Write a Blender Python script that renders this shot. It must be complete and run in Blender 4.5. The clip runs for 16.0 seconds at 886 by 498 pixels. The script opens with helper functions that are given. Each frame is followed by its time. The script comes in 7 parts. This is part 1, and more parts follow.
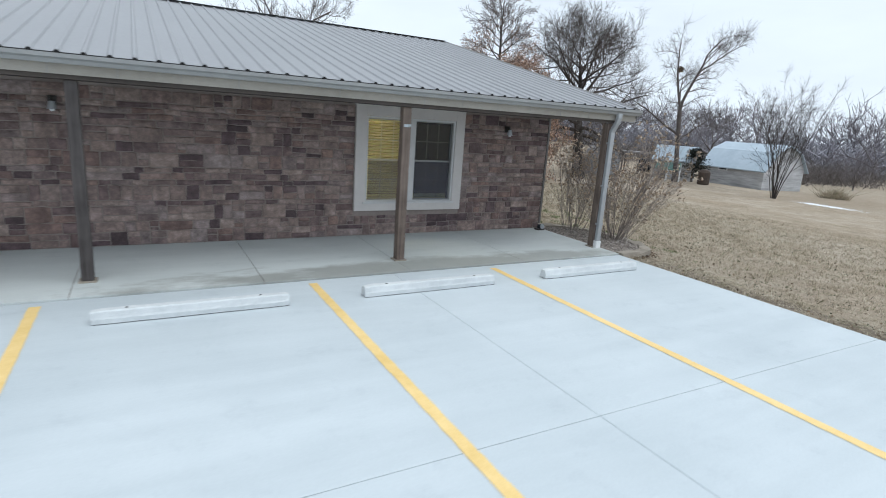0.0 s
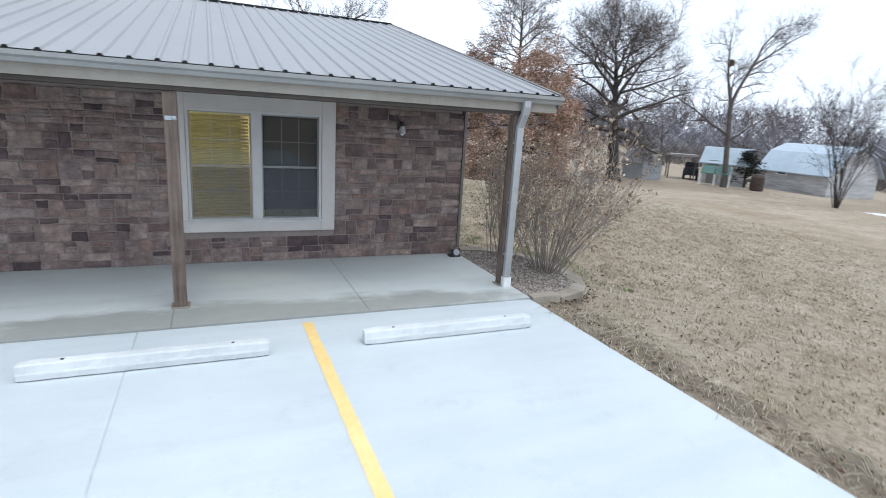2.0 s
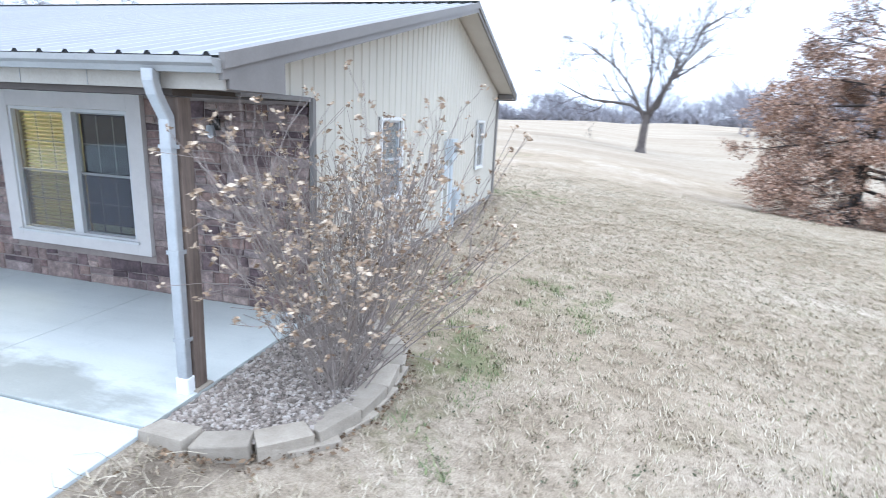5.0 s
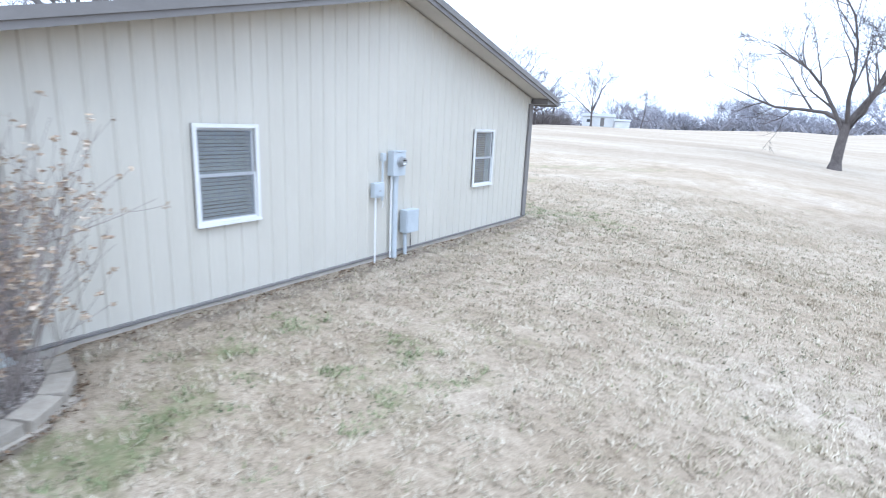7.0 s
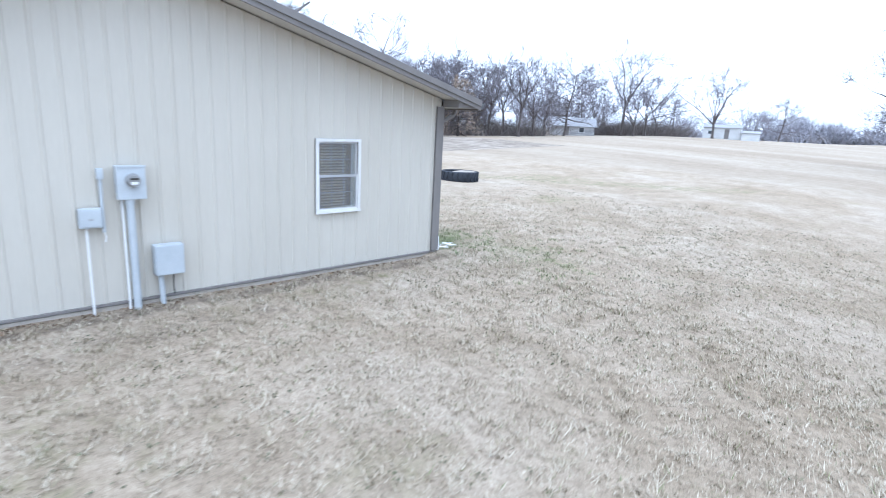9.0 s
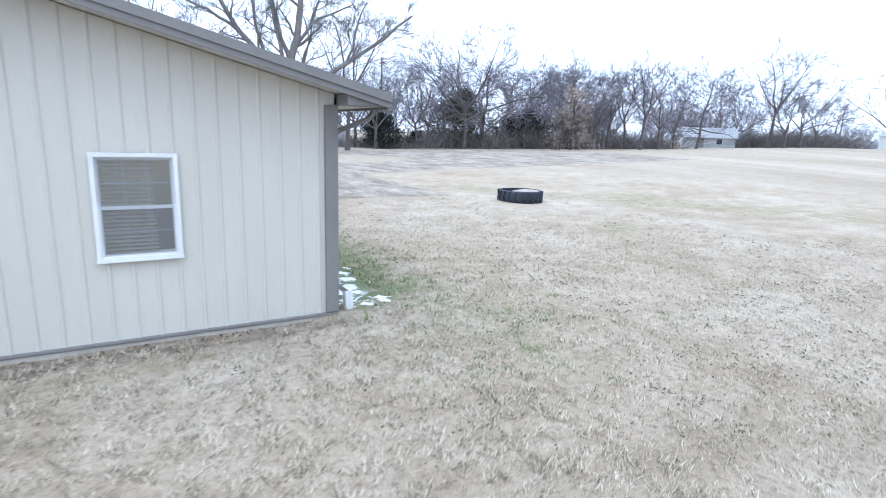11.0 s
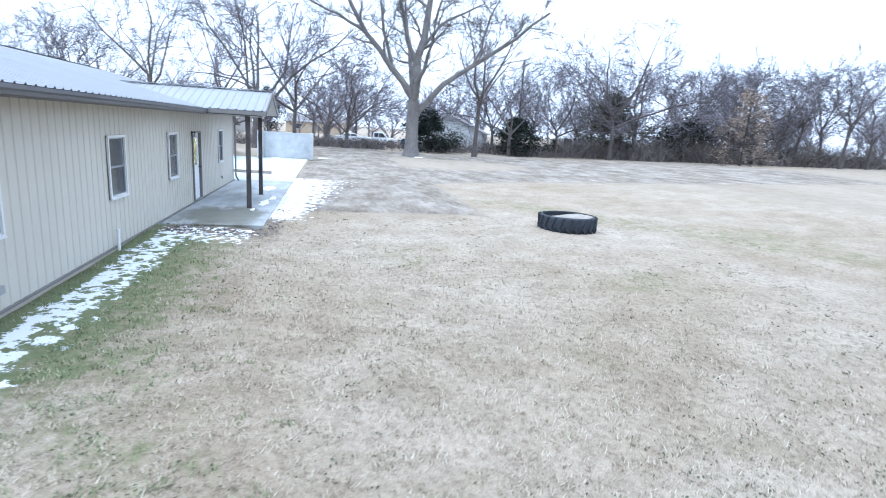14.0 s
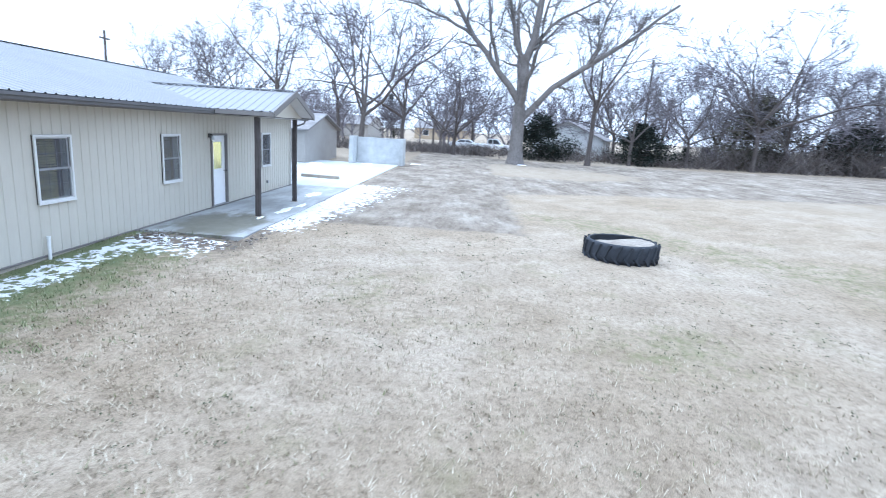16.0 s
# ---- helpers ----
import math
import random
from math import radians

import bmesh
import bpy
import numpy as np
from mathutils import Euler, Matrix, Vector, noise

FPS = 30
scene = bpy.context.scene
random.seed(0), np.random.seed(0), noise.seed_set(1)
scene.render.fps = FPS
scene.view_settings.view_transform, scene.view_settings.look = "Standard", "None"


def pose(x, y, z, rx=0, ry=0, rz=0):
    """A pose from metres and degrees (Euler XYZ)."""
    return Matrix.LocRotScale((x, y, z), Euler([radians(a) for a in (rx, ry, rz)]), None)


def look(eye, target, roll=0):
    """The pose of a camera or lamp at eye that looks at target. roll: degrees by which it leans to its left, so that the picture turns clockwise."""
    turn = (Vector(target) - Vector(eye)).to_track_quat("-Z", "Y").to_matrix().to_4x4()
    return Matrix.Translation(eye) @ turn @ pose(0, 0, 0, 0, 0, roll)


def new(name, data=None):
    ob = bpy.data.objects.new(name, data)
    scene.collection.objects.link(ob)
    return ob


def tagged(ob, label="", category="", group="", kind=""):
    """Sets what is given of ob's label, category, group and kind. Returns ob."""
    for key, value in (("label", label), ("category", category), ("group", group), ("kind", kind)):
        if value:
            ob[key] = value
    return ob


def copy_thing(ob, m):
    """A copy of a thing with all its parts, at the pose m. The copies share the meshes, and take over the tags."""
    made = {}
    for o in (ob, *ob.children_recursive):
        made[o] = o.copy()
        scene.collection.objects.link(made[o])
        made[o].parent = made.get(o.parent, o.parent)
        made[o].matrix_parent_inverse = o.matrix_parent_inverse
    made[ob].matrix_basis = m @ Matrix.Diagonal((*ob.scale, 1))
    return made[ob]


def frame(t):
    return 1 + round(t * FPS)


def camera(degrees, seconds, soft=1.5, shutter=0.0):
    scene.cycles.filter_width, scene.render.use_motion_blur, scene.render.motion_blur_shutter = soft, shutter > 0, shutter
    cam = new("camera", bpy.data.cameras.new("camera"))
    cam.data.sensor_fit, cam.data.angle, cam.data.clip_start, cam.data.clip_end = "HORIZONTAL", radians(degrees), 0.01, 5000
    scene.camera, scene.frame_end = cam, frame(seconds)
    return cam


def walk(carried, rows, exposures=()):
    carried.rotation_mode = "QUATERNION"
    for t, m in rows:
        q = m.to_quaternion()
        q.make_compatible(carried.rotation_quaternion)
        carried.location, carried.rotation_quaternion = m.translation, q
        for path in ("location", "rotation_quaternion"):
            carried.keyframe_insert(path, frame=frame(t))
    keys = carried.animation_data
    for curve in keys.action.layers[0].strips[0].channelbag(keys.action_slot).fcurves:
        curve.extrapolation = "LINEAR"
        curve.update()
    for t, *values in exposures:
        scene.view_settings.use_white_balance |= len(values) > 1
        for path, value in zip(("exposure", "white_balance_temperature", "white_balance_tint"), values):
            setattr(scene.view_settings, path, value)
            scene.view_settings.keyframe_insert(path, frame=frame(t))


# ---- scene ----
cam = camera(78.9, 16.0, soft=0.95, shutter=0.45)
PATH = [
    (0, (-7.222, -8.754, 2.062), (-6.263, -7.062, 1.597), 4.0),
    (0.5, (-6.318, -8.556, 2.074), (-5.382, -6.851, 1.61), 3.9),
    (1, (-5.429, -8.306, 2.081), (-4.506, -6.592, 1.619), 3.9),
    (1.5, (-4.572, -8.032, 2.085), (-3.658, -6.314, 1.625), 3.9),
    (2, (-3.603, -7.721, 2.101), (-2.826, -5.938, 1.632), 3.6),
    (2.5, (-2.65, -7.31, 2.113), (-1.968, -5.49, 1.641), 3.6),
    (3, (-1.636, -6.796, 2.159), (-0.991, -4.965, 1.681), 3.7),
    (3.5, (-0.375, -6.213, 2.165), (0.072, -4.324, 1.682), 3.2),
    (3.7, (0.073, -6.035, 2.139), (0.432, -4.125, 1.669), 3.4),
    (5.8, (4.125, -3.918, 2.181), (3.226, -2.196, 1.706), 2.2),
    (6, (4.415, -3.595, 2.211), (3.47, -1.898, 1.734), 2.3),
    (6.5, (4.957, -2.692, 2.232), (3.92, -1.048, 1.761), 2.4),
    (7, (5.565, -1.63, 2.272), (4.499, -0.004, 1.806), 2.6),
    (7.5, (6.222, -0.466, 2.317), (5.0, 1.047, 1.852), 2.6),
    (8, (6.732, 0.827, 2.368), (5.462, 2.302, 1.907), 2.8),
    (8.5, (7.089, 2.114, 2.404), (5.792, 3.567, 1.95), 3.0),
    (9, (7.277, 3.5, 2.426), (5.881, 4.859, 1.974), 3.0),
    (9.2, (7.28, 4.049, 2.441), (5.853, 5.376, 1.99), 3.0),
    (11.3, (6.297, 8.736, 2.435), (4.589, 9.688, 2.016), 2.4),
    (11.5, (6.123, 9.118, 2.432), (4.406, 10.055, 2.013), 2.7),
    (12, (5.856, 10.089, 2.502), (4.125, 11.0, 2.085), 3.0),
    (12.5, (5.627, 11.145, 2.551), (3.887, 12.041, 2.136), 3.2),
    (13, (5.438, 12.268, 2.577), (3.677, 13.12, 2.164), 3.4),
    (13.5, (5.185, 13.415, 2.597), (3.33, 14.034, 2.175), 3.5),
    (14, (4.842, 14.388, 2.609), (2.932, 14.802, 2.183), 3.5),
    (14.5, (4.396, 15.24, 2.633), (2.464, 15.529, 2.205), 3.6),
    (15, (3.904, 16.044, 2.666), (1.958, 16.223, 2.238), 3.6),
    (15.5, (3.321, 16.874, 2.68), (1.37, 16.973, 2.252), 3.7),
    (16, (2.64, 17.68, 2.674), (0.688, 17.61, 2.244), 3.7),
]
# the clip's camera opens up as it leaves the bright concrete
EXPOSURES = [(0.0, 0.06, 6030, 7), (1.5, 0.24, 6000, 8), (2.5, 0.48, 5850, 10), (3.0, 0.64, 5760, 10), (3.5, 0.82, 5680, 10), (6.0, 1.22, 5300, 10), (7.5, 1.17, 5220, 10), (9.0, 1.06, 5190, 10), (11.5, 1.04, 5190, 9), (16.0, 1.03, 5110, 8)]
walk(cam, [(t, look(eye, target, roll)) for t, eye, target, roll in PATH], exposures=EXPOSURES)

# ---------------------------------------------------------------- world and light
world = bpy.data.worlds.new("overcast_sky")
scene.world = world
world.use_nodes = True
wn, wl = world.node_tree.nodes, world.node_tree.links
wn.clear()
w_out = wn.new("ShaderNodeOutputWorld")
w_bg = wn.new("ShaderNodeBackground")
w_sky = wn.new("ShaderNodeTexSky")
w_sky.sky_type = 'NISHITA'
w_sky.sun_disc = False
w_sky.sun_elevation = radians(60)
w_sky.sun_rotation = radians(200)
w_sky.dust_density = 4.0
w_gain = wn.new("ShaderNodeMix")
w_gain.data_type = 'RGBA'
w_gain.inputs[0].default_value = 0.955          # thick cloud over most of the blue
w_gain.inputs[7].default_value = (8.6, 9.1, 9.7, 1)
wl.new(w_sky.outputs[0], w_gain.inputs[6])
# an overcast dome: brighter overhead than at the horizon, with faint cloud texture
w_dir = wn.new("ShaderNodeTexCoord")
w_sep = wn.new("ShaderNodeSeparateXYZ")
wl.new(w_dir.outputs["Generated"], w_sep.inputs[0])
w_dome = wn.new("ShaderNodeMapRange")
w_dome.inputs[1].default_value, w_dome.inputs[2].default_value, w_dome.inputs[3].default_value, w_dome.inputs[4].default_value = 0.0, 1.0, 0.97, 1.09
wl.new(w_sep.outputs[2], w_dome.inputs[0])
w_map = wn.new("ShaderNodeMapping")
w_map.inputs["Scale"].default_value = (1.0, 1.0, 3.2)
wl.new(w_dir.outputs["Generated"], w_map.inputs[0])
w_cloud = wn.new("ShaderNodeTexNoise")
w_cloud.inputs["Scale"].default_value, w_cloud.inputs["Detail"].default_value = 2.2, 5.0
wl.new(w_map.outputs[0], w_cloud.inputs["Vector"])
w_soft = wn.new("ShaderNodeMapRange")
w_soft.inputs[1].default_value, w_soft.inputs[2].default_value, w_soft.inputs[3].default_value, w_soft.inputs[4].default_value = 0.3, 0.7, 0.91, 1.08
wl.new(w_cloud.outputs["Fac"], w_soft.inputs[0])
w_mul = wn.new("ShaderNodeMath")
w_mul.operation = 'MULTIPLY'
wl.new(w_dome.outputs[0], w_mul.inputs[0])
wl.new(w_soft.outputs[0], w_mul.inputs[1])
w_shade = wn.new("ShaderNodeVectorMath")
w_shade.operation = 'SCALE'
wl.new(w_gain.outputs[2], w_shade.inputs[0])
wl.new(w_mul.outputs[0], w_shade.inputs["Scale"])
wl.new(w_shade.outputs[0], w_bg.inputs[0])
w_bg.inputs[1].default_value = 0.107
wl.new(w_bg.outputs[0], w_out.inputs[0])

sun_data = bpy.data.lights.new("sun", 'SUN')
sun_data.energy = 1.25
sun_data.angle = radians(60)
sun_data.color = (1.0, 0.96, 0.9)
sun = new("sun", sun_data)
sun.matrix_world = look((8, -9, 45), (0, 0, 0))

# ---------------------------------------------------------------- materials
def ramp(nt, fac, stops):
    r = nt.nodes.new("ShaderNodeValToRGB")
    e = r.color_ramp.elements
    while len(e) < len(stops):
        e.new(0.5)
    for k, (p, c) in zip(e, stops):
        k.position, k.color = p, (*c, 1)
    nt.links.new(fac, r.inputs[0])
    return r.outputs[0]


def noise_node(nt, scale, detail=4.0, rough=0.6, vec=None, stretch=None):
    n = nt.nodes.new("ShaderNodeTexNoise")
    n.inputs["Scale"].default_value, n.inputs["Detail"].default_value, n.inputs["Roughness"].default_value = scale, detail, rough
    if vec is None:
        vec = nt.nodes.new("ShaderNodeTexCoord").outputs["Object"]
    if stretch:
        m = nt.nodes.new("ShaderNodeMapping")
        m.inputs["Scale"].default_value = stretch
        nt.links.new(vec, m.inputs[0])
        vec = m.outputs[0]
    nt.links.new(vec, n.inputs["Vector"])
    return n.outputs["Fac"]


def mix_rgb(nt, fac, a, b, mode='MIX'):
    m = nt.nodes.new("ShaderNodeMix")
    m.data_type, m.blend_type = 'RGBA', mode
    for sock, v in ((m.inputs[0], fac), (m.inputs[6], a), (m.inputs[7], b)):
        if isinstance(v, bpy.types.NodeSocket):
            nt.links.new(v, sock)
        elif isinstance(v, (int, float)):
            sock.default_value = v
        else:
            sock.default_value = (*v, 1)
    return m.outputs[2]


def maths(nt, op, a, b=0.0, clamp=False):
    m = nt.nodes.new("ShaderNodeMath")
    m.operation, m.use_clamp = op, clamp
    for sock, v in zip(m.inputs, (a, b)):
        if isinstance(v, bpy.types.NodeSocket):
            nt.links.new(v, sock)
        else:
            sock.default_value = v
    return m.outputs[0]


def blank(name, rough=0.7, metal=0.0, spec=0.5):
    m = bpy.data.materials.new(name)
    m.use_nodes = True
    b = m.node_tree.nodes["Principled BSDF"]
    b.inputs["Roughness"].default_value = rough
    b.inputs["Metallic"].default_value = metal
    b.inputs["Specular IOR Level"].default_value = spec
    return m, m.node_tree, b


def bump(nt, b, h, strength, dist):
    n = nt.nodes.new("ShaderNodeBump")
    n.inputs["Strength"].default_value, n.inputs["Distance"].default_value = strength, dist
    nt.links.new(h, n.inputs["Height"])
    nt.links.new(n.outputs[0], b.inputs["Normal"])


def surface(name, dark, light, scale=6.0, rough=0.7, metal=0.0, grain=60.0, relief=0.3, dist=0.004, big=0.6, stretch=None, spec=0.4, vary=0.0, world_space=True):
    """Two tones mixed by a broad and a fine noise, with fine relief; vary: change from object to object."""
    m, nt, b = blank(name, rough, metal, spec)
    vec = nt.nodes.new("ShaderNodeNewGeometry").outputs["Position"] if world_space else None
    broad = noise_node(nt, scale * 0.12, 5, 0.65, vec, stretch)
    fine = noise_node(nt, scale, 6, 0.7, vec, stretch)
    grainy = noise_node(nt, grain, 3, 0.7, vec, stretch)
    f = maths(nt, 'ADD', maths(nt, 'MULTIPLY', broad, big), maths(nt, 'MULTIPLY', fine, 1 - big))
    f = maths(nt, 'ADD', f, maths(nt, 'MULTIPLY', maths(nt, 'SUBTRACT', grainy, 0.5), 0.25))
    col = ramp(nt, f, [(0.34, dark), (0.64, light)])
    if vary:
        oi = nt.nodes.new("ShaderNodeObjectInfo").outputs["Random"]
        v = maths(nt, 'ADD', maths(nt, 'MULTIPLY', oi, vary), 1 - vary / 2)
        hsv = nt.nodes.new("ShaderNodeHueSaturation")
        nt.links.new(v, hsv.inputs["Value"])
        nt.links.new(col, hsv.inputs["Color"])
        col = hsv.outputs[0]
    nt.links.new(col, b.inputs["Base Color"])
    r = maths(nt, 'ADD', maths(nt, 'MULTIPLY', fine, 0.3), rough - 0.15, True)
    nt.links.new(r, b.inputs["Roughness"])
    bump(nt, b, maths(nt, 'ADD', grainy, maths(nt, 'MULTIPLY', fine, 0.6)), relief, dist)
    return m


def lot_concrete(name, dark, light, damp=0.0, pool=None):
    m, nt, b = blank(name, 0.75)
    vec = nt.nodes.new("ShaderNodeNewGeometry").outputs["Position"]
    broad = noise_node(nt, 0.35, 5, 0.6, vec)
    sweep = noise_node(nt, 1.2, 4, 0.6, vec, (0.35, 2.2, 1))
    fine = noise_node(nt, 45, 4, 0.7, vec)
    f = maths(nt, 'ADD', maths(nt, 'MULTIPLY', broad, 0.6), maths(nt, 'MULTIPLY', sweep, 0.4))
    col = ramp(nt, f, [(0.36, dark), (0.62, light)])
    spots = ramp(nt, noise_node(nt, 2.6, 6, 0.75, vec), [(0.3, (0.7, 0.72, 0.75)), (0.45, (1, 1, 1))])
    col = mix_rgb(nt, 0.28 + damp, col, spots, 'MULTIPLY')
    if damp:
        wet = ramp(nt, noise_node(nt, 0.8, 5, 0.6, vec, (0.5, 1.4, 1)), [(0.46, (0, 0, 0)), (0.6, (1, 1, 1))])
        col = mix_rgb(nt, wet, col, mix_rgb(nt, 0.45, col, (0.17, 0.165, 0.15)))
    if pool:
        away = nt.nodes.new("ShaderNodeVectorMath")
        away.operation = 'SUBTRACT'
        nt.links.new(vec, away.inputs[0])
        away.inputs[1].default_value = (pool[0], pool[1], 0.06)
        size = nt.nodes.new("ShaderNodeVectorMath")
        size.operation = 'DIVIDE'
        nt.links.new(away.outputs[0], size.inputs[0])
        size.inputs[1].default_value = (pool[2], pool[3], 1.0)
        length = nt.nodes.new("ShaderNodeVectorMath")
        length.operation = 'LENGTH'
        nt.links.new(size.outputs[0], length.inputs[0])
        soak = maths(nt, 'ADD', length.outputs["Value"], maths(nt, 'MULTIPLY', maths(nt, 'SUBTRACT', noise_node(nt, 1.4, 6, 0.65, vec, (0.7, 1.6, 1)), 0.5), 2.2))
        soak = ramp(nt, soak, [(0.6, (1, 1, 1)), (1.25, (0, 0, 0))])
        col = mix_rgb(nt, maths(nt, 'MULTIPLY', soak, pool[4]), col, mix_rgb(nt, noise_node(nt, 3, 5, 0.7, vec), (0.085, 0.082, 0.06), (0.24, 0.235, 0.20)))
        nt.links.new(ramp(nt, soak, [(0.0, (0.75, 0.75, 0.75)), (1.0, (0.5, 0.5, 0.5))]), b.inputs["Roughness"])
    col = mix_rgb(nt, 0.25, col, ramp(nt, fine, [(0.3, (0.75, 0.76, 0.78)), (0.7, (1, 1, 1))]), 'MULTIPLY')
    nt.links.new(col, b.inputs["Base Color"])
    bump(nt, b, fine, 0.25, 0.002)
    return m


def stone_material(name, per_object):
    m, nt, b = blank(name, 0.85)
    vec = nt.nodes.new("ShaderNodeNewGeometry").outputs["Position"]
    if per_object:
        rnd = nt.nodes.new("ShaderNodeObjectInfo").outputs["Random"]
    else:
        rnd = nt.nodes.new("ShaderNodeNewGeometry").outputs["Random Per Island"]
    hue = ramp(nt, rnd, [(0.0, (0.081, 0.057, 0.060)), (0.10, (0.113, 0.078, 0.083)), (0.17, (0.214, 0.156, 0.142)), (0.30, (0.313, 0.237, 0.208)), (0.38, (0.143, 0.100, 0.100)),
                         (0.48, (0.232, 0.165, 0.154)), (0.58, (0.355, 0.277, 0.244)), (0.68, (0.194, 0.143, 0.136)), (0.80, (0.303, 0.247, 0.235)), (0.90, (0.252, 0.170, 0.144)), (1.0, (0.143, 0.097, 0.096))])
    mott = noise_node(nt, 5.5, 7, 0.76, vec)
    fine = noise_node(nt, 55, 4, 0.7, vec)
    col = mix_rgb(nt, 0.85, hue, ramp(nt, mott, [(0.28, (0.26, 0.25, 0.26)), (0.5, (0.95, 0.94, 0.93)), (0.72, (2.0, 1.98, 1.95))]), 'MULTIPLY')
    col = mix_rgb(nt, 0.4, col, ramp(nt, fine, [(0.3, (0.6, 0.6, 0.6)), (0.7, (1.1, 1.1, 1.1))]), 'MULTIPLY')
    nt.links.new(col, b.inputs["Base Color"])
    bump(nt, b, maths(nt, 'ADD', fine, maths(nt, 'MULTIPLY', mott, 2.0)), 0.6, 0.010)
    return m


def ground_material():
    m, nt, b = blank("dry_lawn", 0.95, 0, 0.15)
    vec = nt.nodes.new("ShaderNodeNewGeometry").outputs["Position"]

    def mask(name, lo, hi, scale, gain, detail=6):
        a = nt.nodes.new("ShaderNodeAttribute")
        a.attribute_name = name
        n = noise_node(nt, scale, detail, 0.7, vec)
        v = maths(nt, 'ADD', a.outputs["Fac"], maths(nt, 'MULTIPLY', maths(nt, 'SUBTRACT', n, 0.5), gain))
        r = nt.nodes.new("ShaderNodeMapRange")
        r.interpolation_type = 'SMOOTHSTEP'
        r.inputs[1].default_value, r.inputs[2].default_value = lo, hi
        nt.links.new(v, r.inputs[0])
        return r.outputs[0]

    broad = noise_node(nt, 0.16, 6, 0.65, vec)
    mid = noise_node(nt, 1.3, 6, 0.7, vec)
    tuft = noise_node(nt, 11, 5, 0.75, vec)
    blade = noise_node(nt, 70, 3, 0.8, vec)
    col = ramp(nt, broad, [(0.33, (0.335, 0.272, 0.196)), (0.52, (0.418, 0.352, 0.272)), (0.68, (0.470, 0.408, 0.332))])
    col = mix_rgb(nt, 0.55, col, ramp(nt, mid, [(0.32, (0.68, 0.66, 0.63)), (0.6, (1.1, 1.1, 1.1))]), 'MULTIPLY')
    col = mix_rgb(nt, 0.7, col, ramp(nt, tuft, [(0.34, (0.50, 0.47, 0.43)), (0.47, (0.92, 0.91, 0.90)), (0.66, (1.22, 1.22, 1.22))]), 'MULTIPLY')
    col = mix_rgb(nt, 0.45, col, ramp(nt, blade, [(0.34, (0.35, 0.33, 0.3)), (0.62, (1.25, 1.25, 1.25))]), 'MULTIPLY')
    field = mask("field", 0.35, 0.75, 0.09, 0.7)
    fcol = mix_rgb(nt, 0.5, ramp(nt, noise_node(nt, 0.07, 5, 0.6, vec, (0.4, 1.6, 1)), [(0.35, (0.305, 0.250, 0.188)), (0.65, (0.392, 0.337, 0.266))]),
                   ramp(nt, mid, [(0.3, (0.7, 0.66, 0.6)), (0.6, (1.1, 1.1, 1.1))]), 'MULTIPLY')
    col = mix_rgb(nt, field, col, fcol)
    gcol = mix_rgb(nt, tuft, (0.13, 0.12, 0.062), (0.33, 0.305, 0.18))
    col = mix_rgb(nt, mask("green", 0.42, 0.95, 3.2, 1.5), col, gcol)
    col = mix_rgb(nt, mask("green", 0.62, 1.05, 3.2, 1.1), col, mix_rgb(nt, tuft, (0.085, 0.112, 0.05), (0.26, 0.285, 0.155)))
    spots = ramp(nt, noise_node(nt, 0.75, 6, 0.72, vec), [(0.57, (0, 0, 0)), (0.70, (1, 1, 1))])
    col = mix_rgb(nt, maths(nt, 'MULTIPLY', spots, 0.45), col, gcol)
    dcol = ramp(nt, noise_node(nt, 0.55, 6, 0.72, vec, (0.7, 1.3, 1)), [(0.34, (0.185, 0.155, 0.122)), (0.5, (0.292, 0.252, 0.207)), (0.66, (0.415, 0.373, 0.316))])
    dcol = mix_rgb(nt, 0.75, dcol, ramp(nt, noise_node(nt, 2.1, 7, 0.78, vec, (0.45, 1.7, 1)), [(0.36, (0.58, 0.55, 0.53)), (0.5, (0.95, 0.94, 0.93)), (0.64, (1.12, 1.1, 1.08))]), 'MULTIPLY')
    dcol = mix_rgb(nt, ramp(nt, noise_node(nt, 0.9, 7, 0.8, vec, (0.5, 1.5, 1)), [(0.63, (0, 0, 0)), (0.72, (1, 1, 1))]), dcol, (0.47, 0.440, 0.395))
    col = mix_rgb(nt, mask("dirt", 0.30, 0.70, 1.3, 1.15), col, dcol)
    bare = mix_rgb(nt, tuft, (0.11, 0.09, 0.072), (0.29, 0.24, 0.185))
    col = mix_rgb(nt, mask("bare", 0.45, 0.8, 3.0, 1.0), col, bare)
    col = mix_rgb(nt, mask("snow", 0.5, 0.56, 4.2, 1.7, 7), col, (0.86, 0.88, 0.92))
    nt.links.new(col, b.inputs["Base Color"])
    bump(nt, b, maths(nt, 'ADD', maths(nt, 'MULTIPLY', tuft, 1.5), blade), 0.8, 0.03)
    return m


def blade_material():
    m, nt, b = blank("dry_grass_blade", 0.9, 0, 0.2)
    r = nt.nodes.new("ShaderNodeNewGeometry").outputs["Random Per Island"]
    vec = nt.nodes.new("ShaderNodeNewGeometry").outputs["Position"]
    col = ramp(nt, r, [(0.0, (0.24, 0.20, 0.145)), (0.3, (0.40, 0.348, 0.268)), (0.8, (0.56, 0.505, 0.415)), (0.94, (0.36, 0.31, 0.23)), (1.0, (0.17, 0.20, 0.09))])
    col = mix_rgb(nt, 0.6, col, ramp(nt, noise_node(nt, 1.3, 6, 0.7, vec), [(0.32, (0.72, 0.67, 0.57)), (0.6, (1.05, 1.05, 1.03))]), 'MULTIPLY')
    nt.links.new(col, b.inputs["Base Color"])
    return m


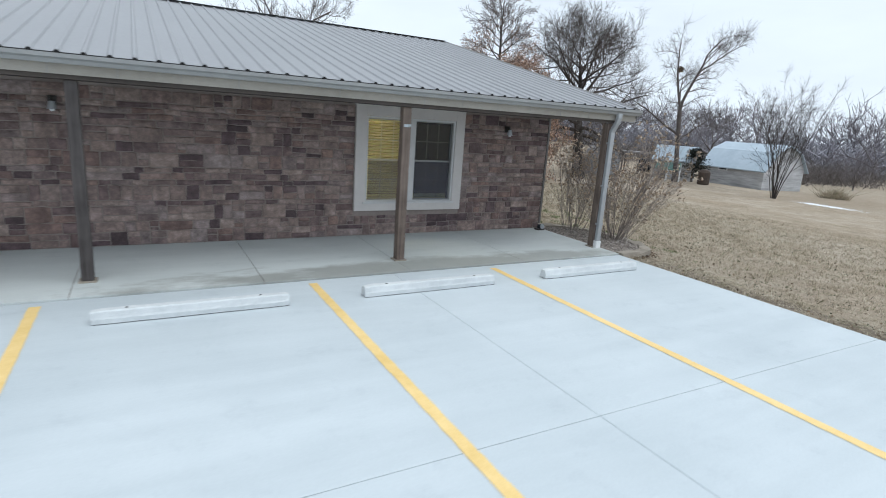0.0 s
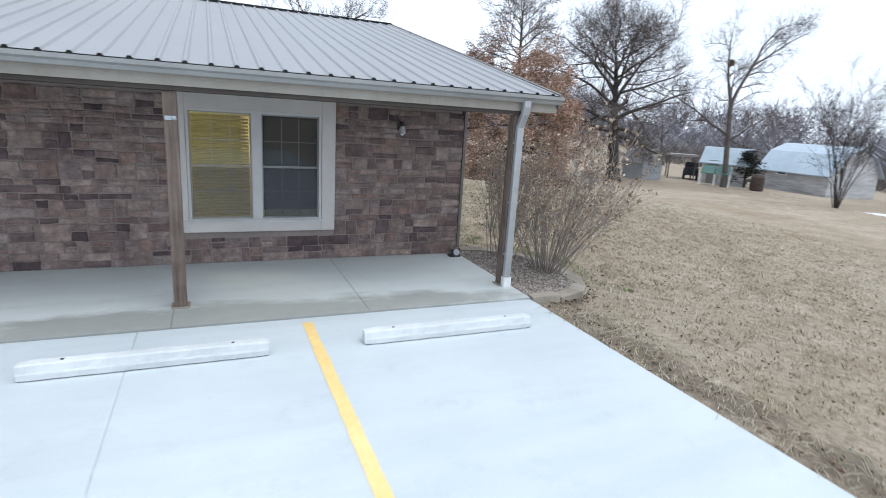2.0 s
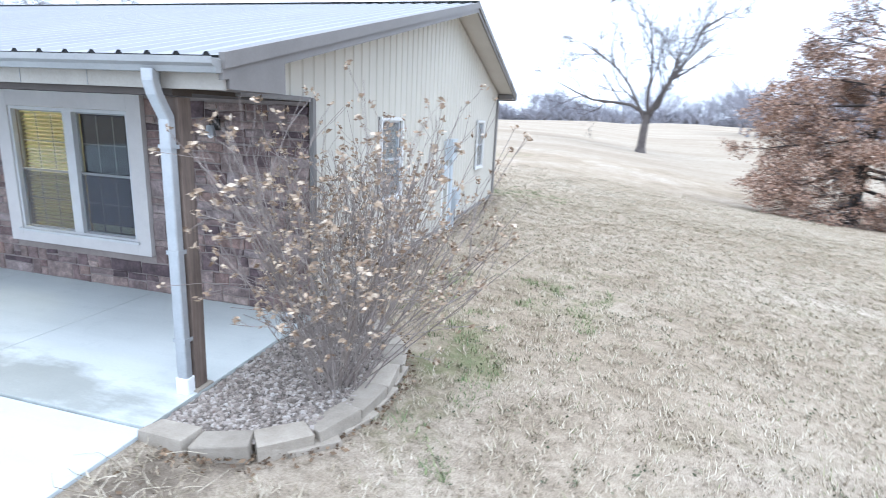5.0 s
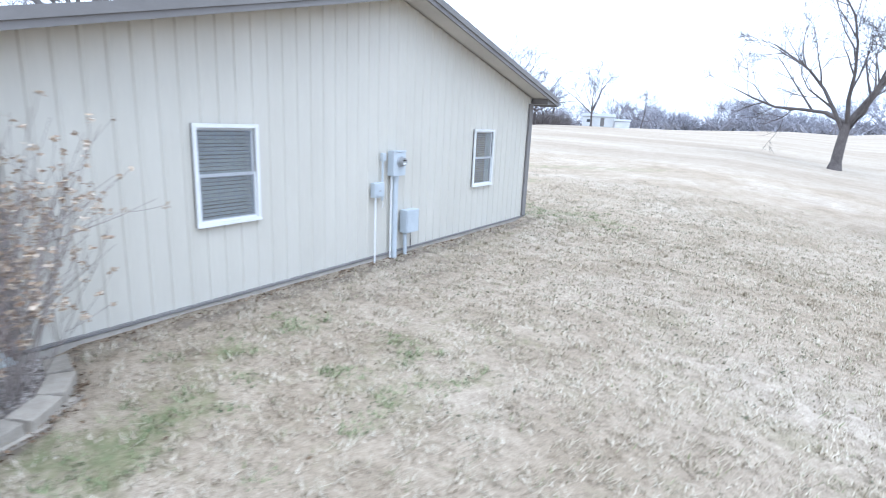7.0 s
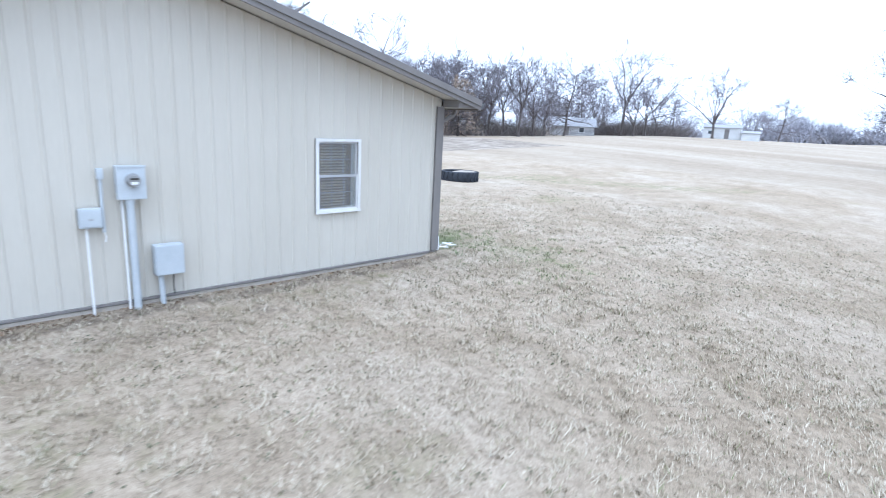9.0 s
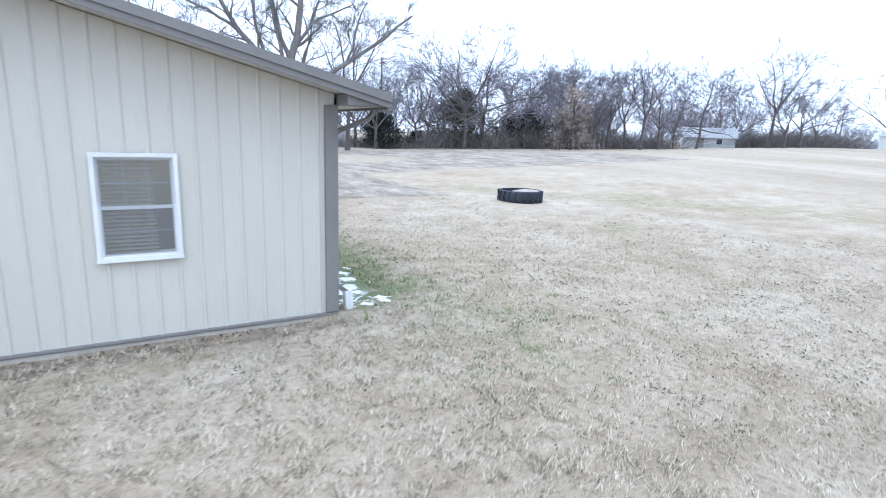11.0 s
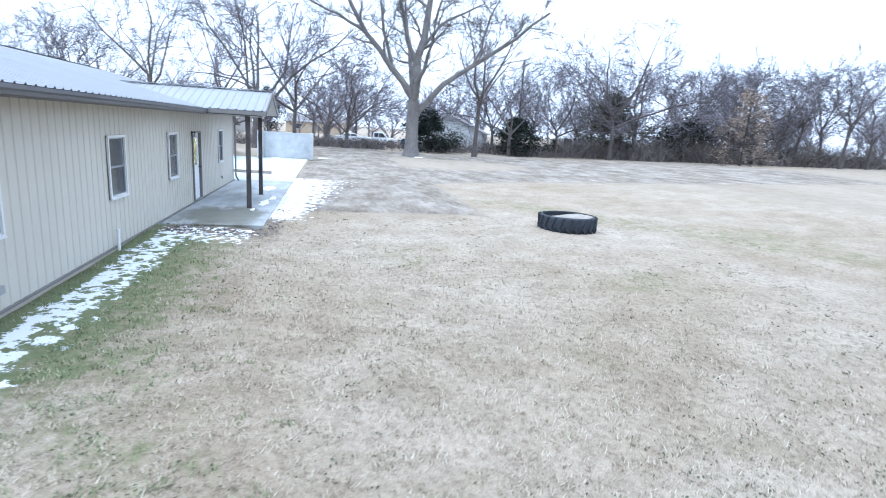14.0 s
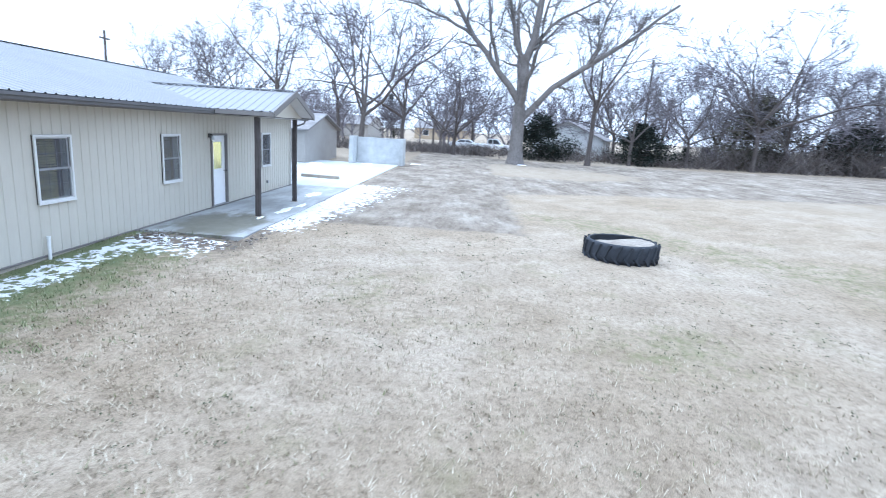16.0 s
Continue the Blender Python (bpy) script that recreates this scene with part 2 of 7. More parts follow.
def green_blade_material():
    m, nt, b = blank("green_grass_blade", 0.9, 0, 0.2)
    r = nt.nodes.new("ShaderNodeNewGeometry").outputs["Random Per Island"]
    vec = nt.nodes.new("ShaderNodeNewGeometry").outputs["Position"]
    col = ramp(nt, r, [(0.0, (0.075, 0.11, 0.048)), (0.35, (0.18, 0.215, 0.11)), (0.62, (0.25, 0.28, 0.14)), (0.85, (0.36, 0.34, 0.22)), (1.0, (0.46, 0.42, 0.31))])
    col = mix_rgb(nt, 0.6, col, ramp(nt, noise_node(nt, 1.3, 6, 0.7, vec), [(0.32, (0.6, 0.64, 0.55)), (0.6, (1.05, 1.05, 1.05))]), 'MULTIPLY')
    nt.links.new(col, b.inputs["Base Color"])
    return m


def bark_material(name, dark, light):
    m, nt, b = blank(name, 0.95, 0, 0.2)
    vec = nt.nodes.new("ShaderNodeTexCoord").outputs["Object"]
    n = noise_node(nt, 14, 6, 0.75, vec, (1, 1, 0.18))
    n2 = noise_node(nt, 1.1, 4, 0.6, vec)
    col = ramp(nt, maths(nt, 'ADD', maths(nt, 'MULTIPLY', n, 0.6), maths(nt, 'MULTIPLY', n2, 0.4)), [(0.35, dark), (0.65, light)])
    nt.links.new(col, b.inputs["Base Color"])
    bump(nt, b, n, 0.8, 0.03)
    return m


def leaf_material(name, stops):
    m, nt, b = blank(name, 0.85, 0, 0.25)
    r = nt.nodes.new("ShaderNodeNewGeometry").outputs["Random Per Island"]
    col = ramp(nt, r, stops)
    nt.links.new(col, b.inputs["Base Color"])
    return m


def glass_material():
    m = bpy.data.materials.new("window_glass")
    m.use_nodes = True
    nt = m.node_tree
    nt.nodes.clear()
    out = nt.nodes.new("ShaderNodeOutputMaterial")
    tr = nt.nodes.new("ShaderNodeBsdfTransparent")
    tr.inputs[0].default_value = (0.86, 0.89, 0.88, 1)
    gl = nt.nodes.new("ShaderNodeBsdfGlossy")
    gl.inputs["Roughness"].default_value = 0.03
    fr = nt.nodes.new("ShaderNodeLayerWeight")
    fr.inputs[0].default_value = 0.5
    gloss = maths(nt, 'ADD', maths(nt, 'MULTIPLY', maths(nt, 'POWER', fr.outputs["Facing"], 4.0), 0.8), 0.03)
    mx = nt.nodes.new("ShaderNodeMixShader")
    nt.links.new(gloss, mx.inputs[0])
    nt.links.new(tr.outputs[0], mx.inputs[1])
    nt.links.new(gl.outputs[0], mx.inputs[2])
    nt.links.new(mx.outputs[0], out.inputs[0])
    return m


def mesh_screen_material(name, colour, share):
    m = bpy.data.materials.new(name)
    m.use_nodes = True
    nt = m.node_tree
    nt.nodes.clear()
    out = nt.nodes.new("ShaderNodeOutputMaterial")
    tr = nt.nodes.new("ShaderNodeBsdfTransparent")
    df = nt.nodes.new("ShaderNodeBsdfDiffuse")
    df.inputs[0].default_value = (*colour, 1)
    mx = nt.nodes.new("ShaderNodeMixShader")
    mx.inputs[0].default_value = share
    nt.links.new(tr.outputs[0], mx.inputs[1])
    nt.links.new(df.outputs[0], mx.inputs[2])
    nt.links.new(mx.outputs[0], out.inputs[0])
    return m


def let_light_through(m, colour, share):
    """Thin vinyl: part of the light behind comes through."""
    nt = m.node_tree
    out = nt.nodes["Material Output"]
    tl = nt.nodes.new("ShaderNodeBsdfTranslucent")
    tl.inputs[0].default_value = (*colour, 1)
    mx = nt.nodes.new("ShaderNodeMixShader")
    mx.inputs[0].default_value = share
    nt.links.new(nt.nodes["Principled BSDF"].outputs[0], mx.inputs[1])
    nt.links.new(tl.outputs[0], mx.inputs[2])
    nt.links.new(mx.outputs[0], out.inputs[0])


def lit_shade_material():
    m = bpy.data.materials.new("yellow_door_shade")
    m.use_nodes = True
    nt = m.node_tree
    nt.nodes.clear()
    out = nt.nodes.new("ShaderNodeOutputMaterial")
    tl = nt.nodes.new("ShaderNodeBsdfTranslucent")
    df = nt.nodes.new("ShaderNodeBsdfDiffuse")
    for n in (tl, df):
        n.inputs[0].default_value = (0.86, 0.80, 0.48, 1)
    mx = nt.nodes.new("ShaderNodeMixShader")
    mx.inputs[0].default_value = 0.5
    nt.links.new(tl.outputs[0], mx.inputs[1])
    nt.links.new(df.outputs[0], mx.inputs[2])
    nt.links.new(mx.outputs[0], out.inputs[0])
    return m


def glow_material(name, colour, strength):
    m, nt, b = blank(name, 0.6)
    b.inputs["Base Color"].default_value = (*colour, 1)
    b.inputs["Emission Color"].default_value = (*colour, 1)
    b.inputs["Emission Strength"].default_value = strength
    return m


def wood_material(name, dark, light):
    m, nt, b = blank(name, 0.85, 0, 0.25)
    vec = nt.nodes.new("ShaderNodeTexCoord").outputs["Object"]
    g = noise_node(nt, 30, 6, 0.7, vec, (1, 1, 0.05))
    n2 = noise_node(nt, 1.6, 4, 0.6, vec)
    col = ramp(nt, maths(nt, 'ADD', maths(nt, 'MULTIPLY', g, 0.5), maths(nt, 'MULTIPLY', n2, 0.5)), [(0.36, dark), (0.62, light)])
    nt.links.new(col, b.inputs["Base Color"])
    bump(nt, b, g, 0.5, 0.006)
    return m


M_LOT = lot_concrete("new_parking_concrete", (0.465, 0.512, 0.533), (0.562, 0.608, 0.628))
M_PORCH = lot_concrete("porch_concrete", (0.515, 0.547, 0.535), (0.62, 0.652, 0.637), 0.0, (-3.5, -2.15, 4.6, 0.5, 0.55))
M_REAR = lot_concrete("rear_slab_concrete", (0.32, 0.33, 0.335), (0.48, 0.495, 0.50), 0.3, (-10.3, 11.6, 2.1, 1.2, 1.0))
M_STOP = surface("white_painted_concrete", (0.50, 0.525, 0.535), (0.66, 0.685, 0.69), 9, 0.7, grain=80, relief=0.25)
M_YELLOW = surface("yellow_line_paint", (0.70, 0.485, 0.17), (0.84, 0.63, 0.29), 10, 0.65, grain=90, relief=0.2, dist=0.002)
M_STONE = stone_material("ashlar_stone", True)
M_STONE_FAR = stone_material("ashlar_stone_joined", False)
M_MORTAR = surface("mortar", (0.215, 0.180, 0.163), (0.31, 0.265, 0.243), 12, 0.95, grain=120, relief=0.5)
M_FOUND = surface("beige_foundation_concrete", (0.33, 0.295, 0.25), (0.46, 0.42, 0.365), 9, 0.95, grain=70, relief=0.5)
M_SIDING = surface("beige_steel_siding", (0.492, 0.464, 0.400), (0.553, 0.524, 0.458), 2.5, 0.5, grain=30, relief=0.04, dist=0.002, stretch=(1, 1, 0.15), spec=0.35)
M_TRIM = surface("taupe_metal_trim", (0.165, 0.154, 0.146), (0.215, 0.203, 0.194), 4, 0.5, 0.0, relief=0.05, spec=0.25)
M_CREAM = surface("cream_fascia_board", (0.285, 0.262, 0.225), (0.395, 0.367, 0.325), 6, 0.6, relief=0.1)
# brown boards, darkened further so the porch shade is in their colour
M_PORCHCEIL = surface("brown_shade_darkened_boards", (0.05, 0.041, 0.036), (0.09, 0.075, 0.065), 6, 0.8, relief=0.2)
M_SOFFIT = surface("soffit_panel", (0.46, 0.44, 0.41), (0.55, 0.53, 0.50), 4, 0.6, relief=0.1)
M_ROOF = surface("galvalume_roof", (0.275, 0.28, 0.292), (0.328, 0.333, 0.345), 1.6, 0.5, 0.0, grain=25, relief=0.05, dist=0.002, stretch=(1, 0.25, 1), spec=0.12)
M_GUTTER = surface("grey_gutter_metal", (0.25, 0.252, 0.25), (0.34, 0.342, 0.338), 5, 0.45, 0.2, relief=0.05)
# dark gutter metal, taken darker still for the shadow on its lower half
M_GUTTER_REAR = surface("dark_grey_shaded_gutter", (0.095, 0.094, 0.10), (0.14, 0.138, 0.145), 5, 0.45, 0.0, relief=0.05)
M_CLOSURE = surface("black_closure_and_contact_shade", (0.012, 0.012, 0.013), (0.03, 0.03, 0.03), 30, 0.9)
M_POST = wood_material("weathered_dark_timber", (0.07, 0.053, 0.045), (0.22, 0.172, 0.143))
M_POST_REAR = wood_material("grey_weathered_timber", (0.035, 0.030, 0.029), (0.11, 0.098, 0.094))
M_WHITE = surface("white_vinyl", (0.72, 0.73, 0.74), (0.82, 0.83, 0.84), 6, 0.45, relief=0.04)
M_WINTRIM = surface("painted_window_trim", (0.53, 0.50, 0.478), (0.62, 0.588, 0.565), 6, 0.6, relief=0.08)
M_SASH = surface("off_white_sash_paint", (0.50, 0.495, 0.49), (0.60, 0.595, 0.59), 8, 0.5, relief=0.05)
M_WINFRAME = surface("weathered_white_vinyl", (0.60, 0.60, 0.59), (0.71, 0.71, 0.70), 7, 0.5, relief=0.05)
M_GLASS = glass_material()
# slats coloured yellow all over
M_BLIND = surface("yellow_blind_slat", (0.60, 0.55, 0.31), (0.72, 0.67, 0.41), 8, 0.6, relief=0.05)
M_BLIND_G = surface("beige_blind_slat", (0.60, 0.57, 0.51), (0.72, 0.69, 0.62), 8, 0.6, relief=0.05)
M_BLIND_T = surface("tan_blind_slat", (0.50, 0.42, 0.28), (0.62, 0.53, 0.37), 8, 0.6, relief=0.05)
let_light_through(M_BLIND_T, (0.82, 0.70, 0.46), 0.5)
let_light_through(M_BLIND, (0.86, 0.80, 0.46), 0.55)
let_light_through(M_BLIND_G, (0.80, 0.75, 0.62), 0.5)
M_UNLIT_SHEET = surface("unlit_room_black", (0.018, 0.015, 0.021), (0.034, 0.029, 0.038), 40, 0.8)
M_DOORSHADE = lit_shade_material()
M_MESH = mesh_screen_material("insect_screen_mesh", (0.13, 0.13, 0.15), 0.48)
# gable copy of the mesh: the panes' brighter sheen is put into its colour
M_MESH_PALE = mesh_screen_material("brightened_screen_mesh", (0.29, 0.30, 0.33), 0.36)
# both inner tones are kept dark: the rooms' dimness is put into the colour
M_ROOM = surface("dimmed_room_wall_paint", (0.34, 0.29, 0.18), (0.42, 0.365, 0.235), 3, 0.8)
M_DARKROOM = surface("shade_toned_room_wall", (0.16, 0.15, 0.14), (0.24, 0.225, 0.21), 3, 0.9)
M_METER = surface("grey_utility_enamel", (0.42, 0.46, 0.49), (0.53, 0.57, 0.60), 6, 0.5, 0.1, relief=0.05)
M_PVC = surface("white_pvc", (0.68, 0.69, 0.69), (0.80, 0.81, 0.81), 8, 0.45, relief=0.04)
M_DARKMETAL = surface("dark_bronze_metal", (0.03, 0.028, 0.026), (0.07, 0.065, 0.06), 12, 0.4, 0.5)
M_GALV = surface("galvanised_downspout", (0.33, 0.345, 0.36), (0.46, 0.475, 0.49), 7, 0.42, 0.35, relief=0.06)
M_GROUND = ground_material()
M_BLADE = blade_material()
M_CLOD = surface("dark_soil", (0.09, 0.08, 0.072), (0.22, 0.195, 0.175), 12, 0.95, relief=0.6)
M_GREENBLADE = green_blade_material()
M_GRAVEL = leaf_material("river_gravel", [(0.0, (0.13, 0.112, 0.098)), (0.3, (0.24, 0.208, 0.182)), (0.6, (0.34, 0.295, 0.258)), (0.85, (0.45, 0.415, 0.38)), (1.0, (0.21, 0.168, 0.145))])
M_PAVER = surface("tan_concrete_edging", (0.225, 0.195, 0.157), (0.395, 0.352, 0.295), 8, 0.9, grain=90, relief=0.6, dist=0.008, vary=0.3)
M_BARK = bark_material("grey_brown_bark", (0.07, 0.06, 0.057), (0.17, 0.15, 0.14))
M_BARK_DARK = bark_material("dark_oak_bark", (0.035, 0.030, 0.028), (0.10, 0.088, 0.08))
M_BARK_PALE = bark_material("pale_pecan_bark", (0.10, 0.09, 0.085), (0.26, 0.242, 0.23))
M_TWIG = bark_material("bare_twigs", (0.10, 0.085, 0.082), (0.185, 0.16, 0.153))
# distant twigs greyed slightly, horizon twigs strongly: air haze put into the colour
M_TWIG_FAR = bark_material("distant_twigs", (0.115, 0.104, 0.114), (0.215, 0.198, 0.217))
M_TWIG_HAZE = bark_material("haze_tinted_twigs", (0.235, 0.23, 0.255), (0.335, 0.33, 0.36))
M_CANE = bark_material("shrub_canes", (0.20, 0.167, 0.15), (0.40, 0.35, 0.32))
M_RUST = leaf_material("russet_oak_leaf", [(0.0, (0.185, 0.112, 0.078)), (0.35, (0.335, 0.212, 0.150)), (0.7, (0.47, 0.318, 0.235)), (1.0, (0.60, 0.47, 0.38))])
M_HEAD = leaf_material("dried_flower_head", [(0.0, (0.20, 0.135, 0.09)), (0.5, (0.38, 0.29, 0.205)), (1.0, (0.55, 0.46, 0.36))])
M_CEDAR = leaf_material("cedar_needles", [(0.0, (0.008, 0.013, 0.012)), (0.5, (0.017, 0.025, 0.021)), (0.9, (0.036, 0.045, 0.036)), (1.0, (0.08, 0.07, 0.055))])
M_CEDAR_G = leaf_material("vine_grown_needles", [(0.0, (0.04, 0.04, 0.033)), (0.5, (0.08, 0.08, 0.058)), (1.0, (0.15, 0.135, 0.105))])
M_WEED = leaf_material("low_winter_weeds", [(0.0, (0.065, 0.075, 0.045)), (0.5, (0.125, 0.13, 0.08)), (0.85, (0.21, 0.20, 0.13)), (1.0, (0.29, 0.255, 0.18))])
M_LITTER = leaf_material("fallen_leaves", [(0.0, (0.07, 0.048, 0.032)), (0.6, (0.16, 0.11, 0.07)), (1.0, (0.28, 0.20, 0.13))])
M_LITTER_DARK = surface("rusty_dark_steel", (0.035, 0.028, 0.025), (0.09, 0.065, 0.05), 8, 0.85, relief=0.3)
M_RUBBER = surface("weathered_tyre_rubber", (0.014, 0.017, 0.023), (0.042, 0.048, 0.06), 9, 0.75, grain=70, relief=0.3)
M_PALESOIL = surface("pale_soil_and_grass", (0.18, 0.155, 0.13), (0.42, 0.38, 0.33), 14, 0.95, grain=60, relief=0.8, dist=0.02)
M_BARN = surface("weathered_barn_boards", (0.20, 0.20, 0.205), (0.66, 0.66, 0.67), 1.6, 0.9, grain=25, relief=0.5, stretch=(0.5, 0.5, 3.5))
M_BLUEROOF = surface("pale_blue_metal_roof", (0.30, 0.37, 0.43), (0.43, 0.50, 0.56), 2, 0.5, 0.1)
M_GREENTARP = surface("faded_green_sheet", (0.035, 0.10, 0.085), (0.075, 0.165, 0.14), 5, 0.6, relief=0.1)
M_GREYBOARD = surface("grey_shed_boards", (0.25, 0.265, 0.28), (0.36, 0.375, 0.39), 4, 0.8)
M_SHINGLE = surface("grey_shingles", (0.19, 0.18, 0.18), (0.32, 0.31, 0.31), 6, 0.9, relief=0.4)
M_HOUSEWHITE = surface("white_house_siding", (0.52, 0.53, 0.53), (0.66, 0.67, 0.67), 3, 0.7)
M_BRICK = surface("tan_brick_house", (0.34, 0.27, 0.19), (0.48, 0.39, 0.28), 6, 0.85)
M_LAP = surface("beige_lap_siding", (0.29, 0.27, 0.25), (0.37, 0.35, 0.325), 3, 0.7)
M_BLOCK = surface("pale_block_wall", (0.34, 0.35, 0.352), (0.60, 0.612, 0.615), 2.2, 0.85, relief=0.4)
M_PANE = surface("dark_pane", (0.03, 0.035, 0.042), (0.07, 0.075, 0.085), 3, 0.12, spec=0.6)
M_CARWHITE = surface("white_car_paint", (0.66, 0.68, 0.70), (0.74, 0.76, 0.78), 2, 0.25, relief=0.0)
M_BLUE = surface("blue_plastic_barrel", (0.02, 0.08, 0.26), (0.04, 0.14, 0.38), 3, 0.4)
M_SNOW = surface("old_snow", (0.80, 0.82, 0.86), (0.88, 0.90, 0.93), 4, 0.7, relief=0.5, dist=0.02)
M_BRUSH = leaf_material("brush_sticks", [(0.0, (0.085, 0.073, 0.072)), (0.5, (0.145, 0.126, 0.121)), (1.0, (0.225, 0.2, 0.182))])
M_FIXTURE = glow_material("warm_ceiling_light", (1.0, 0.86, 0.47), 32.0)
M_FIXTURE_H = glow_material("bright_hall_light", (1.0, 0.92, 0.62), 28.0)
M_FIXTURE_D = glow_material("dim_ceiling_light", (1.0, 0.86, 0.52), 4.0)
M_FIXTURE_W = glow_material("white_ceiling_light", (1.0, 0.93, 0.72), 18.0)


# ---------------------------------------------------------------- building blocks
def link_mesh(name, bm, material):
    me = bpy.data.meshes.new(name)
    bm.to_mesh(me)
    bm.free()
    if material:
        me.materials.append(material)
    return new(name, me)


def part(name, bm, material, parent, label=""):
    ob = link_mesh(name, bm, material)
    ob.parent = parent
    if label:
        ob["label"] = label
    return ob


def raw(name, verts, faces, material, parent=None, label="", smooth=False):
    me = bpy.data.meshes.new(name)
    me.from_pydata(verts, [], faces)
    me.materials.append(material)
    if smooth:
        me.polygons.foreach_set("use_smooth", [True] * len(me.polygons))
    ob = new(name, me)
    ob.parent = parent
    if label:
        ob["label"] = label
    return ob


def thing(name, at, label, category, group="", kind="", turn=0.0):
    ob = new(name)
    ob.empty_display_size = 0.2
    ob.matrix_world = pose(*at, 0, 0, turn)
    return tagged(ob, label, category, group, kind)


def add_box(bm, x0, x1, y0, y1, z0, z1, bevel=0.0):
    r = bmesh.ops.create_cube(bm, size=1.0, matrix=Matrix.Translation(((x0 + x1) / 2, (y0 + y1) / 2, (z0 + z1) / 2)) @ Matrix.Diagonal((abs(x1 - x0), abs(y1 - y0), abs(z1 - z0), 1)))
    if bevel:
        edges = list({e for v in r["verts"] for e in v.link_edges})
        bmesh.ops.bevel(bm, geom=edges, offset=bevel, segments=2, affect='EDGES', profile=0.7)
    return r


def box(x0, x1, y0, y1, z0, z1, bevel=0.0):
    bm = bmesh.new()
    add_box(bm, x0, x1, y0, y1, z0, z1, bevel)
    return bm


def boxes(rows, bevel=0.0):
    bm = bmesh.new()
    for r in rows:
        add_box(bm, *r, bevel)
    return bm


def add_tube(bm, a, b, r0, r1=None, sides=12, caps=True):
    a, b = Vector(a), Vector(b)
    d = b - a
    m = Matrix.Translation((a + b) / 2) @ d.to_track_quat('Z', 'Y').to_matrix().to_4x4()
    bmesh.ops.create_cone(bm, cap_ends=caps, segments=sides, radius1=r0, radius2=r0 if r1 is None else r1, depth=d.length, matrix=m)


def tube(points, r, sides=12):
    bm = bmesh.new()
    for a, b in zip(points, points[1:]):
        add_tube(bm, a, b, r, r, sides)
    for p in points[1:-1]:
        bmesh.ops.create_icosphere(bm, subdivisions=2, radius=r * 1.02, matrix=Matrix.Translation(p))
    return bm


def extrude_profile(pts, axis, a0, a1):
    """A closed profile of (u, v) pairs drawn out along x or y; u is the other level axis and v is height."""
    bm = bmesh.new()
    f = []
    for a in (a0, a1):
        f.append([bm.verts.new((a, u, v) if axis == "x" else (u, a, v)) for u, v in pts])
    n = len(pts)
    for i in range(n):
        bm.faces.new((f[0][i], f[0][(i + 1) % n], f[1][(i + 1) % n], f[1][i]))
    bm.faces.new(f[0][::-1])
    bm.faces.new(f[1])
    bmesh.ops.recalc_face_normals(bm, faces=bm.faces[:])
    return bm


def quads_mesh(name, verts, quads, material, parent=None, label="", smooth=False):
    """One mesh out of numpy arrays of places (n, 3) and three- or four-cornered faces (m, 3 or 4)."""
    me = bpy.data.meshes.new(name)
    me.vertices.add(len(verts))
    me.vertices.foreach_set("co", np.asarray(verts, dtype=np.float32).ravel())
    k = len(quads[0])
    me.loops.add(len(quads) * k)
    me.loops.foreach_set("vertex_index", np.asarray(quads, dtype=np.int32).ravel())
    me.polygons.add(len(quads))
    me.polygons.foreach_set("loop_start", np.arange(0, len(quads) * k, k, dtype=np.int32))
    me.polygons.foreach_set("use_smooth", np.full(len(quads), smooth))
    me.update(calc_edges=True)
    me.materials.append(material)
    ob = new(name, me)
    ob.parent = parent
    if label:
        ob["label"] = label
    return ob


# ---------------------------------------------------------------- ground
def clamp(v, a, b):
    return max(a, min(b, v))


def lawn_z(x, y):
    z = -0.05
    if x > 0:
        z -= 0.42 * (1 - math.exp(-x / 5)) + 0.045 * clamp(x - 4, 0, 41)
    if 0 <= x < 1.4 and 0.3 < y < 10.8:
        z += 0.05 * (1 - x / 1.4)
    if y > 10.2 and x < 0.4:
        z += 0.05 * clamp(1 - (y - 10.4) / 2.0, 0, 1)
    east = clamp((36 - x) / 20, 0, 1)
    z -= 0.02 * clamp(y - 12, 0, 14) * clamp((x + 20) / 20, 0, 1) * east
    z -= 0.05 * clamp(y - 12, 0, 14) * clamp(x / 12, 0, 1) * east
    z += (0.011 + 0.018 * clamp(-x / 40, 0, 1) - 0.0085 * clamp((-x - 40) / 18, 0, 1)) * clamp(y - 26, 0, 85)
    z += 0.016 * clamp(-x - 36, 0, 12) * clamp((40 - y) / 14, 0, 1)
    if y > 75 and x > -35:
        # the far field climbs to a low crest in the north
        z += clamp((y - 75) / 125, 0, 1) * (1.15 * clamp((x + 35) / 15, 0, 1) + 0.083 * clamp(x + 20, 0, 45)) * clamp((140 - x) / 80, 0, 1)
    z += 0.085 * clamp((-x - 6) / 3, 0, 1) * clamp((25 - y) / 8, 0, 1) * clamp(y - 9, 0, 1)
    return z


def spread_axis(lo, hi, step, far_lo, far_hi, grow=1.13):
    mid = list(np.arange(lo, hi + 1e-6, step))
    s, v, up = step, hi, []
    while v < far_hi:
        s *= grow
        v += s
        up.append(v)
    s, v, down = step, lo, []
    while v > far_lo:
        s *= grow
        v -= s
        down.append(v)
    return down[::-1] + mid + up


def smooth_in(d, soft):
    return clamp(0.5 - d / (2 * soft), 0, 1)


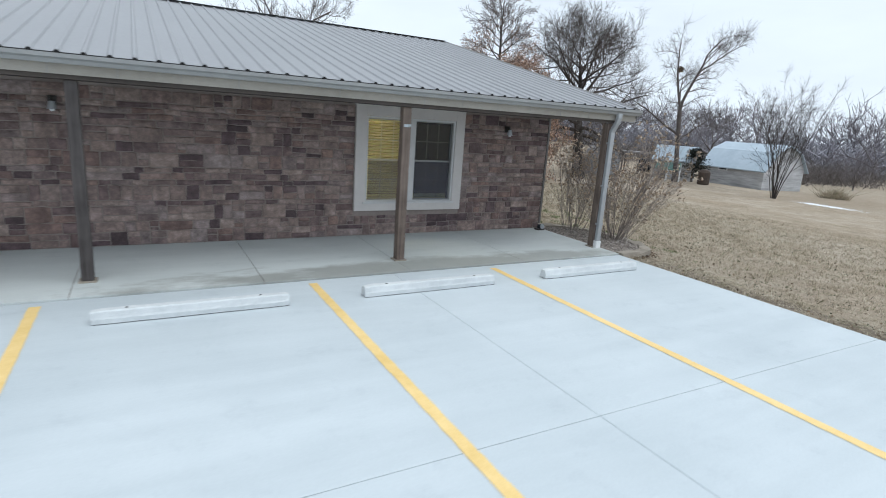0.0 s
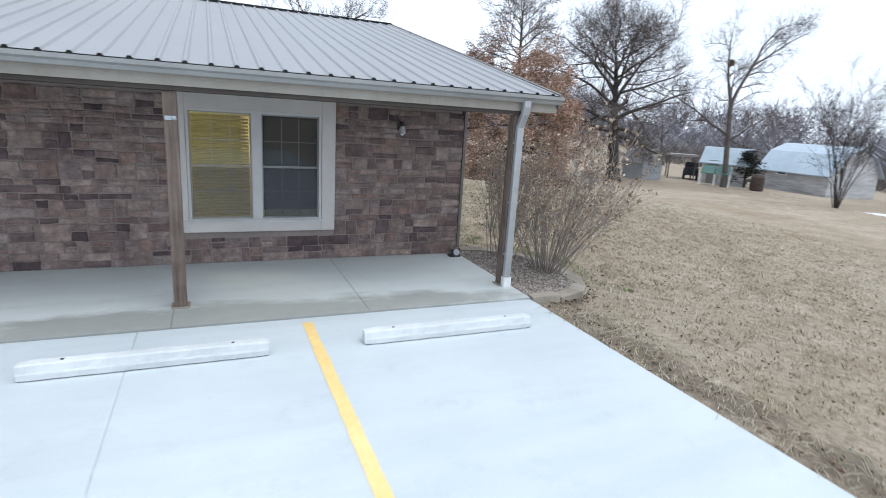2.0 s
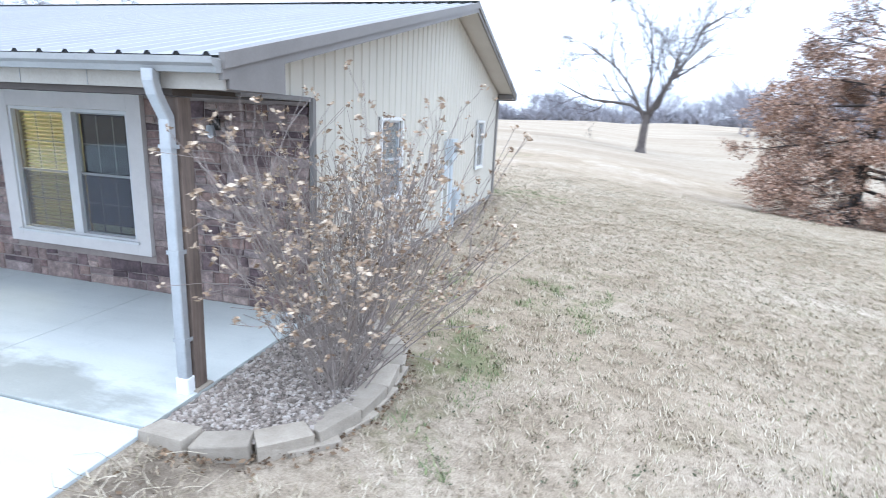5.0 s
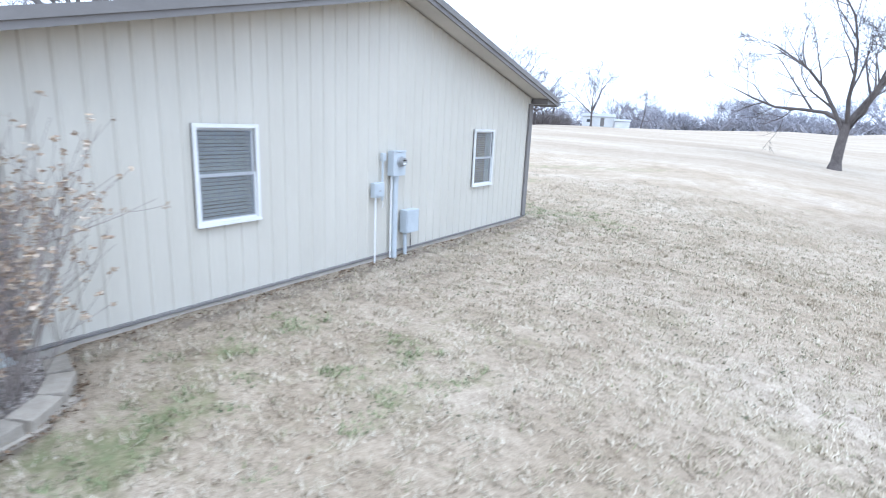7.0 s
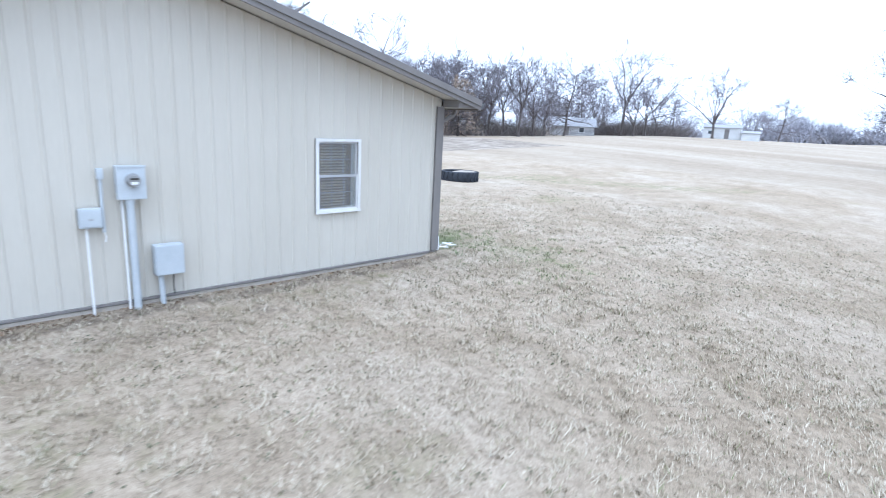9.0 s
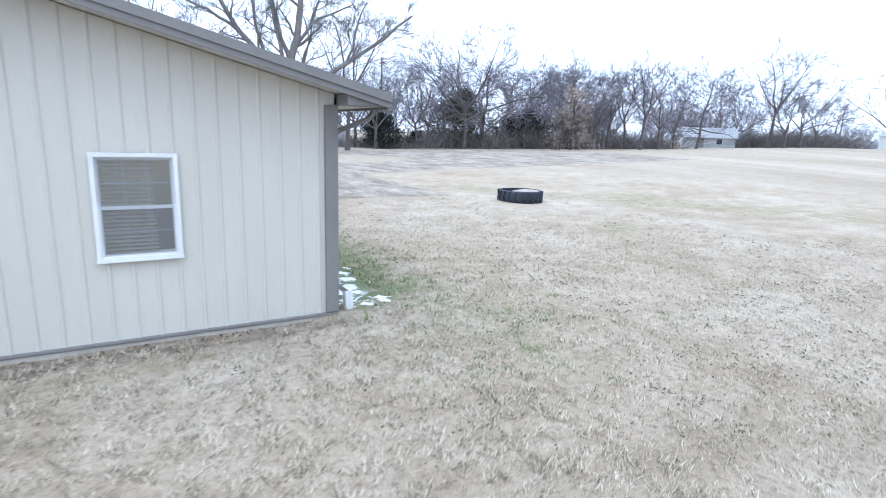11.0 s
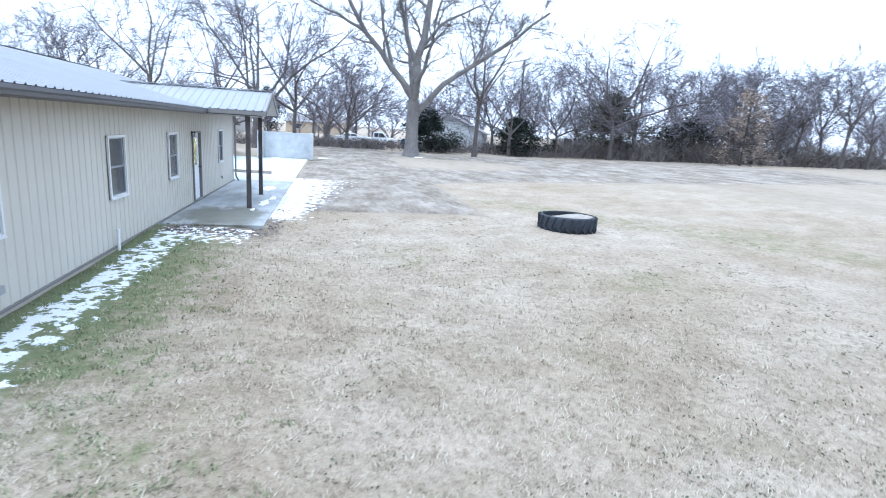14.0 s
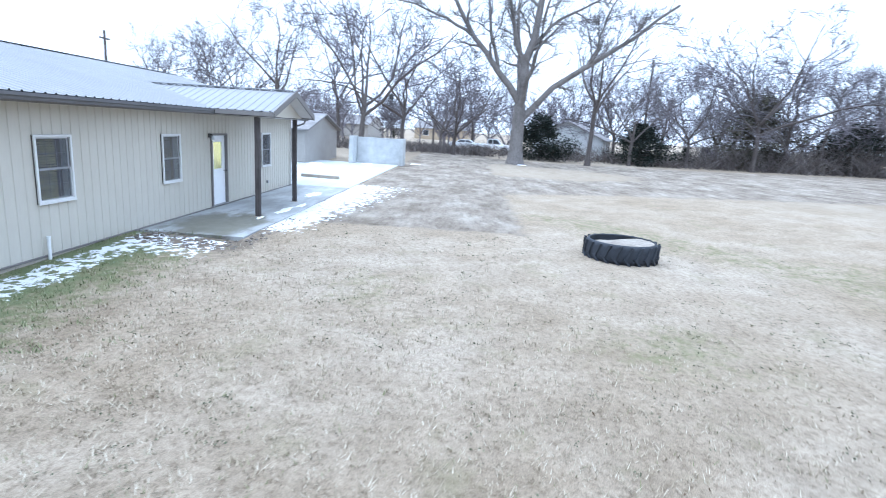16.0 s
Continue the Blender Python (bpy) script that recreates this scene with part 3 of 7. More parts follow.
def dirt_at(x, y):
    a = max(x + 11.8 + 0.1 * (y - 15), y - 19.4, 12.9 - y)
    # the scraped strip along the tree line, round an island of pale grass
    b = max(x + 21.9 + 0.58 * clamp(y - 19.7, 0, 6) + 0.09 * max(0, y - 25.7), 12.9 - y, -53 - x, 0.5 * (y - 58))
    b = max(b, 4.0 * (1 - math.hypot((x + 38.5) / 5.2, (y - 21.0) / 9.0)))
    return max(smooth_in(a, 0.55), 0.86 * smooth_in(b, 1.1))


def green_at(x, y):
    v = (1.0 - 0.30 * clamp(y - 11.1, 0, 2.0)) * smooth_in(max(abs(y - 11.5) - 1.9, abs(x + 4.75) - 4.8), 0.9)
    v = max(v, 0.60 * smooth_in(math.hypot((x - 0.6) / 2.2, (y - 12.4) / 1.9) - 1, 0.7))
    v = max(v, 0.70 * smooth_in(math.hypot((x - 1.6) / 0.75, (y + 0.1) / 2.2) - 1, 0.8))
    return max(v, 0.62 * smooth_in(abs(y - 28.2 - 0.95 * (x + 8.2)) / 2.6 - 1 + clamp(abs(x + 9.0) - 7, 0, 9), 0.7), 0.62 * smooth_in(math.hypot((x + 9.5) / 3.2, (y - 28.0) / 3.0) - 1, 0.6), 0.60 * smooth_in(math.hypot((x + 4.8) / 1.7, (y - 20.8) / 2.2) - 1, 0.7), 0.56 * smooth_in(math.hypot((x + 6.4) / 1.8, (y - 16.0) / 0.9) - 1, 0.6), 0.5 * smooth_in(math.hypot((x - 2.6) / 1.6, (y - 3.0) / 3.4) - 1, 0.6), 0.58 * smooth_in(max(abs(x - 0.5) - 0.4, abs(y - 7.4) - 1.8), 0.5), 0.60 * smooth_in(max(abs(x - 1.0) - 0.7, abs(y - 1.9) - 1.4), 0.6), 0.62 * smooth_in(max(abs(x - 0.8) - 0.5, abs(y + 5.5) - 3.0), 0.6))


def snow_at(x, y):
    v = (0.62 - 0.16 * clamp(y - 10.6, 0, 1.2)) * smooth_in(max(abs(y - 11.06) - 0.50, abs(x + 4.5) - 4.3), 0.2)
    v = max(v, 0.50 * smooth_in(max(abs(y - 12.0) - 0.9, abs(x + 7.9) - 1.0), 0.4))
    v = max(v, (0.72 - 0.16 * clamp(y - 12.9, 0, 2)) * smooth_in(max(12.25 - y, y - 13.5 - 0.2 * (-x - 8.5), abs(x + 15.8) - 6.0), 0.6))
    return max(v, 0.72 * smooth_in(abs(x - 32.6 + 0.4 * (y - 8.5)) - 0.6 - 0.14 * clamp(12 - y, 0, 9), 0.5) * smooth_in(abs(y - 6.0) - 7.0, 0.8))


def bare_at(x, y):
    v = 0.90 * smooth_in(max(abs(x - 0.34) - 0.42, -y - 12, y + 2.3), 0.45)
    v = max(v, 0.85 * smooth_in(max(abs(x - 0.2) - 0.22, abs(y - 5.2) - 5.4), 0.25))
    v = max(v, 0.95 * smooth_in(abs(math.hypot((x - 0.0) / 1.36, (y + 1.05) / 1.42) - 1.0) - 0.06, 0.12) if x > 0.1 else 0)
    v = max(v, 0.55 * smooth_in(max(abs(x - 0.9) - 0.6, abs(y - 5.0) - 2.2), 0.5))
    v = max(v, 0.9 * smooth_in(max(abs(x + 8.35) - 0.65, abs(y - 11.9) - 1.35), 0.35), 0.85 * smooth_in(max(abs(x + 10.2) - 2.2, abs(y - 13.05) - 0.25), 0.3))
    v = max(v, 0.6 * smooth_in(math.hypot((x + 9.0) / 2.4, (y - 12.9) / 0.6) - 1, 0.4))
    v = max(v, 0.58 * smooth_in(math.hypot((x - 33.0) / 8.0, (y - 20.5) / 6.0) - 1, 0.5), 0.52 * smooth_in(math.hypot((x - 22.0) / 9.0, (y - 12.0) / 3.0) - 1, 0.6))
    return max(v, 0.8 * smooth_in(math.hypot((x - 14.0) / 4.4, (y - 22.5) / 3.1) - 1, 0.4))


def build_ground():
    xs = spread_axis(-16, 9, 0.25, -1500, 1500)
    ys = spread_axis(-6, 26, 0.25, -900, 1600)
    nx, ny = len(xs), len(ys)
    verts, marks = [], {k: [] for k in ("dirt", "green", "snow", "bare", "field")}
    for y in ys:
        for x in xs:
            z = lawn_z(x, y)
            if (-24 < x < -0.1 and -26 < y < 10.2) or (-36 < x < -8.8 and 0 < y < 12.6):
                z = -0.32
            else:
                r = max(0.0, math.hypot(x, y - 8) - 30)
                z += 0.02 * noise.noise((x * 0.9, y * 0.9, 0)) + min(0.07, r * 0.002) * noise.noise((x * 0.06, y * 0.06, 3))
            verts.append((x, y, z))
            marks["dirt"].append(dirt_at(x, y))
            marks["green"].append(green_at(x, y))
            marks["snow"].append(snow_at(x, y))
            marks["bare"].append(bare_at(x, y))
            marks["field"].append(clamp((math.hypot(x + 2, y - 9) - 22) / 20, 0, 1))
    i = np.arange(nx * ny).reshape(ny, nx)
    quads = np.stack([i[:-1, :-1], i[:-1, 1:], i[1:, 1:], i[1:, :-1]], -1).reshape(-1, 4)
    g = quads_mesh("ground", verts, quads, M_GROUND, smooth=True)
    for k, v in marks.items():
        a = g.data.attributes.new(k, 'FLOAT', 'POINT')
        a.data.foreach_set("value", np.asarray(v, dtype=np.float32))
    return tagged(g, "dormant tan lawn with green strips, bare dirt and snow remnants", "lawn", kind="structure")


build_ground()

# ---------------------------------------------------------------- main building: measures
EAVE_S, EAVE_N = -1.86, 10.95
RIDGE_Y, RIDGE_Z, PITCH_S, PITCH_N = 5.4, 4.19, 0.2376, 0.2414
WEST, OVER = -19.6, 0.42
NORTH = 10.38
REAR = 0.06                       # the rear slab lies a little higher than the front porch


def roof_z(y):
    return RIDGE_Z - (PITCH_S * (RIDGE_Y - y) if y < RIDGE_Y else PITCH_N * (y - RIDGE_Y))


WINDOWS_E = [(1.795, 2.65, 0.965, 2.12), (7.795, 8.61, 0.97, 2.12)]
WINDOWS_N = [(-2.7575, -1.8725, 0.98, 2.17), (-7.075, -6.19, 0.98, 2.17), (-10.885, -10.04, 0.98, 2.17), (-17.18, -16.33, 0.99, 2.19)]
DOOR_N = (-13.56, -12.54, 0.1, 2.17)
WINDOW_S = (-4.10, -2.005, 0.44, 2.235)


def core_wall(u0, u1, z0, z1, holes, place):
    """A wall with its openings, as butted blocks. place(ua, ub, za, zb) gives the block's six limits."""
    bm = bmesh.new()
    cuts = sorted({u0, u1, *[h[0] for h in holes], *[h[1] for h in holes]})
    for a, b in zip(cuts, cuts[1:]):
        zs = [z0]
        for h in holes:
            if h[0] < (a + b) / 2 < h[1]:
                zs += [h[2], h[3]]
        zs.append(z1)
        for c, d in zip(zs[::2], zs[1::2]):
            if d - c > 0.001:
                add_box(bm, *place(a, b, c, d))
    return bm


def shrink(h, d):
    return (h[0] + d, h[1] - d, h[2] + d, h[3] - d)


wall_south = tagged(link_mesh("wall_south", core_wall(WEST, -0.05, -0.3, 2.6, [shrink(WINDOW_S, 0.14)], lambda a, b, c, d: (a, b, 0.003, 0.18, c, d)), M_MORTAR),
                    "front wall of brown ashlar stone veneer under the porch", "wall", kind="structure")
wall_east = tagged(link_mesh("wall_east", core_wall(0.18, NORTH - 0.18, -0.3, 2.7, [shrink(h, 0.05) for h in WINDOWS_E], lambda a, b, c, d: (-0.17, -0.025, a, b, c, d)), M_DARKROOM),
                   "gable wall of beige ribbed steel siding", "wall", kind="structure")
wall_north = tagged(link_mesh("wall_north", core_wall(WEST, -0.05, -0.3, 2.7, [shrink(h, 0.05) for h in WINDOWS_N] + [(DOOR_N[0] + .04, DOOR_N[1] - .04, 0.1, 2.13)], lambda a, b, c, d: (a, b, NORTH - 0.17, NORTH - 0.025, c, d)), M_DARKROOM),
                    "rear wall of beige ribbed steel siding", "wall", kind="structure")
wall_west = tagged(link_mesh("wall_west", box(WEST, WEST + 0.15, 0.18, NORTH - 0.17, -0.3, 2.6), M_SIDING), "plain beige end wall", "wall", kind="structure")


def siding_panels(parent, u0, u1, zlo, ztop, holes, place, step=0.9144, rib=0.2286, depth=0.015):
    """Ribbed steel sheets side by side. place(u, out, z) gives the world place."""
    a = u0
    while a < u1 - 0.01:
        b = min(a + step, u1)
        marks = {a: 0.0, b: 0.0}
        c = a + rib / 2
        while c < b - 0.04:
            for off, d in ((-0.023, 0.0), (-0.010, depth), (0.010, depth), (0.023, 0.0)):
                marks[c + off] = d
            c += rib
        us = sorted(marks)

        def depth_at(u):
            return float(np.interp(u, us, [marks[k] for k in us]))
        cuts = sorted({*us, *[e for h in holes for e in h[:2] if a < e < b], *([RIDGE_Y] if a < RIDGE_Y < b else [])})
        verts, faces = [], []
        for p, q in zip(cuts, cuts[1:]):
            levels = [zlo]
            for h in holes:
                if h[0] < (p + q) / 2 < h[1]:
                    levels += [h[2], h[3]]
            levels.append(None)
            for lo, hi in zip(levels[::2], levels[1::2]):
                k = len(verts)
                verts += [place(p, depth_at(p), lo), place(q, depth_at(q), lo),
                          place(q, depth_at(q), ztop(q) if hi is None else hi), place(p, depth_at(p), ztop(p) if hi is None else hi)]
                faces.append((k, k + 1, k + 2, k + 3))
        raw("siding_panel", verts, faces, M_SIDING, parent)
        a = b


gable_top = lambda y: roof_z(y) - 0.136
siding_panels(wall_east, 0.0, NORTH, 0.07, gable_top, WINDOWS_E, lambda u, o, z: (o - 0.02, u, z))
siding_panels(wall_east, -1.13, 0.0, 2.28, gable_top, [], lambda u, o, z: (o - 0.02, u, z))
siding_panels(wall_north, WEST, 0.0, 0.07, lambda x: 2.75, WINDOWS_N + [DOOR_N], lambda u, o, z: (u, NORTH - 0.02 + o, z))
# gable infill behind the sheets
part("gable_core", extrude_profile([(0.03, 2.7), (RIDGE_Y, roof_z(RIDGE_Y) - 0.25), (NORTH - 0.03, 2.7)], "x", -0.17, -0.03), M_DARKROOM, wall_east)

# foundation edge and base trim
foundation = tagged(link_mesh("foundation", boxes([(-0.15, 0.012, 0.0, NORTH + 0.012, -0.6, 0.045), (WEST, -0.15, NORTH - 0.15, NORTH + 0.012, -0.6, 0.045)]), M_FOUND),
                    "low concrete foundation edge below the siding", "foundation", kind="structure")
base_trim = tagged(link_mesh("base_trim", boxes([(-0.02, 0.028, 0.06, NORTH + 0.028, 0.056, 0.082), (WEST, -13.58, NORTH - 0.02, NORTH + 0.028, 0.056, 0.082), (-12.52, -0.02, NORTH - 0.02, NORTH + 0.028, 0.056, 0.082)]), M_TRIM),
                   "thin taupe metal trim along the siding's foot", "trim", kind="structure")
corner_trim = tagged(link_mesh("corner_trim", boxes([(-0.012, 0.032, NORTH - 0.13, NORTH + 0.032, 0.094, 2.72), (-0.13, -0.014, NORTH - 0.008, NORTH + 0.032, 0.094, 2.72)], 0.004), M_TRIM),
                     "taupe metal corner trim at the rear corner", "trim", kind="structure")
corner_trim_front = tagged(link_mesh("corner_trim", boxes([(-0.008, 0.034, -0.012, 0.055, 0.094, 2.275)], 0.004), M_TRIM), "taupe metal corner trim beside the stone", "trim", kind="structure")
porch_header = tagged(link_mesh("porch_header_trim", box(-0.03, 0.03, -1.13, -0.036, 2.235, 2.28, 0.004), M_TRIM), "taupe metal trim over the porch end", "trim", kind="structure")

# ---------------------------------------------------------------- roof
roof = tagged(link_mesh("roof", extrude_profile([(EAVE_S + 0.02, roof_z(EAVE_S) - 0.03), (RIDGE_Y, RIDGE_Z - 0.03), (EAVE_N - 0.02, roof_z(EAVE_N) - 0.03), (EAVE_N - 0.02, roof_z(EAVE_N) - 0.10), (RIDGE_Y, RIDGE_Z - 0.12), (EAVE_S + 0.02, roof_z(EAVE_S) - 0.10)], "x", WEST - 0.4, OVER - 0.03), M_SOFFIT),
              "low-pitched grey ribbed metal roof over house and porch", "roof", kind="structure")


def rib_marks(a, b, rib=0.2286, h=0.022):
    pts = [(a, 0.0)]
    c = a + rib / 2
    while c < b - 0.03:
        pts += [(c - 0.030, 0.0), (c - 0.013, h), (c + 0.013, h), (c + 0.030, 0.0)]
        c += rib
    return pts + [(b, 0.0)]


def roof_panels(parent, x0, x1, ends, material, along="x", step=0.9144):
    """Sheets from the eave to the ridge; ends: (place, height) at eave and ridge across the ribs."""
    a = x1
    while a > x0 + 0.01:
        b = max(a - step, x0)
        pts = rib_marks(b, a)
        verts, faces = [], []
        for t in (0.0, 1.0):
            v = ends[0][0] + (ends[1][0] - ends[0][0]) * t
            z = ends[0][1] + (ends[1][1] - ends[0][1]) * t
            verts += [(u, v, z + h) if along == "x" else (v, u, z + h) for u, h in pts]
        n = len(pts)
        faces = [(i, i + 1, n + i + 1, n + i) for i in range(n - 1)]
        raw("roof_panel", verts, faces, material, parent)
        a = b


roof_panels(roof, WEST - 0.42, OVER, ((EAVE_S, roof_z(EAVE_S)), (RIDGE_Y, RIDGE_Z)), M_ROOF)
roof_panels(roof, WEST - 0.42, OVER, ((EAVE_N, roof_z(EAVE_N)), (RIDGE_Y, RIDGE_Z)), M_ROOF)
cap = bmesh.new()
for s in (-1, 1):
    vs = [cap.verts.new(p) for p in ((WEST - 0.43, RIDGE_Y, RIDGE_Z + 0.04), (OVER + 0.01, RIDGE_Y, RIDGE_Z + 0.04), (OVER + 0.01, RIDGE_Y + s * 0.17, RIDGE_Z + 0.012), (WEST - 0.43, RIDGE_Y + s * 0.17, RIDGE_Z + 0.012))]
    cap.faces.new(vs if s > 0 else vs[::-1])
part("ridge_cap", cap, M_ROOF, roof, "folded grey metal ridge cap")


def closures(y, z, side):
    """Dark rib ends along an eave."""
    verts, faces = [], []
    a = OVER
    while a > WEST:
        b = a - 0.9144
        for u, h in rib_marks(b, a):
            verts += [(u, y, z - 0.014), (u, y, z + h - 0.003)]
        a = b
    n = len(verts) // 2
    per = len(rib_marks(0, 0.9144))
    for i in range(n - 1):
        if (i + 1) % per:
            faces.append((2 * i, 2 * i + 2, 2 * i + 3, 2 * i + 1))
    raw("rib_closure", verts, faces, M_CLOSURE, roof, "black rib ends along the eave")


closures(EAVE_S + 0.004, roof_z(EAVE_S), -1)
closures(EAVE_N - 0.004, roof_z(EAVE_N), 1)
# rake fascia, rake soffit and the boxed returns at the gable
def slope_bar(y0, y1, x0, x1, drop0, drop1):
    return extrude_profile([(y0, roof_z(y0) - drop1), (y1, roof_z(y1) - drop1), (y1, roof_z(y1) - drop0), (y0, roof_z(y0) - drop0)], "x", x0, x1)


for ya, yb in ((EAVE_S, RIDGE_Y), (RIDGE_Y, EAVE_N)):
    part("rake_fascia", slope_bar(ya, yb, OVER - 0.02, OVER + 0.025, -0.018, 0.082), M_TRIM, roof, "taupe metal rake fascia")
    part("rake_lip", slope_bar(ya, yb, OVER - 0.03, OVER + 0.004, 0.083, 0.152), M_TRIM, roof)
    part("rake_soffit", slope_bar(max(ya, -1.13), min(yb, NORTH), 0.035, OVER - 0.031, 0.121, 0.135), M_SOFFIT, roof, "pale beige soffit under the rake")
part("eave_return", extrude_profile([(EAVE_S + 0.064, 2.262), (-1.13, 2.262), (-1.13, roof_z(-1.13) - 0.150), (EAVE_S + 0.064, roof_z(EAVE_S) - 0.1)], "x", -0.02, OVER + 0.0015), M_TRIM, roof, "taupe boxed eave return")
part("eave_return", extrude_profile([(NORTH + 0.034, 2.72), (EAVE_N - 0.03, 2.72), (EAVE_N - 0.03, roof_z(EAVE_N) - 0.1), (NORTH + 0.034, roof_z(NORTH) - 0.14)], "x", -0.02, OVER - 0.04), M_TRIM, roof, "taupe boxed eave return")
part("eave_soffit", box(WEST, -0.021, NORTH + 0.03, EAVE_N - 0.03, 2.72, 2.74), M_SOFFIT, roof, "pale eave soffit")
part("eave_fascia", box(WEST - 0.4, OVER - 0.035, EAVE_N - 0.029, EAVE_N - 0.005, 2.69, roof_z(EAVE_N) - 0.032), M_TRIM, roof)


def gutter_profile(y, top, out, w=0.115, h=0.115):
    o = out
    return [(y, top), (y, top - h), (y + o * w * 0.6, top - h), (y + o * w * 0.72, top - h * 0.62), (y + o * w, top - h * 0.42), (y + o * w, top), (y + o * w * 0.93, top), (y + o * w * 0.9, top - h * 0.12), (y + o * 0.006, top - h * 0.12)]


gutter_front = tagged(link_mesh("gutter", extrude_profile(gutter_profile(EAVE_S + 0.005, roof_z(EAVE_S) - 0.016, -1, 0.10, 0.095), "x", WEST - 0.3, OVER - 0.005), M_GUTTER), "grey metal gutter along the front eave", "gutter", kind="structure")
gutter_rear = tagged(link_mesh("gutter", extrude_profile(gutter_profile(EAVE_N - 0.003, roof_z(EAVE_N) - 0.016, 1), "x", WEST - 0.3, OVER - 0.02), M_GUTTER_REAR), "dark grey metal gutter along the rear eave", "gutter", kind="structure")

# front porch beam, fascia and ceiling
porch_beam = tagged(link_mesh("porch_beam", boxes([(WEST, OVER - 0.02, -1.83, -1.80, 2.252, 2.40)], 0.004), M_CREAM), "cream boxed porch beam under the gutter", "beam", kind="structure")
seam = -19.0
while seam < 0.3:
    part("beam_joint_strip", box(seam - 0.003, seam + 0.003, -1.833, -1.83, 2.256, 2.36), M_GUTTER, porch_beam)
    seam += 0.61
part("beam_drip_edge", box(WEST, OVER - 0.05, -1.862, -1.831, 2.352, 2.364), M_CREAM, porch_beam)
# hangs below the cream board; its dark colour gives the shadow band
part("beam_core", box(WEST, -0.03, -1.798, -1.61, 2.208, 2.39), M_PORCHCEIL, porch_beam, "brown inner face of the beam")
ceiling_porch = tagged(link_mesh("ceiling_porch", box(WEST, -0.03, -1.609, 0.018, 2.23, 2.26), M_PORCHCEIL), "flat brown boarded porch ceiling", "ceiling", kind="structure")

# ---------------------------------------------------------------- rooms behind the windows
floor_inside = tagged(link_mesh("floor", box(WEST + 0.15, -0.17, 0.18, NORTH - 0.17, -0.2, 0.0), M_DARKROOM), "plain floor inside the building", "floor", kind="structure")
ceiling_inside = tagged(link_mesh("ceiling", box(WEST + 0.15, -0.17, 0.18, NORTH - 0.17, 2.45, 2.50), M_ROOM), "plain ceiling inside the building", "ceiling", kind="structure")
# unseen partitions added so each lamp lights only its own window
lamp_partitions = tagged(link_mesh("wall_room_front", boxes([(-5.6, -0.4, 3.4, 3.5, 0.0, 2.45), (-5.7, -5.6, 0.18, 3.5, 0.0, 2.45), (-3.10, -3.02, 0.18, 3.4, 0.0, 2.45)]), M_ROOM), "unseen tan partitions added to keep lamp light off the next window", "wall", kind="structure")
lamp_partitions2 = tagged(link_mesh("wall_room_rear", boxes([(-14.6, -11.4, 7.4, 7.5, 0.0, 2.45), (-14.7, -14.6, 7.4, NORTH - 0.17, 0.0, 2.45), (-11.4, -11.3, 7.4, NORTH - 0.17, 0.0, 2.45)]), M_ROOM), "unseen tan partitions added round the hall lamp to hold its light", "wall", kind="structure")


# added like the others, to block this lamp's light from nearby windows
lamp_partitions3 = tagged(link_mesh("wall_room_east", boxes([(-1.80, -1.72, 6.9, 9.5, 0.0, 2.45), (-1.72, -0.17, 6.9, 6.98, 0.0, 2.45), (-1.72, -0.17, 9.42, 9.5, 0.0, 2.45)]), M_ROOM), "unseen tan partitions added round the gable lamp against light leaks", "wall", kind="structure")


def ceiling_light(x, y, material):
    t = thing("ceiling_light", (x, y, 2.45), "square white ceiling light, switched on", "ceiling light", "room lights")
    part("frame", box(-0.33, 0.33, -0.33, 0.33, -0.05, 0.0, 0.01), M_WHITE, t)
    part("diffuser", box(-0.30, 0.30, -0.30, 0.30, -0.07, -0.051), material, t, "glowing diffuser")


ceiling_light(-4.2, 1.3, M_FIXTURE)
ceiling_light(-13.0, 9.3, M_FIXTURE_H)
ceiling_light(-8.4, 9.0, M_FIXTURE_W)
ceiling_light(-1.05, 8.2, M_FIXTURE_D)


# ---------------------------------------------------------------- windows and doors
def frame_bm(x0, x1, z0, z1, w, y0, y1, bevel=0.004):
    return boxes([(x0, x0 + w, y0, y1, z0, z1), (x1 - w, x1, y0, y1, z0, z1), (x0 + w, x1 - w, y0, y1, z0, z0 + w), (x0 + w, x1 - w, y0, y1, z1 - w, z1)], bevel)


def blind_bm(x0, x1, z0, z1, y, pitch=0.044, tilt=0.012, seed=1):
    rng = random.Random(seed)
    bm = bmesh.new()
    z = z0
    while z < z1 - 0.03:
        d = tilt * (1 + rng.uniform(-0.25, 0.25))
        sag = rng.uniform(-0.002, 0.002)
        vs = [bm.verts.new(p) for p in ((x0, y - 0.014, z - d + sag), (x1, y - 0.014, z - d - sag), (x1, y + 0.014, z + d), (x0, y + 0.014, z + d))]
        up = [bm.verts.new(v.co + Vector((0, -0.001, 0.002))) for v in vs]
        bm.faces.new(vs)
        bm.faces.new(up[::-1])
        for i in range(4):
            bm.faces.new((vs[i], up[i], up[(i + 1) % 4], vs[(i + 1) % 4]))
        z += pitch
    add_box(bm, x0 - 0.01, x1 + 0.01, y - 0.02, y + 0.02, z1 - 0.03, z1)
    return bm


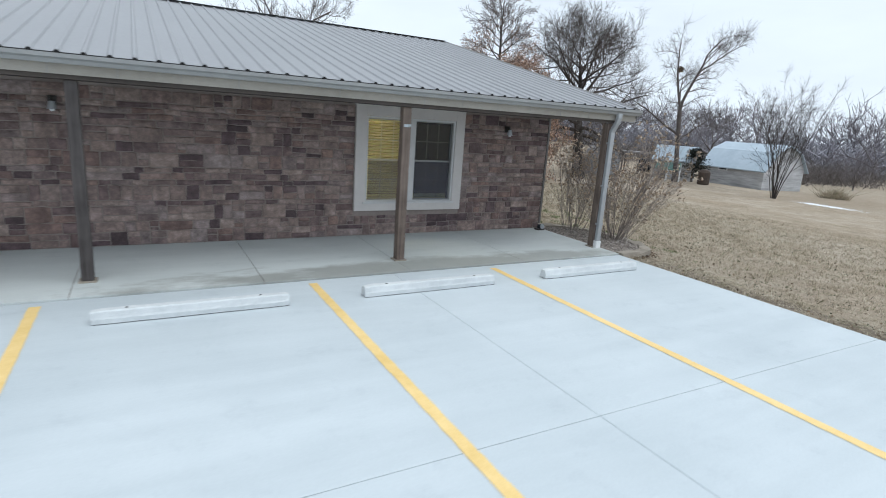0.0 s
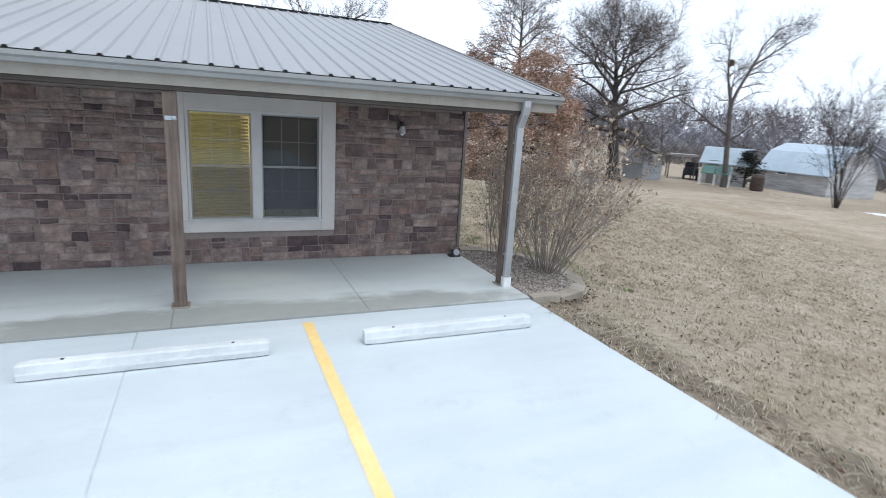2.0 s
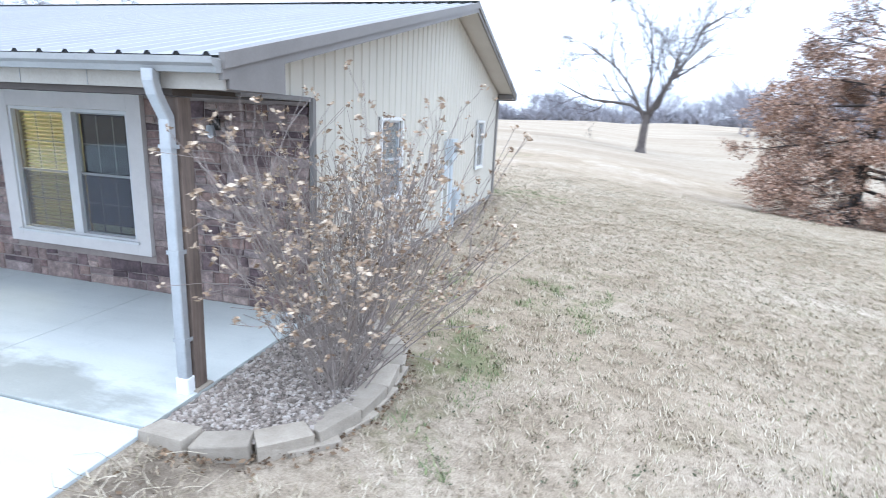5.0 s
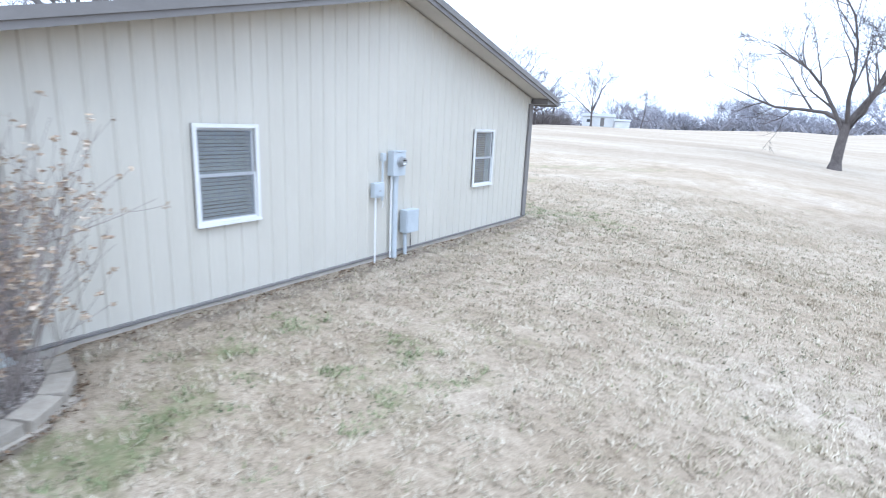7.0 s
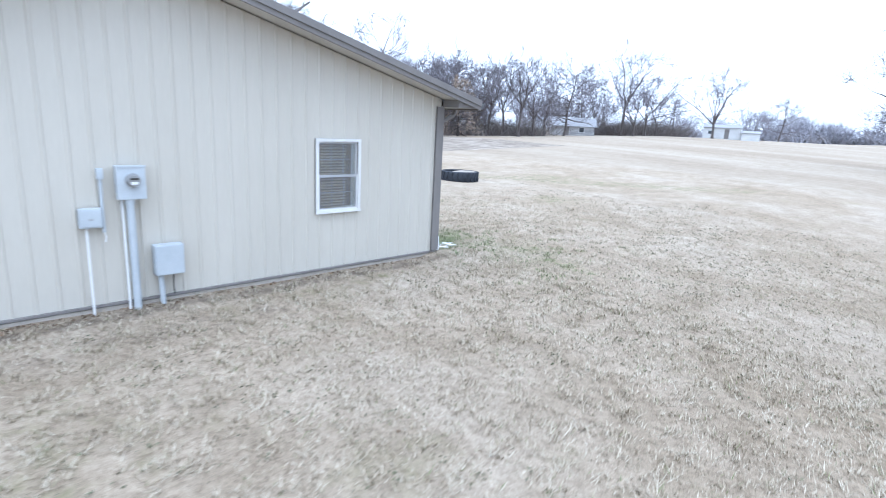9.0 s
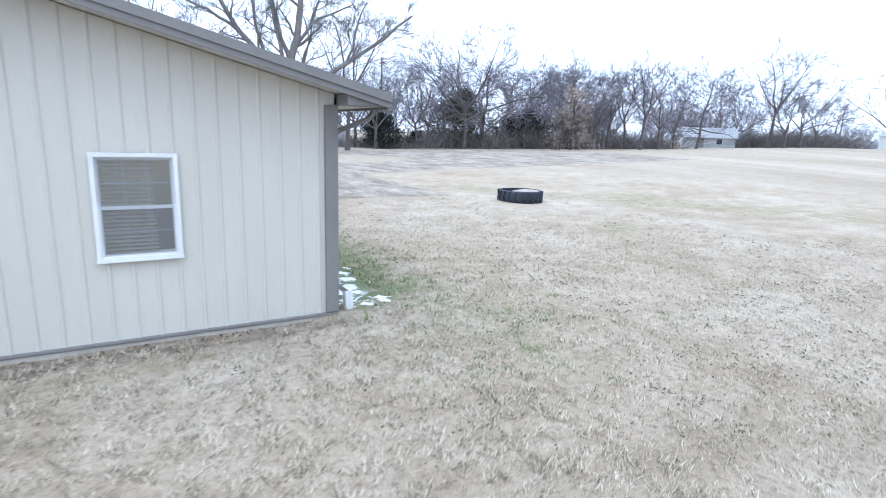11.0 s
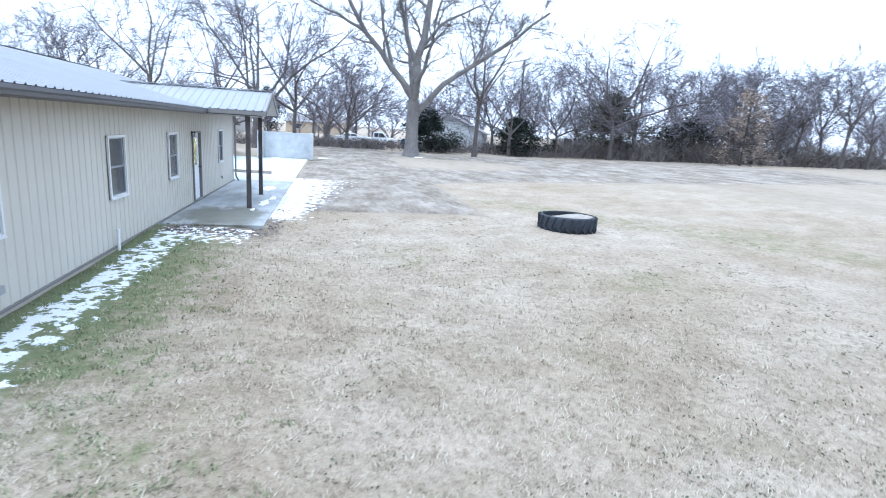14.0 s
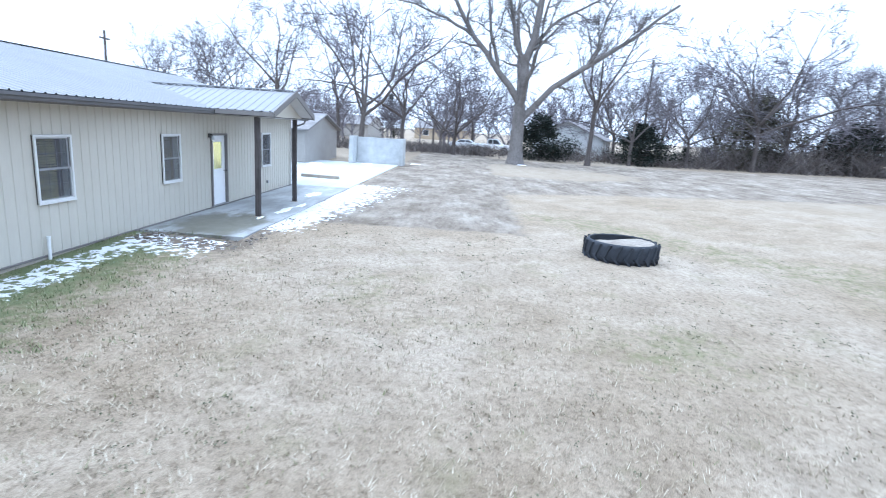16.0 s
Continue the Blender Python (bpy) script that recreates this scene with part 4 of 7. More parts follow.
def sash_window(parent, x0, x1, z0, z1, blind=None, cols=0, rows=0, screen=False, lift=0.0, tilt=0.012, seed=1, shade_to=0.0, mesh_full=False, mesh=M_MESH):
    """Two sashes, one over the other, with glass, bars and a blind behind; local y points inwards."""
    zm = (z0 + z1) / 2
    for name, a, b, y in (("upper_sash", zm - 0.015, z1, 0.022), ("lower_sash", z0, zm + 0.015, 0.0)):
        part(name, frame_bm(x0, x1, a, b, 0.032, y, y + 0.025, 0.002) if mesh_full else frame_bm(x0, x1, a, b, 0.016, y, y + 0.025, 0.002), M_WINFRAME if mesh_full else M_GUTTER, parent)
        pane = part("pane", box(x0 + 0.032, x1 - 0.032, y + 0.010, y + 0.014, a + 0.032, b - 0.032), M_GLASS, parent)
        pane.visible_shadow = False
        if cols:
            bars = []
            for i in range(1, cols):
                c = x0 + 0.032 + (x1 - x0 - 0.064) * i / cols
                bars.append((c - 0.006, c + 0.006, y + 0.016, y + 0.020, a + 0.032, b - 0.032))
            for j in range(1, rows):
                c = a + 0.032 + (b - a - 0.064) * j / rows
                bars.append((x0 + 0.032, x1 - 0.032, y + 0.0205, y + 0.0235, c - 0.006, c + 0.006))
            part("muntin_grid", boxes(bars), M_SASH if not screen else M_TRIM, parent, "thin window bars")
    # near-black sheet behind the glass, painted as the darkness of the room
    if screen:
        part("dark_shade", box(x0 + 0.01, x1 - 0.01, 0.062, 0.065, z0 + lift, z1 - 0.02), M_UNLIT_SHEET, parent, "dark sheet standing in for the unlit room")
    top = z1 if mesh_full else zm
    raw("insect_screen", [(x0 + 0.02, -0.004, z0 + 0.02), (x1 - 0.02, -0.004, z0 + 0.02), (x1 - 0.02, -0.004, top - 0.02), (x0 + 0.02, -0.004, top - 0.02)], [(0, 1, 2, 3)], mesh, parent, "fine grey insect screen")
    if blind:
        part("blind", blind_bm(x0 + 0.03, x1 - 0.03 - shade_to, z0 + 0.03, z1 - 0.01, 0.064, tilt=tilt, seed=seed), blind, parent, "lowered slatted blind")


def single_window(name, x, y, turn, w, z0, z1, label, seed, shade_to=0.0, blind=M_BLIND_G, tilt=0.0145):
    t = thing(name, (x, y, 0), label, "window", kind="structure", turn=turn)
    part("window_frame", frame_bm(-w / 2, w / 2, z0, z1, 0.047, -0.028, 0.0, 0.005), M_WINFRAME, t, "white outer trim")
    part("window_sill", box(-w / 2 - 0.006, w / 2 + 0.006, -0.036, -0.029, z0 - 0.004, z0 + 0.025, 0.003), M_WINFRAME, t)
    part("reveal", frame_bm(-w / 2 + 0.055, w / 2 - 0.055, z0 + 0.055, z1 - 0.055, 0.015, 0.05, 0.16, 0.0), M_WHITE, t)
    sash_window(t, -w / 2 + 0.045, w / 2 - 0.045, z0 + 0.045, z1 - 0.045, blind, 3, 2, mesh_full=True, tilt=tilt, seed=seed, shade_to=shade_to, mesh=M_MESH_PALE if turn == 90 else M_MESH)
    return t


single_window("window_1", 0.005, 2.2225, 90, 0.855, 0.965, 2.12, "white-trimmed sash window with a slatted blind", 3)
single_window("window_2", 0.005, 8.2025, 90, 0.815, 0.97, 2.12, "white-trimmed sash window with a brownish slatted blind", 4, 0.16, M_BLIND_T, 0.009)
single_window("window_3", -6.6325, NORTH + 0.005, 180, 0.885, 0.98, 2.17, "white-trimmed rear sash window with a partly drawn yellowish blind", 5, 0.25, M_BLIND, 0.015)
single_window("window_6", -2.315, NORTH + 0.005, 180, 0.885, 0.98, 2.17, "white-trimmed rear sash window of a dark room", 8, 0.0, None)
single_window("window_4", -10.4625, NORTH + 0.005, 180, 0.845, 0.98, 2.17, "white-trimmed rear sash window with a beige blind", 6, 0.3, M_BLIND_G, 0.015)
single_window("window_5", -16.755, NORTH + 0.005, 180, 0.85, 0.99, 2.19, "white-trimmed rear sash window beyond the canopy", 7, 0.1)

twin = thing("window_6", (-3.0525, 0.0, 0), "wide painted twin sash window, one side glowing yellow through its blind", "window", kind="structure")
part("window_frame", boxes([(-1.0475, -0.86, -0.06, 0.02, 0.44, 2.235), (0.86, 1.0475, -0.06, 0.02, 0.44, 2.235), (-0.86, 0.86, -0.06, 0.02, 0.44, 0.585), (-0.86, 0.86, -0.06, 0.02, 2.055, 2.235)], 0.006), M_WINTRIM, twin, "broad flat painted surround")
part("window_sill", box(-0.90, 0.90, -0.085, -0.061, 0.57, 0.60, 0.004), M_SASH, twin)
part("mullion", box(-0.065, 0.065, -0.04, 0.06, 0.588, 2.052, 0.004), M_SASH, twin)
part("inner_frame", frame_bm(-0.857, 0.857, 0.588, 2.052, 0.035, -0.045, 0.01, 0.003), M_SASH, twin)
sash_window(twin, -0.82, -0.067, 0.625, 2.015, M_BLIND, 3, 2, tilt=0.0120, seed=9)
sash_window(twin, 0.067, 0.82, 0.625, 2.015, None, 3, 2, screen=True, lift=0.10)
part("blind_hem", box(0.09, 0.80, 0.075, 0.09, 0.64, 0.725), M_BLIND, twin, "yellowish bottom of a raised panel")

door = thing("door_1", (-13.05, NORTH, 0.1), "white rear door with a yellow-lit window, shut", "door", kind="structure", turn=180)
part("door_frame", boxes([(-0.51, -0.455, -0.03, 0.14, 0.0, 2.07), (0.455, 0.51, -0.03, 0.14, 0.0, 2.07), (-0.455, 0.455, -0.03, 0.14, 2.015, 2.07)], 0.004), M_TRIM, door, "taupe metal door frame")
leaf = part("door_leaf", boxes([(-0.45, -0.30, 0.05, 0.095, 0.01, 2.01), (0.30, 0.45, 0.05, 0.095, 0.01, 2.01), (-0.30, 0.30, 0.05, 0.095, 0.01, 1.02), (-0.30, 0.30, 0.05, 0.095, 1.86, 2.01)]), M_WHITE, door)
part("door_light_frame", frame_bm(-0.30, 0.30, 1.02, 1.86, 0.03, 0.04, 0.10, 0.003), M_WHITE, leaf)
dp = part("door_pane", box(-0.27, 0.27, 0.07, 0.075, 1.05, 1.83), M_GLASS, leaf)
dp.visible_shadow = False
raw("door_shade", [(-0.27, 0.086, 1.05), (0.27, 0.086, 1.05), (0.27, 0.086, 1.83), (-0.27, 0.086, 1.83)], [(0, 1, 2, 3)], M_DOORSHADE, leaf, "yellow shade behind the pane")
knob = bmesh.new()
add_tube(knob, (0.38, 0.05, 0.98), (0.38, 0.0, 0.98), 0.012)
bmesh.ops.create_uvsphere(knob, u_segments=12, v_segments=8, radius=0.03, matrix=Matrix.Translation((0.38, -0.02, 0.98)))
part("door_handle", knob, M_DARKMETAL, leaf, "dark round knob")
part("threshold", box(-0.51, 0.51, -0.05, 0.14, -0.015, 0.008), M_GUTTER, door)

# ---------------------------------------------------------------- paved surfaces
porch = tagged(new("porch_floor"), "grey broom-finished porch slab with damp stains", "porch floor", kind="structure")
edges = [0.0, -2.06, -4.03, -6.0, -7.98, -9.95, -11.9, -13.9, -15.9, -17.8, -19.6]
for a, b in zip(edges, edges[1:]):
    part("porch_slab", box(b + 0.004, a - 0.004, -2.279, 0.018, -0.35, 0.0, 0.004), M_PORCH, porch)
part("joint_filler", box(-19.6, -0.01, -2.262, 0.0, -0.35, -0.010), M_MORTAR, porch)

lot = tagged(new("parking_lot"), "new pale concrete parking lot with sawn joints", "parking lot", kind="structure")
xs_lot = [0.0, -4.31, -8.62, -12.93, -17.24, -21.55]
ys_lot = [-2.285, -6.185, -10.1, -14.0, -18.0, -22.0]
for a, b in zip(xs_lot, xs_lot[1:]):
    for c, d in zip(ys_lot, ys_lot[1:]):
        part("lot_slab", box(b + 0.003, a - 0.003, d + 0.003, c - 0.003, -0.30, -0.02, 0.004), M_LOT, lot)
part("joint_filler", box(-21.55, -0.01, -22.0, -2.30, -0.30, -0.028), M_PORCH, lot)

rear = tagged(new("rear_slab"), "damp grey concrete slab behind the building with snow traces", "concrete slab", kind="structure")
for a, b in ((-8.95, -11.6), (-11.6, -14.4), (-14.4, -17.2), (-17.2, -19.8)):
    part("rear_slab_panel", box(b + 0.004, a - 0.004, NORTH + 0.03, 12.78, -0.30, REAR, 0.008), M_REAR, rear)
for k in range(4):
    a = -19.8 - 4 * k
    for c, d in ((12.78, 8.5), (8.5, 4.2), (4.2, 0.0)):
        part("rear_slab_panel", box(a - 3.996, a - 0.004, d + 0.004, c, -0.30, REAR, 0.008), M_LOT, rear)


def paint_line(x, y0, y1):
    t = thing("parking_line", (x, 0, -0.02), "worn yellow painted parking line on concrete", "parking line", "parking lines")
    rng = random.Random(int(x * 100))
    n = 60
    left, right = [], []
    for i in range(n + 1):
        y = y0 + (y1 - y0) * i / n
        left.append((-0.052 + rng.uniform(-0.004, 0.004), y, 0.004))
        right.append((0.052 + rng.uniform(-0.004, 0.004), y, 0.004))
    verts = left + right
    faces = [(i, n + 1 + i, n + 2 + i, i + 1) for i in range(n)]
    raw("paint", verts, faces, M_YELLOW, t)


for x in (-8.24, -5.455, -2.765):
    paint_line(x, -2.42, -8.2)


def wheel_stop(x, seed):
    t = thing("wheel_stop", (x, -3.055, -0.02), "white-painted concrete wheel stop with chipped edges", "wheel stop", "wheel stops")
    rng = random.Random(seed)
    prof = [(-0.075, 0.0), (-0.075, 0.045), (-0.066, 0.065), (-0.052, 0.112), (-0.04, 0.122), (0.04, 0.122), (0.052, 0.112), (0.066, 0.065), (0.075, 0.045), (0.075, 0.0)]
    n, m = 24, len(prof)
    verts, faces = [], []
    for i in range(n + 1):
        u = -0.915 + 1.83 * i / n
        end = abs(u) > 0.914
        for y, z in prof:
            k = 0.86 if end else 1.0
            verts.append((u * (1.0 if not end else 0.998), y * k + rng.uniform(-0.003, 0.003), z * (0.93 if end else 1) + (rng.uniform(-0.004, 0.003) if z > 0.05 else 0)))
    for i in range(n):
        for j in range(m - 1):
            faces.append((i * m + j, i * m + j + 1, (i + 1) * m + j + 1, (i + 1) * m + j))
    faces += [tuple(range(m)), tuple(range(n * m, n * m + m))[::-1]]
    body = raw("body", [(p[0], p[1], p[2] + 0.008) for p in verts], faces, M_STOP, t)
    # body sits 8 mm up; this black strip paints its contact shadow
    part("shim", box(-0.90, 0.90, -0.062, 0.062, 0.0, 0.008), M_CLOSURE, t, "black strip standing in for the stop's contact shadow")
    for u in (-0.62, 0.62):
        bm = bmesh.new()
        add_tube(bm, (u, 0.0, 0.122), (u, 0.0, 0.1335), 0.014, sides=10)
        part("anchor_pin", bm, M_CLOSURE, t, "dark anchor pin hole")


for k, x in enumerate((-6.815, -4.115, -1.425)):
    wheel_stop(x, k)


# ---------------------------------------------------------------- porch posts, downspouts, lamps
def post(x, y, top, label, group, size=0.062, seed=0, foot=0.0, timber=M_POST):
    t = thing("porch_post", (x, y, foot), label, "post", group)
    bm = box(-size, size, -size, size, 0.015, top - foot, 0.01)
    bmesh.ops.subdivide_edges(bm, edges=[e for e in bm.edges if e.calc_length() > 1.5], cuts=9)
    for v in bm.verts:
        n = noise.noise_vector(v.co * 2.3 + Vector((seed, 0, 0))) * 0.006
        v.co.x += n.x
        v.co.y += n.y
    part("timber", bm, timber, t)
    part("post_base", box(-size - 0.03, size + 0.03, -size - 0.03, size + 0.03, 0.0, 0.015, 0.003), M_PAVER, t, "stained flat footing plate")
    return t


post(-7.84, -1.69, 2.2, "grey weathered timber porch post", "front porch posts", seed=1, timber=M_POST_REAR)
p2 = post(-3.965, -1.69, 2.2, "weathered brown timber porch post with a pale bracket", "front porch posts", seed=2)
br = bmesh.new()
add_box(br, -0.05, 0.05, -0.075, -0.06, 1.93, 1.97, 0.004)
add_tube(br, (0.02, -0.06, 1.95), (0.035, -0.11, 1.96), 0.022, 0.012, 10)
part("bracket", br, M_METER, p2, "pale blue-white bracket")
post(-0.09, -1.69, 2.2, "weathered dark timber corner post", "front porch posts", seed=3)
post(-11.64, 12.08, 2.74, "grey weathered timber canopy post", "canopy posts", seed=4, foot=REAR, timber=M_POST_REAR)
post(-14.91, 12.02, 2.74, "grey weathered timber canopy post", "canopy posts", seed=5, foot=REAR, timber=M_POST_REAR)


def square_pipe(points, w=0.045, d=0.032):
    bm = bmesh.new()
    rings = []
    for i, p in enumerate(points):
        p = Vector(p)
        t = (Vector(points[min(i + 1, len(points) - 1)]) - Vector(points[max(i - 1, 0)])).normalized()
        side = Vector((1, 0, 0)) if abs(t.x) < 0.7 else Vector((0, 1, 0))
        up = t.cross(side).normalized()
        side = up.cross(t).normalized()
        rings.append([bm.verts.new(p + side * a * w + up * b * d) for a, b in ((-1, -0.8), (-0.8, -1), (0.8, -1), (1, -0.8), (1, 0.8), (0.8, 1), (-0.8, 1), (-1, 0.8))])
    for r, s in zip(rings, rings[1:]):
        for i in range(8):
            bm.faces.new((r[i], r[(i + 1) % 8], s[(i + 1) % 8], s[i]))
    bm.faces.new(rings[0][::-1])
    bm.faces.new(rings[-1])
    bmesh.ops.recalc_face_normals(bm, faces=bm.faces[:])
    return bm


down = thing("downspout", (-0.09, -1.80, 0), "galvanised downspout with a white boot beside the corner post", "downspout")
part("pipe", square_pipe([(0.0, -0.115, 2.37), (0.0, -0.115, 2.30), (0.0, -0.09, 2.22), (0.0, 0.0, 2.06), (0.0, 0.0, 1.98), (0.0, 0.0, 0.12)]), M_GALV, down)
part("boot", square_pipe([(0.0, 0.0, 0.003), (0.0, 0.0, 0.13)], 0.056, 0.044), M_PVC, down, "white plastic boot")
for z in (0.42, 1.1, 1.85):
    part("strap", boxes([(-0.052, 0.052, -0.037, -0.033, z, z + 0.03), (-0.052, -0.047, -0.033, 0.05, z, z + 0.03), (0.047, 0.052, -0.033, 0.05, z, z + 0.03)]), M_GALV, down)

down2 = thing("downspout", (-0.30, NORTH, 0), "taupe downspout at the rear corner with a white outlet", "downspout")
part("pipe", square_pipe([(0.0, 0.62, 2.72), (0.0, 0.62, 2.65), (0.0, 0.56, 2.58), (0.0, 0.16, 2.42), (0.0, 0.09, 2.34), (0.0, 0.09, 0.42), (0.0, 0.14, 0.33), (0.0, 0.26, 0.24)], 0.04, 0.03), M_TRIM, down2)
part("outlet", square_pipe([(0.0, 0.27, 0.26), (0.0, 0.29, -0.12)], 0.055, 0.055), M_PVC, down2, "white plastic outlet pipe")
down3 = thing("downspout", (-19.45, NORTH, 0), "taupe downspout at the far rear corner", "downspout")
part("pipe", square_pipe([(0.0, 0.62, 2.72), (0.0, 0.56, 2.58), (0.0, 0.16, 2.42), (0.0, 0.09, 2.34), (0.0, 0.09, 0.25), (0.0, 0.2, 0.05)], 0.04, 0.03), M_TRIM, down3)


def wall_lamp(x, y, z, turn, label):
    t = thing("wall_lamp", (x, y, z), label, "wall lamp", "porch lamps", turn=turn)
    part("back_plate", box(-0.05, 0.05, -0.03, 0.0, -0.02, 0.10, 0.008), M_DARKMETAL, t)
    arm = tube([(0, -0.02, 0.06), (0, -0.09, 0.08), (0, -0.10, 0.03)], 0.012, 8)
    part("arm", arm, M_DARKMETAL, t)
    bm = bmesh.new()
    bmesh.ops.create_cone(bm, cap_ends=True, segments=16, radius1=0.055, radius2=0.035, depth=0.10, matrix=Matrix.Translation((0, -0.10, -0.02)))
    part("shade", bm, M_GALV, t, "pale bell-shaped shade")
    bm = bmesh.new()
    bmesh.ops.create_uvsphere(bm, u_segments=12, v_segments=8, radius=0.03, matrix=Matrix.Translation((0, -0.10, -0.07)))
    part("bulb", bm, M_WHITE, t)


wall_lamp(-1.06, -0.045, 1.93, 0, "small dark porch lamp with a pale shade, unlit")
wall_lamp(-8.2, -0.045, 1.93, 0, "small dark porch lamp with a pale shade, unlit")
wall_lamp(-12.4, NORTH + 0.02, 2.08, 180, "small rear door lamp with twin pale shades, unlit")

spot = thing("flood_light", (-0.13, -0.2, 0.0), "small black flood lamp standing on the porch slab", "flood light")
part("foot", box(-0.09, 0.09, -0.06, 0.06, 0.0, 0.035, 0.006), M_DARKMETAL, spot)
part("head", box(-0.065, 0.065, -0.07, 0.0, 0.036, 0.12, 0.02), M_RUBBER, spot)
bm = bmesh.new()
add_tube(bm, (0, -0.07, 0.08), (0, -0.09, 0.085), 0.045, 0.05, 14)
part("lens", bm, M_GALV, spot)

# ---------------------------------------------------------------- utility boxes on the gable wall
meter = thing("electric_meter", (0.02, 5.255, 0.05), "grey electric meter box with conduit on the siding", "electric meter")
part("enclosure", box(0.0, 0.13, -0.155, 0.155, 1.31, 1.71, 0.012), M_METER, meter)
part("lid_rim", box(0.131, 0.138, -0.16, 0.16, 1.69, 1.715, 0.002), M_METER, meter)
bm = bmesh.new()
add_tube(bm, (0.13, 0.01, 1.54), (0.155, 0.01, 1.54), 0.088, 0.086, 24)
part("meter_ring", bm, M_GALV, meter, "metal ring")
bm = bmesh.new()
add_tube(bm, (0.155, 0.01, 1.54), (0.22, 0.01, 1.54), 0.076, 0.064, 24)
part("meter_glass", bm, M_GUTTER, meter, "grey glass dome")
part("meter_plate", box(0.221, 0.224, -0.03, 0.05, 1.50, 1.53), M_PVC, meter)
part("meter_plate", box(0.221, 0.224, -0.035, 0.055, 1.555, 1.575), M_DARKMETAL, meter)
part("conduit", tube([(0.065, -0.02, 1.31), (0.065, -0.02, -0.25)], 0.045, 16), M_METER, meter, "wide grey conduit")
part("coupling", tube([(0.065, -0.02, 1.31), (0.065, -0.02, 1.25)], 0.054, 16), M_METER, meter)
part("ground_wire_pipe", tube([(0.045, -0.10, 1.31), (0.045, -0.10, -0.25)], 0.014, 8), M_PVC, meter)

tbox = thing("telephone_box", (0.02, 4.82, 0.035), "grey telephone junction box with a white pipe below", "junction box")
part("case", box(0.0, 0.09, -0.12, 0.11, 1.01, 1.24, 0.012), M_METER, tbox)
part("cover", box(0.0905, 0.10, -0.10, 0.095, 1.03, 1.22, 0.004), M_METER, tbox)
part("label_plate", box(0.1005, 0.102, -0.03, 0.02, 1.10, 1.125), M_GALV, tbox)
part("pipe", tube([(0.045, -0.05, 1.01), (0.045, -0.05, -0.25)], 0.014, 8), M_PVC, tbox, "thin white pipe")
riser = thing("conduit_riser", (0.02, 4.95, 0.0), "grey conduit riser with a rounded cap on the siding", "conduit")
part("pipe", tube([(0.03, 0.0, 1.62), (0.03, 0.0, 0.98)], 0.019, 10), M_METER, riser)
part("weather_cap", box(0.0, 0.07, -0.035, 0.035, 1.60, 1.73, 0.02), M_METER, riser)
part("cable", tube([(0.03, 0.0, 0.98), (0.035, 0.015, 0.92), (0.03, 0.005, 0.86)], 0.008, 6), M_PVC, riser, "short dangling white cable")
dbox = thing("disconnect_box", (0.02, 5.62, 0.08), "low grey cable box with a pipe into the ground", "junction box")
part("case", box(0.0, 0.15, -0.17, 0.17, 0.30, 0.69, 0.012), M_METER, dbox)
part("cover", box(0.1505, 0.162, -0.155, 0.155, 0.31, 0.68, 0.005), M_METER, dbox)
part("pipe", tube([(0.07, -0.10, 0.30), (0.07, -0.09, -0.25)], 0.033, 12), M_METER, dbox)
part("cable", tube([(0.07, 0.05, 0.30), (0.08, 0.04, 0.15), (0.08, 0.05, 0.02)], 0.008, 6), M_DARKMETAL, dbox)

pvc = thing("vent_pipe", (-6.26, NORTH + 0.07, 0.07), "short white plastic pipe standing by the rear wall", "pipe")
part("pipe", tube([(0, 0, -0.2), (0, 0, 0.34)], 0.028, 14), M_PVC, pvc)
part("cap", tube([(0, 0, 0.32), (0, 0, 0.36)], 0.034, 14), M_PVC, pvc)
vent = thing("dryer_vent", (-2.5, NORTH, 0.36), "small square vent low on the rear wall", "vent")
part("hood", box(-0.06, 0.06, 0.0, 0.06, -0.05, 0.05, 0.008), M_GUTTER, vent)
hose = thing("hose_tap", (-16.8, NORTH, 0.43), "small tap low on the rear wall", "tap")
part("body", box(-0.05, 0.05, 0.0, 0.06, -0.05, 0.05, 0.008), M_GUTTER, hose)

# ---------------------------------------------------------------- rear canopy
canopy = thing("entrance_canopy", (-13.27, 0, 0), "small gabled metal canopy over the rear door", "canopy", kind="structure")
CW, CR, CE, CY = 1.80, 3.48, 2.86, 12.60
for s in (-1, 1):
    part("roof_deck", extrude_profile([(0.0, CR - 0.02), (s * CW, CE - 0.02), (s * CW, CE - 0.09), (0.0, CR - 0.10)], "y", 8.0, CY - 0.02), M_SOFFIT, canopy)
    a = CY
    while a > 8.01:
        b = max(a - 0.9144, 8.0)
        pts = rib_marks(b, a)
        verts = [(0.0, u, CR + h) for u, h in pts] + [(s * (CW + 0.02), u, CE + h - 0.005) for u, h in pts]
        n = len(pts)
        raw("roof_panel", verts, [(i, i + 1, n + i + 1, n + i) for i in range(n - 1)], M_ROOF, canopy)
        a = b
    part("rake_fascia", extrude_profile([(0.0, CR + 0.03), (s * (CW + 0.02), CE + 0.02), (s * (CW + 0.02), CE - 0.15), (0.0, CR - 0.14)], "y", CY - 0.019, CY + 0.015), M_TRIM, canopy, "taupe rake fascia")
    part("gutter", box(min(s * CW, s * (CW + 0.10)), max(s * CW, s * (CW + 0.10)), 11.075, CY, CE - 0.13, CE - 0.02, 0.01), M_TRIM, canopy, "taupe gutter")
    part("beam", box(min(s * 1.52, s * 1.70), max(s * 1.52, s * 1.70), 10.965, 12.15, 2.74, 2.82), M_TRIM, canopy)
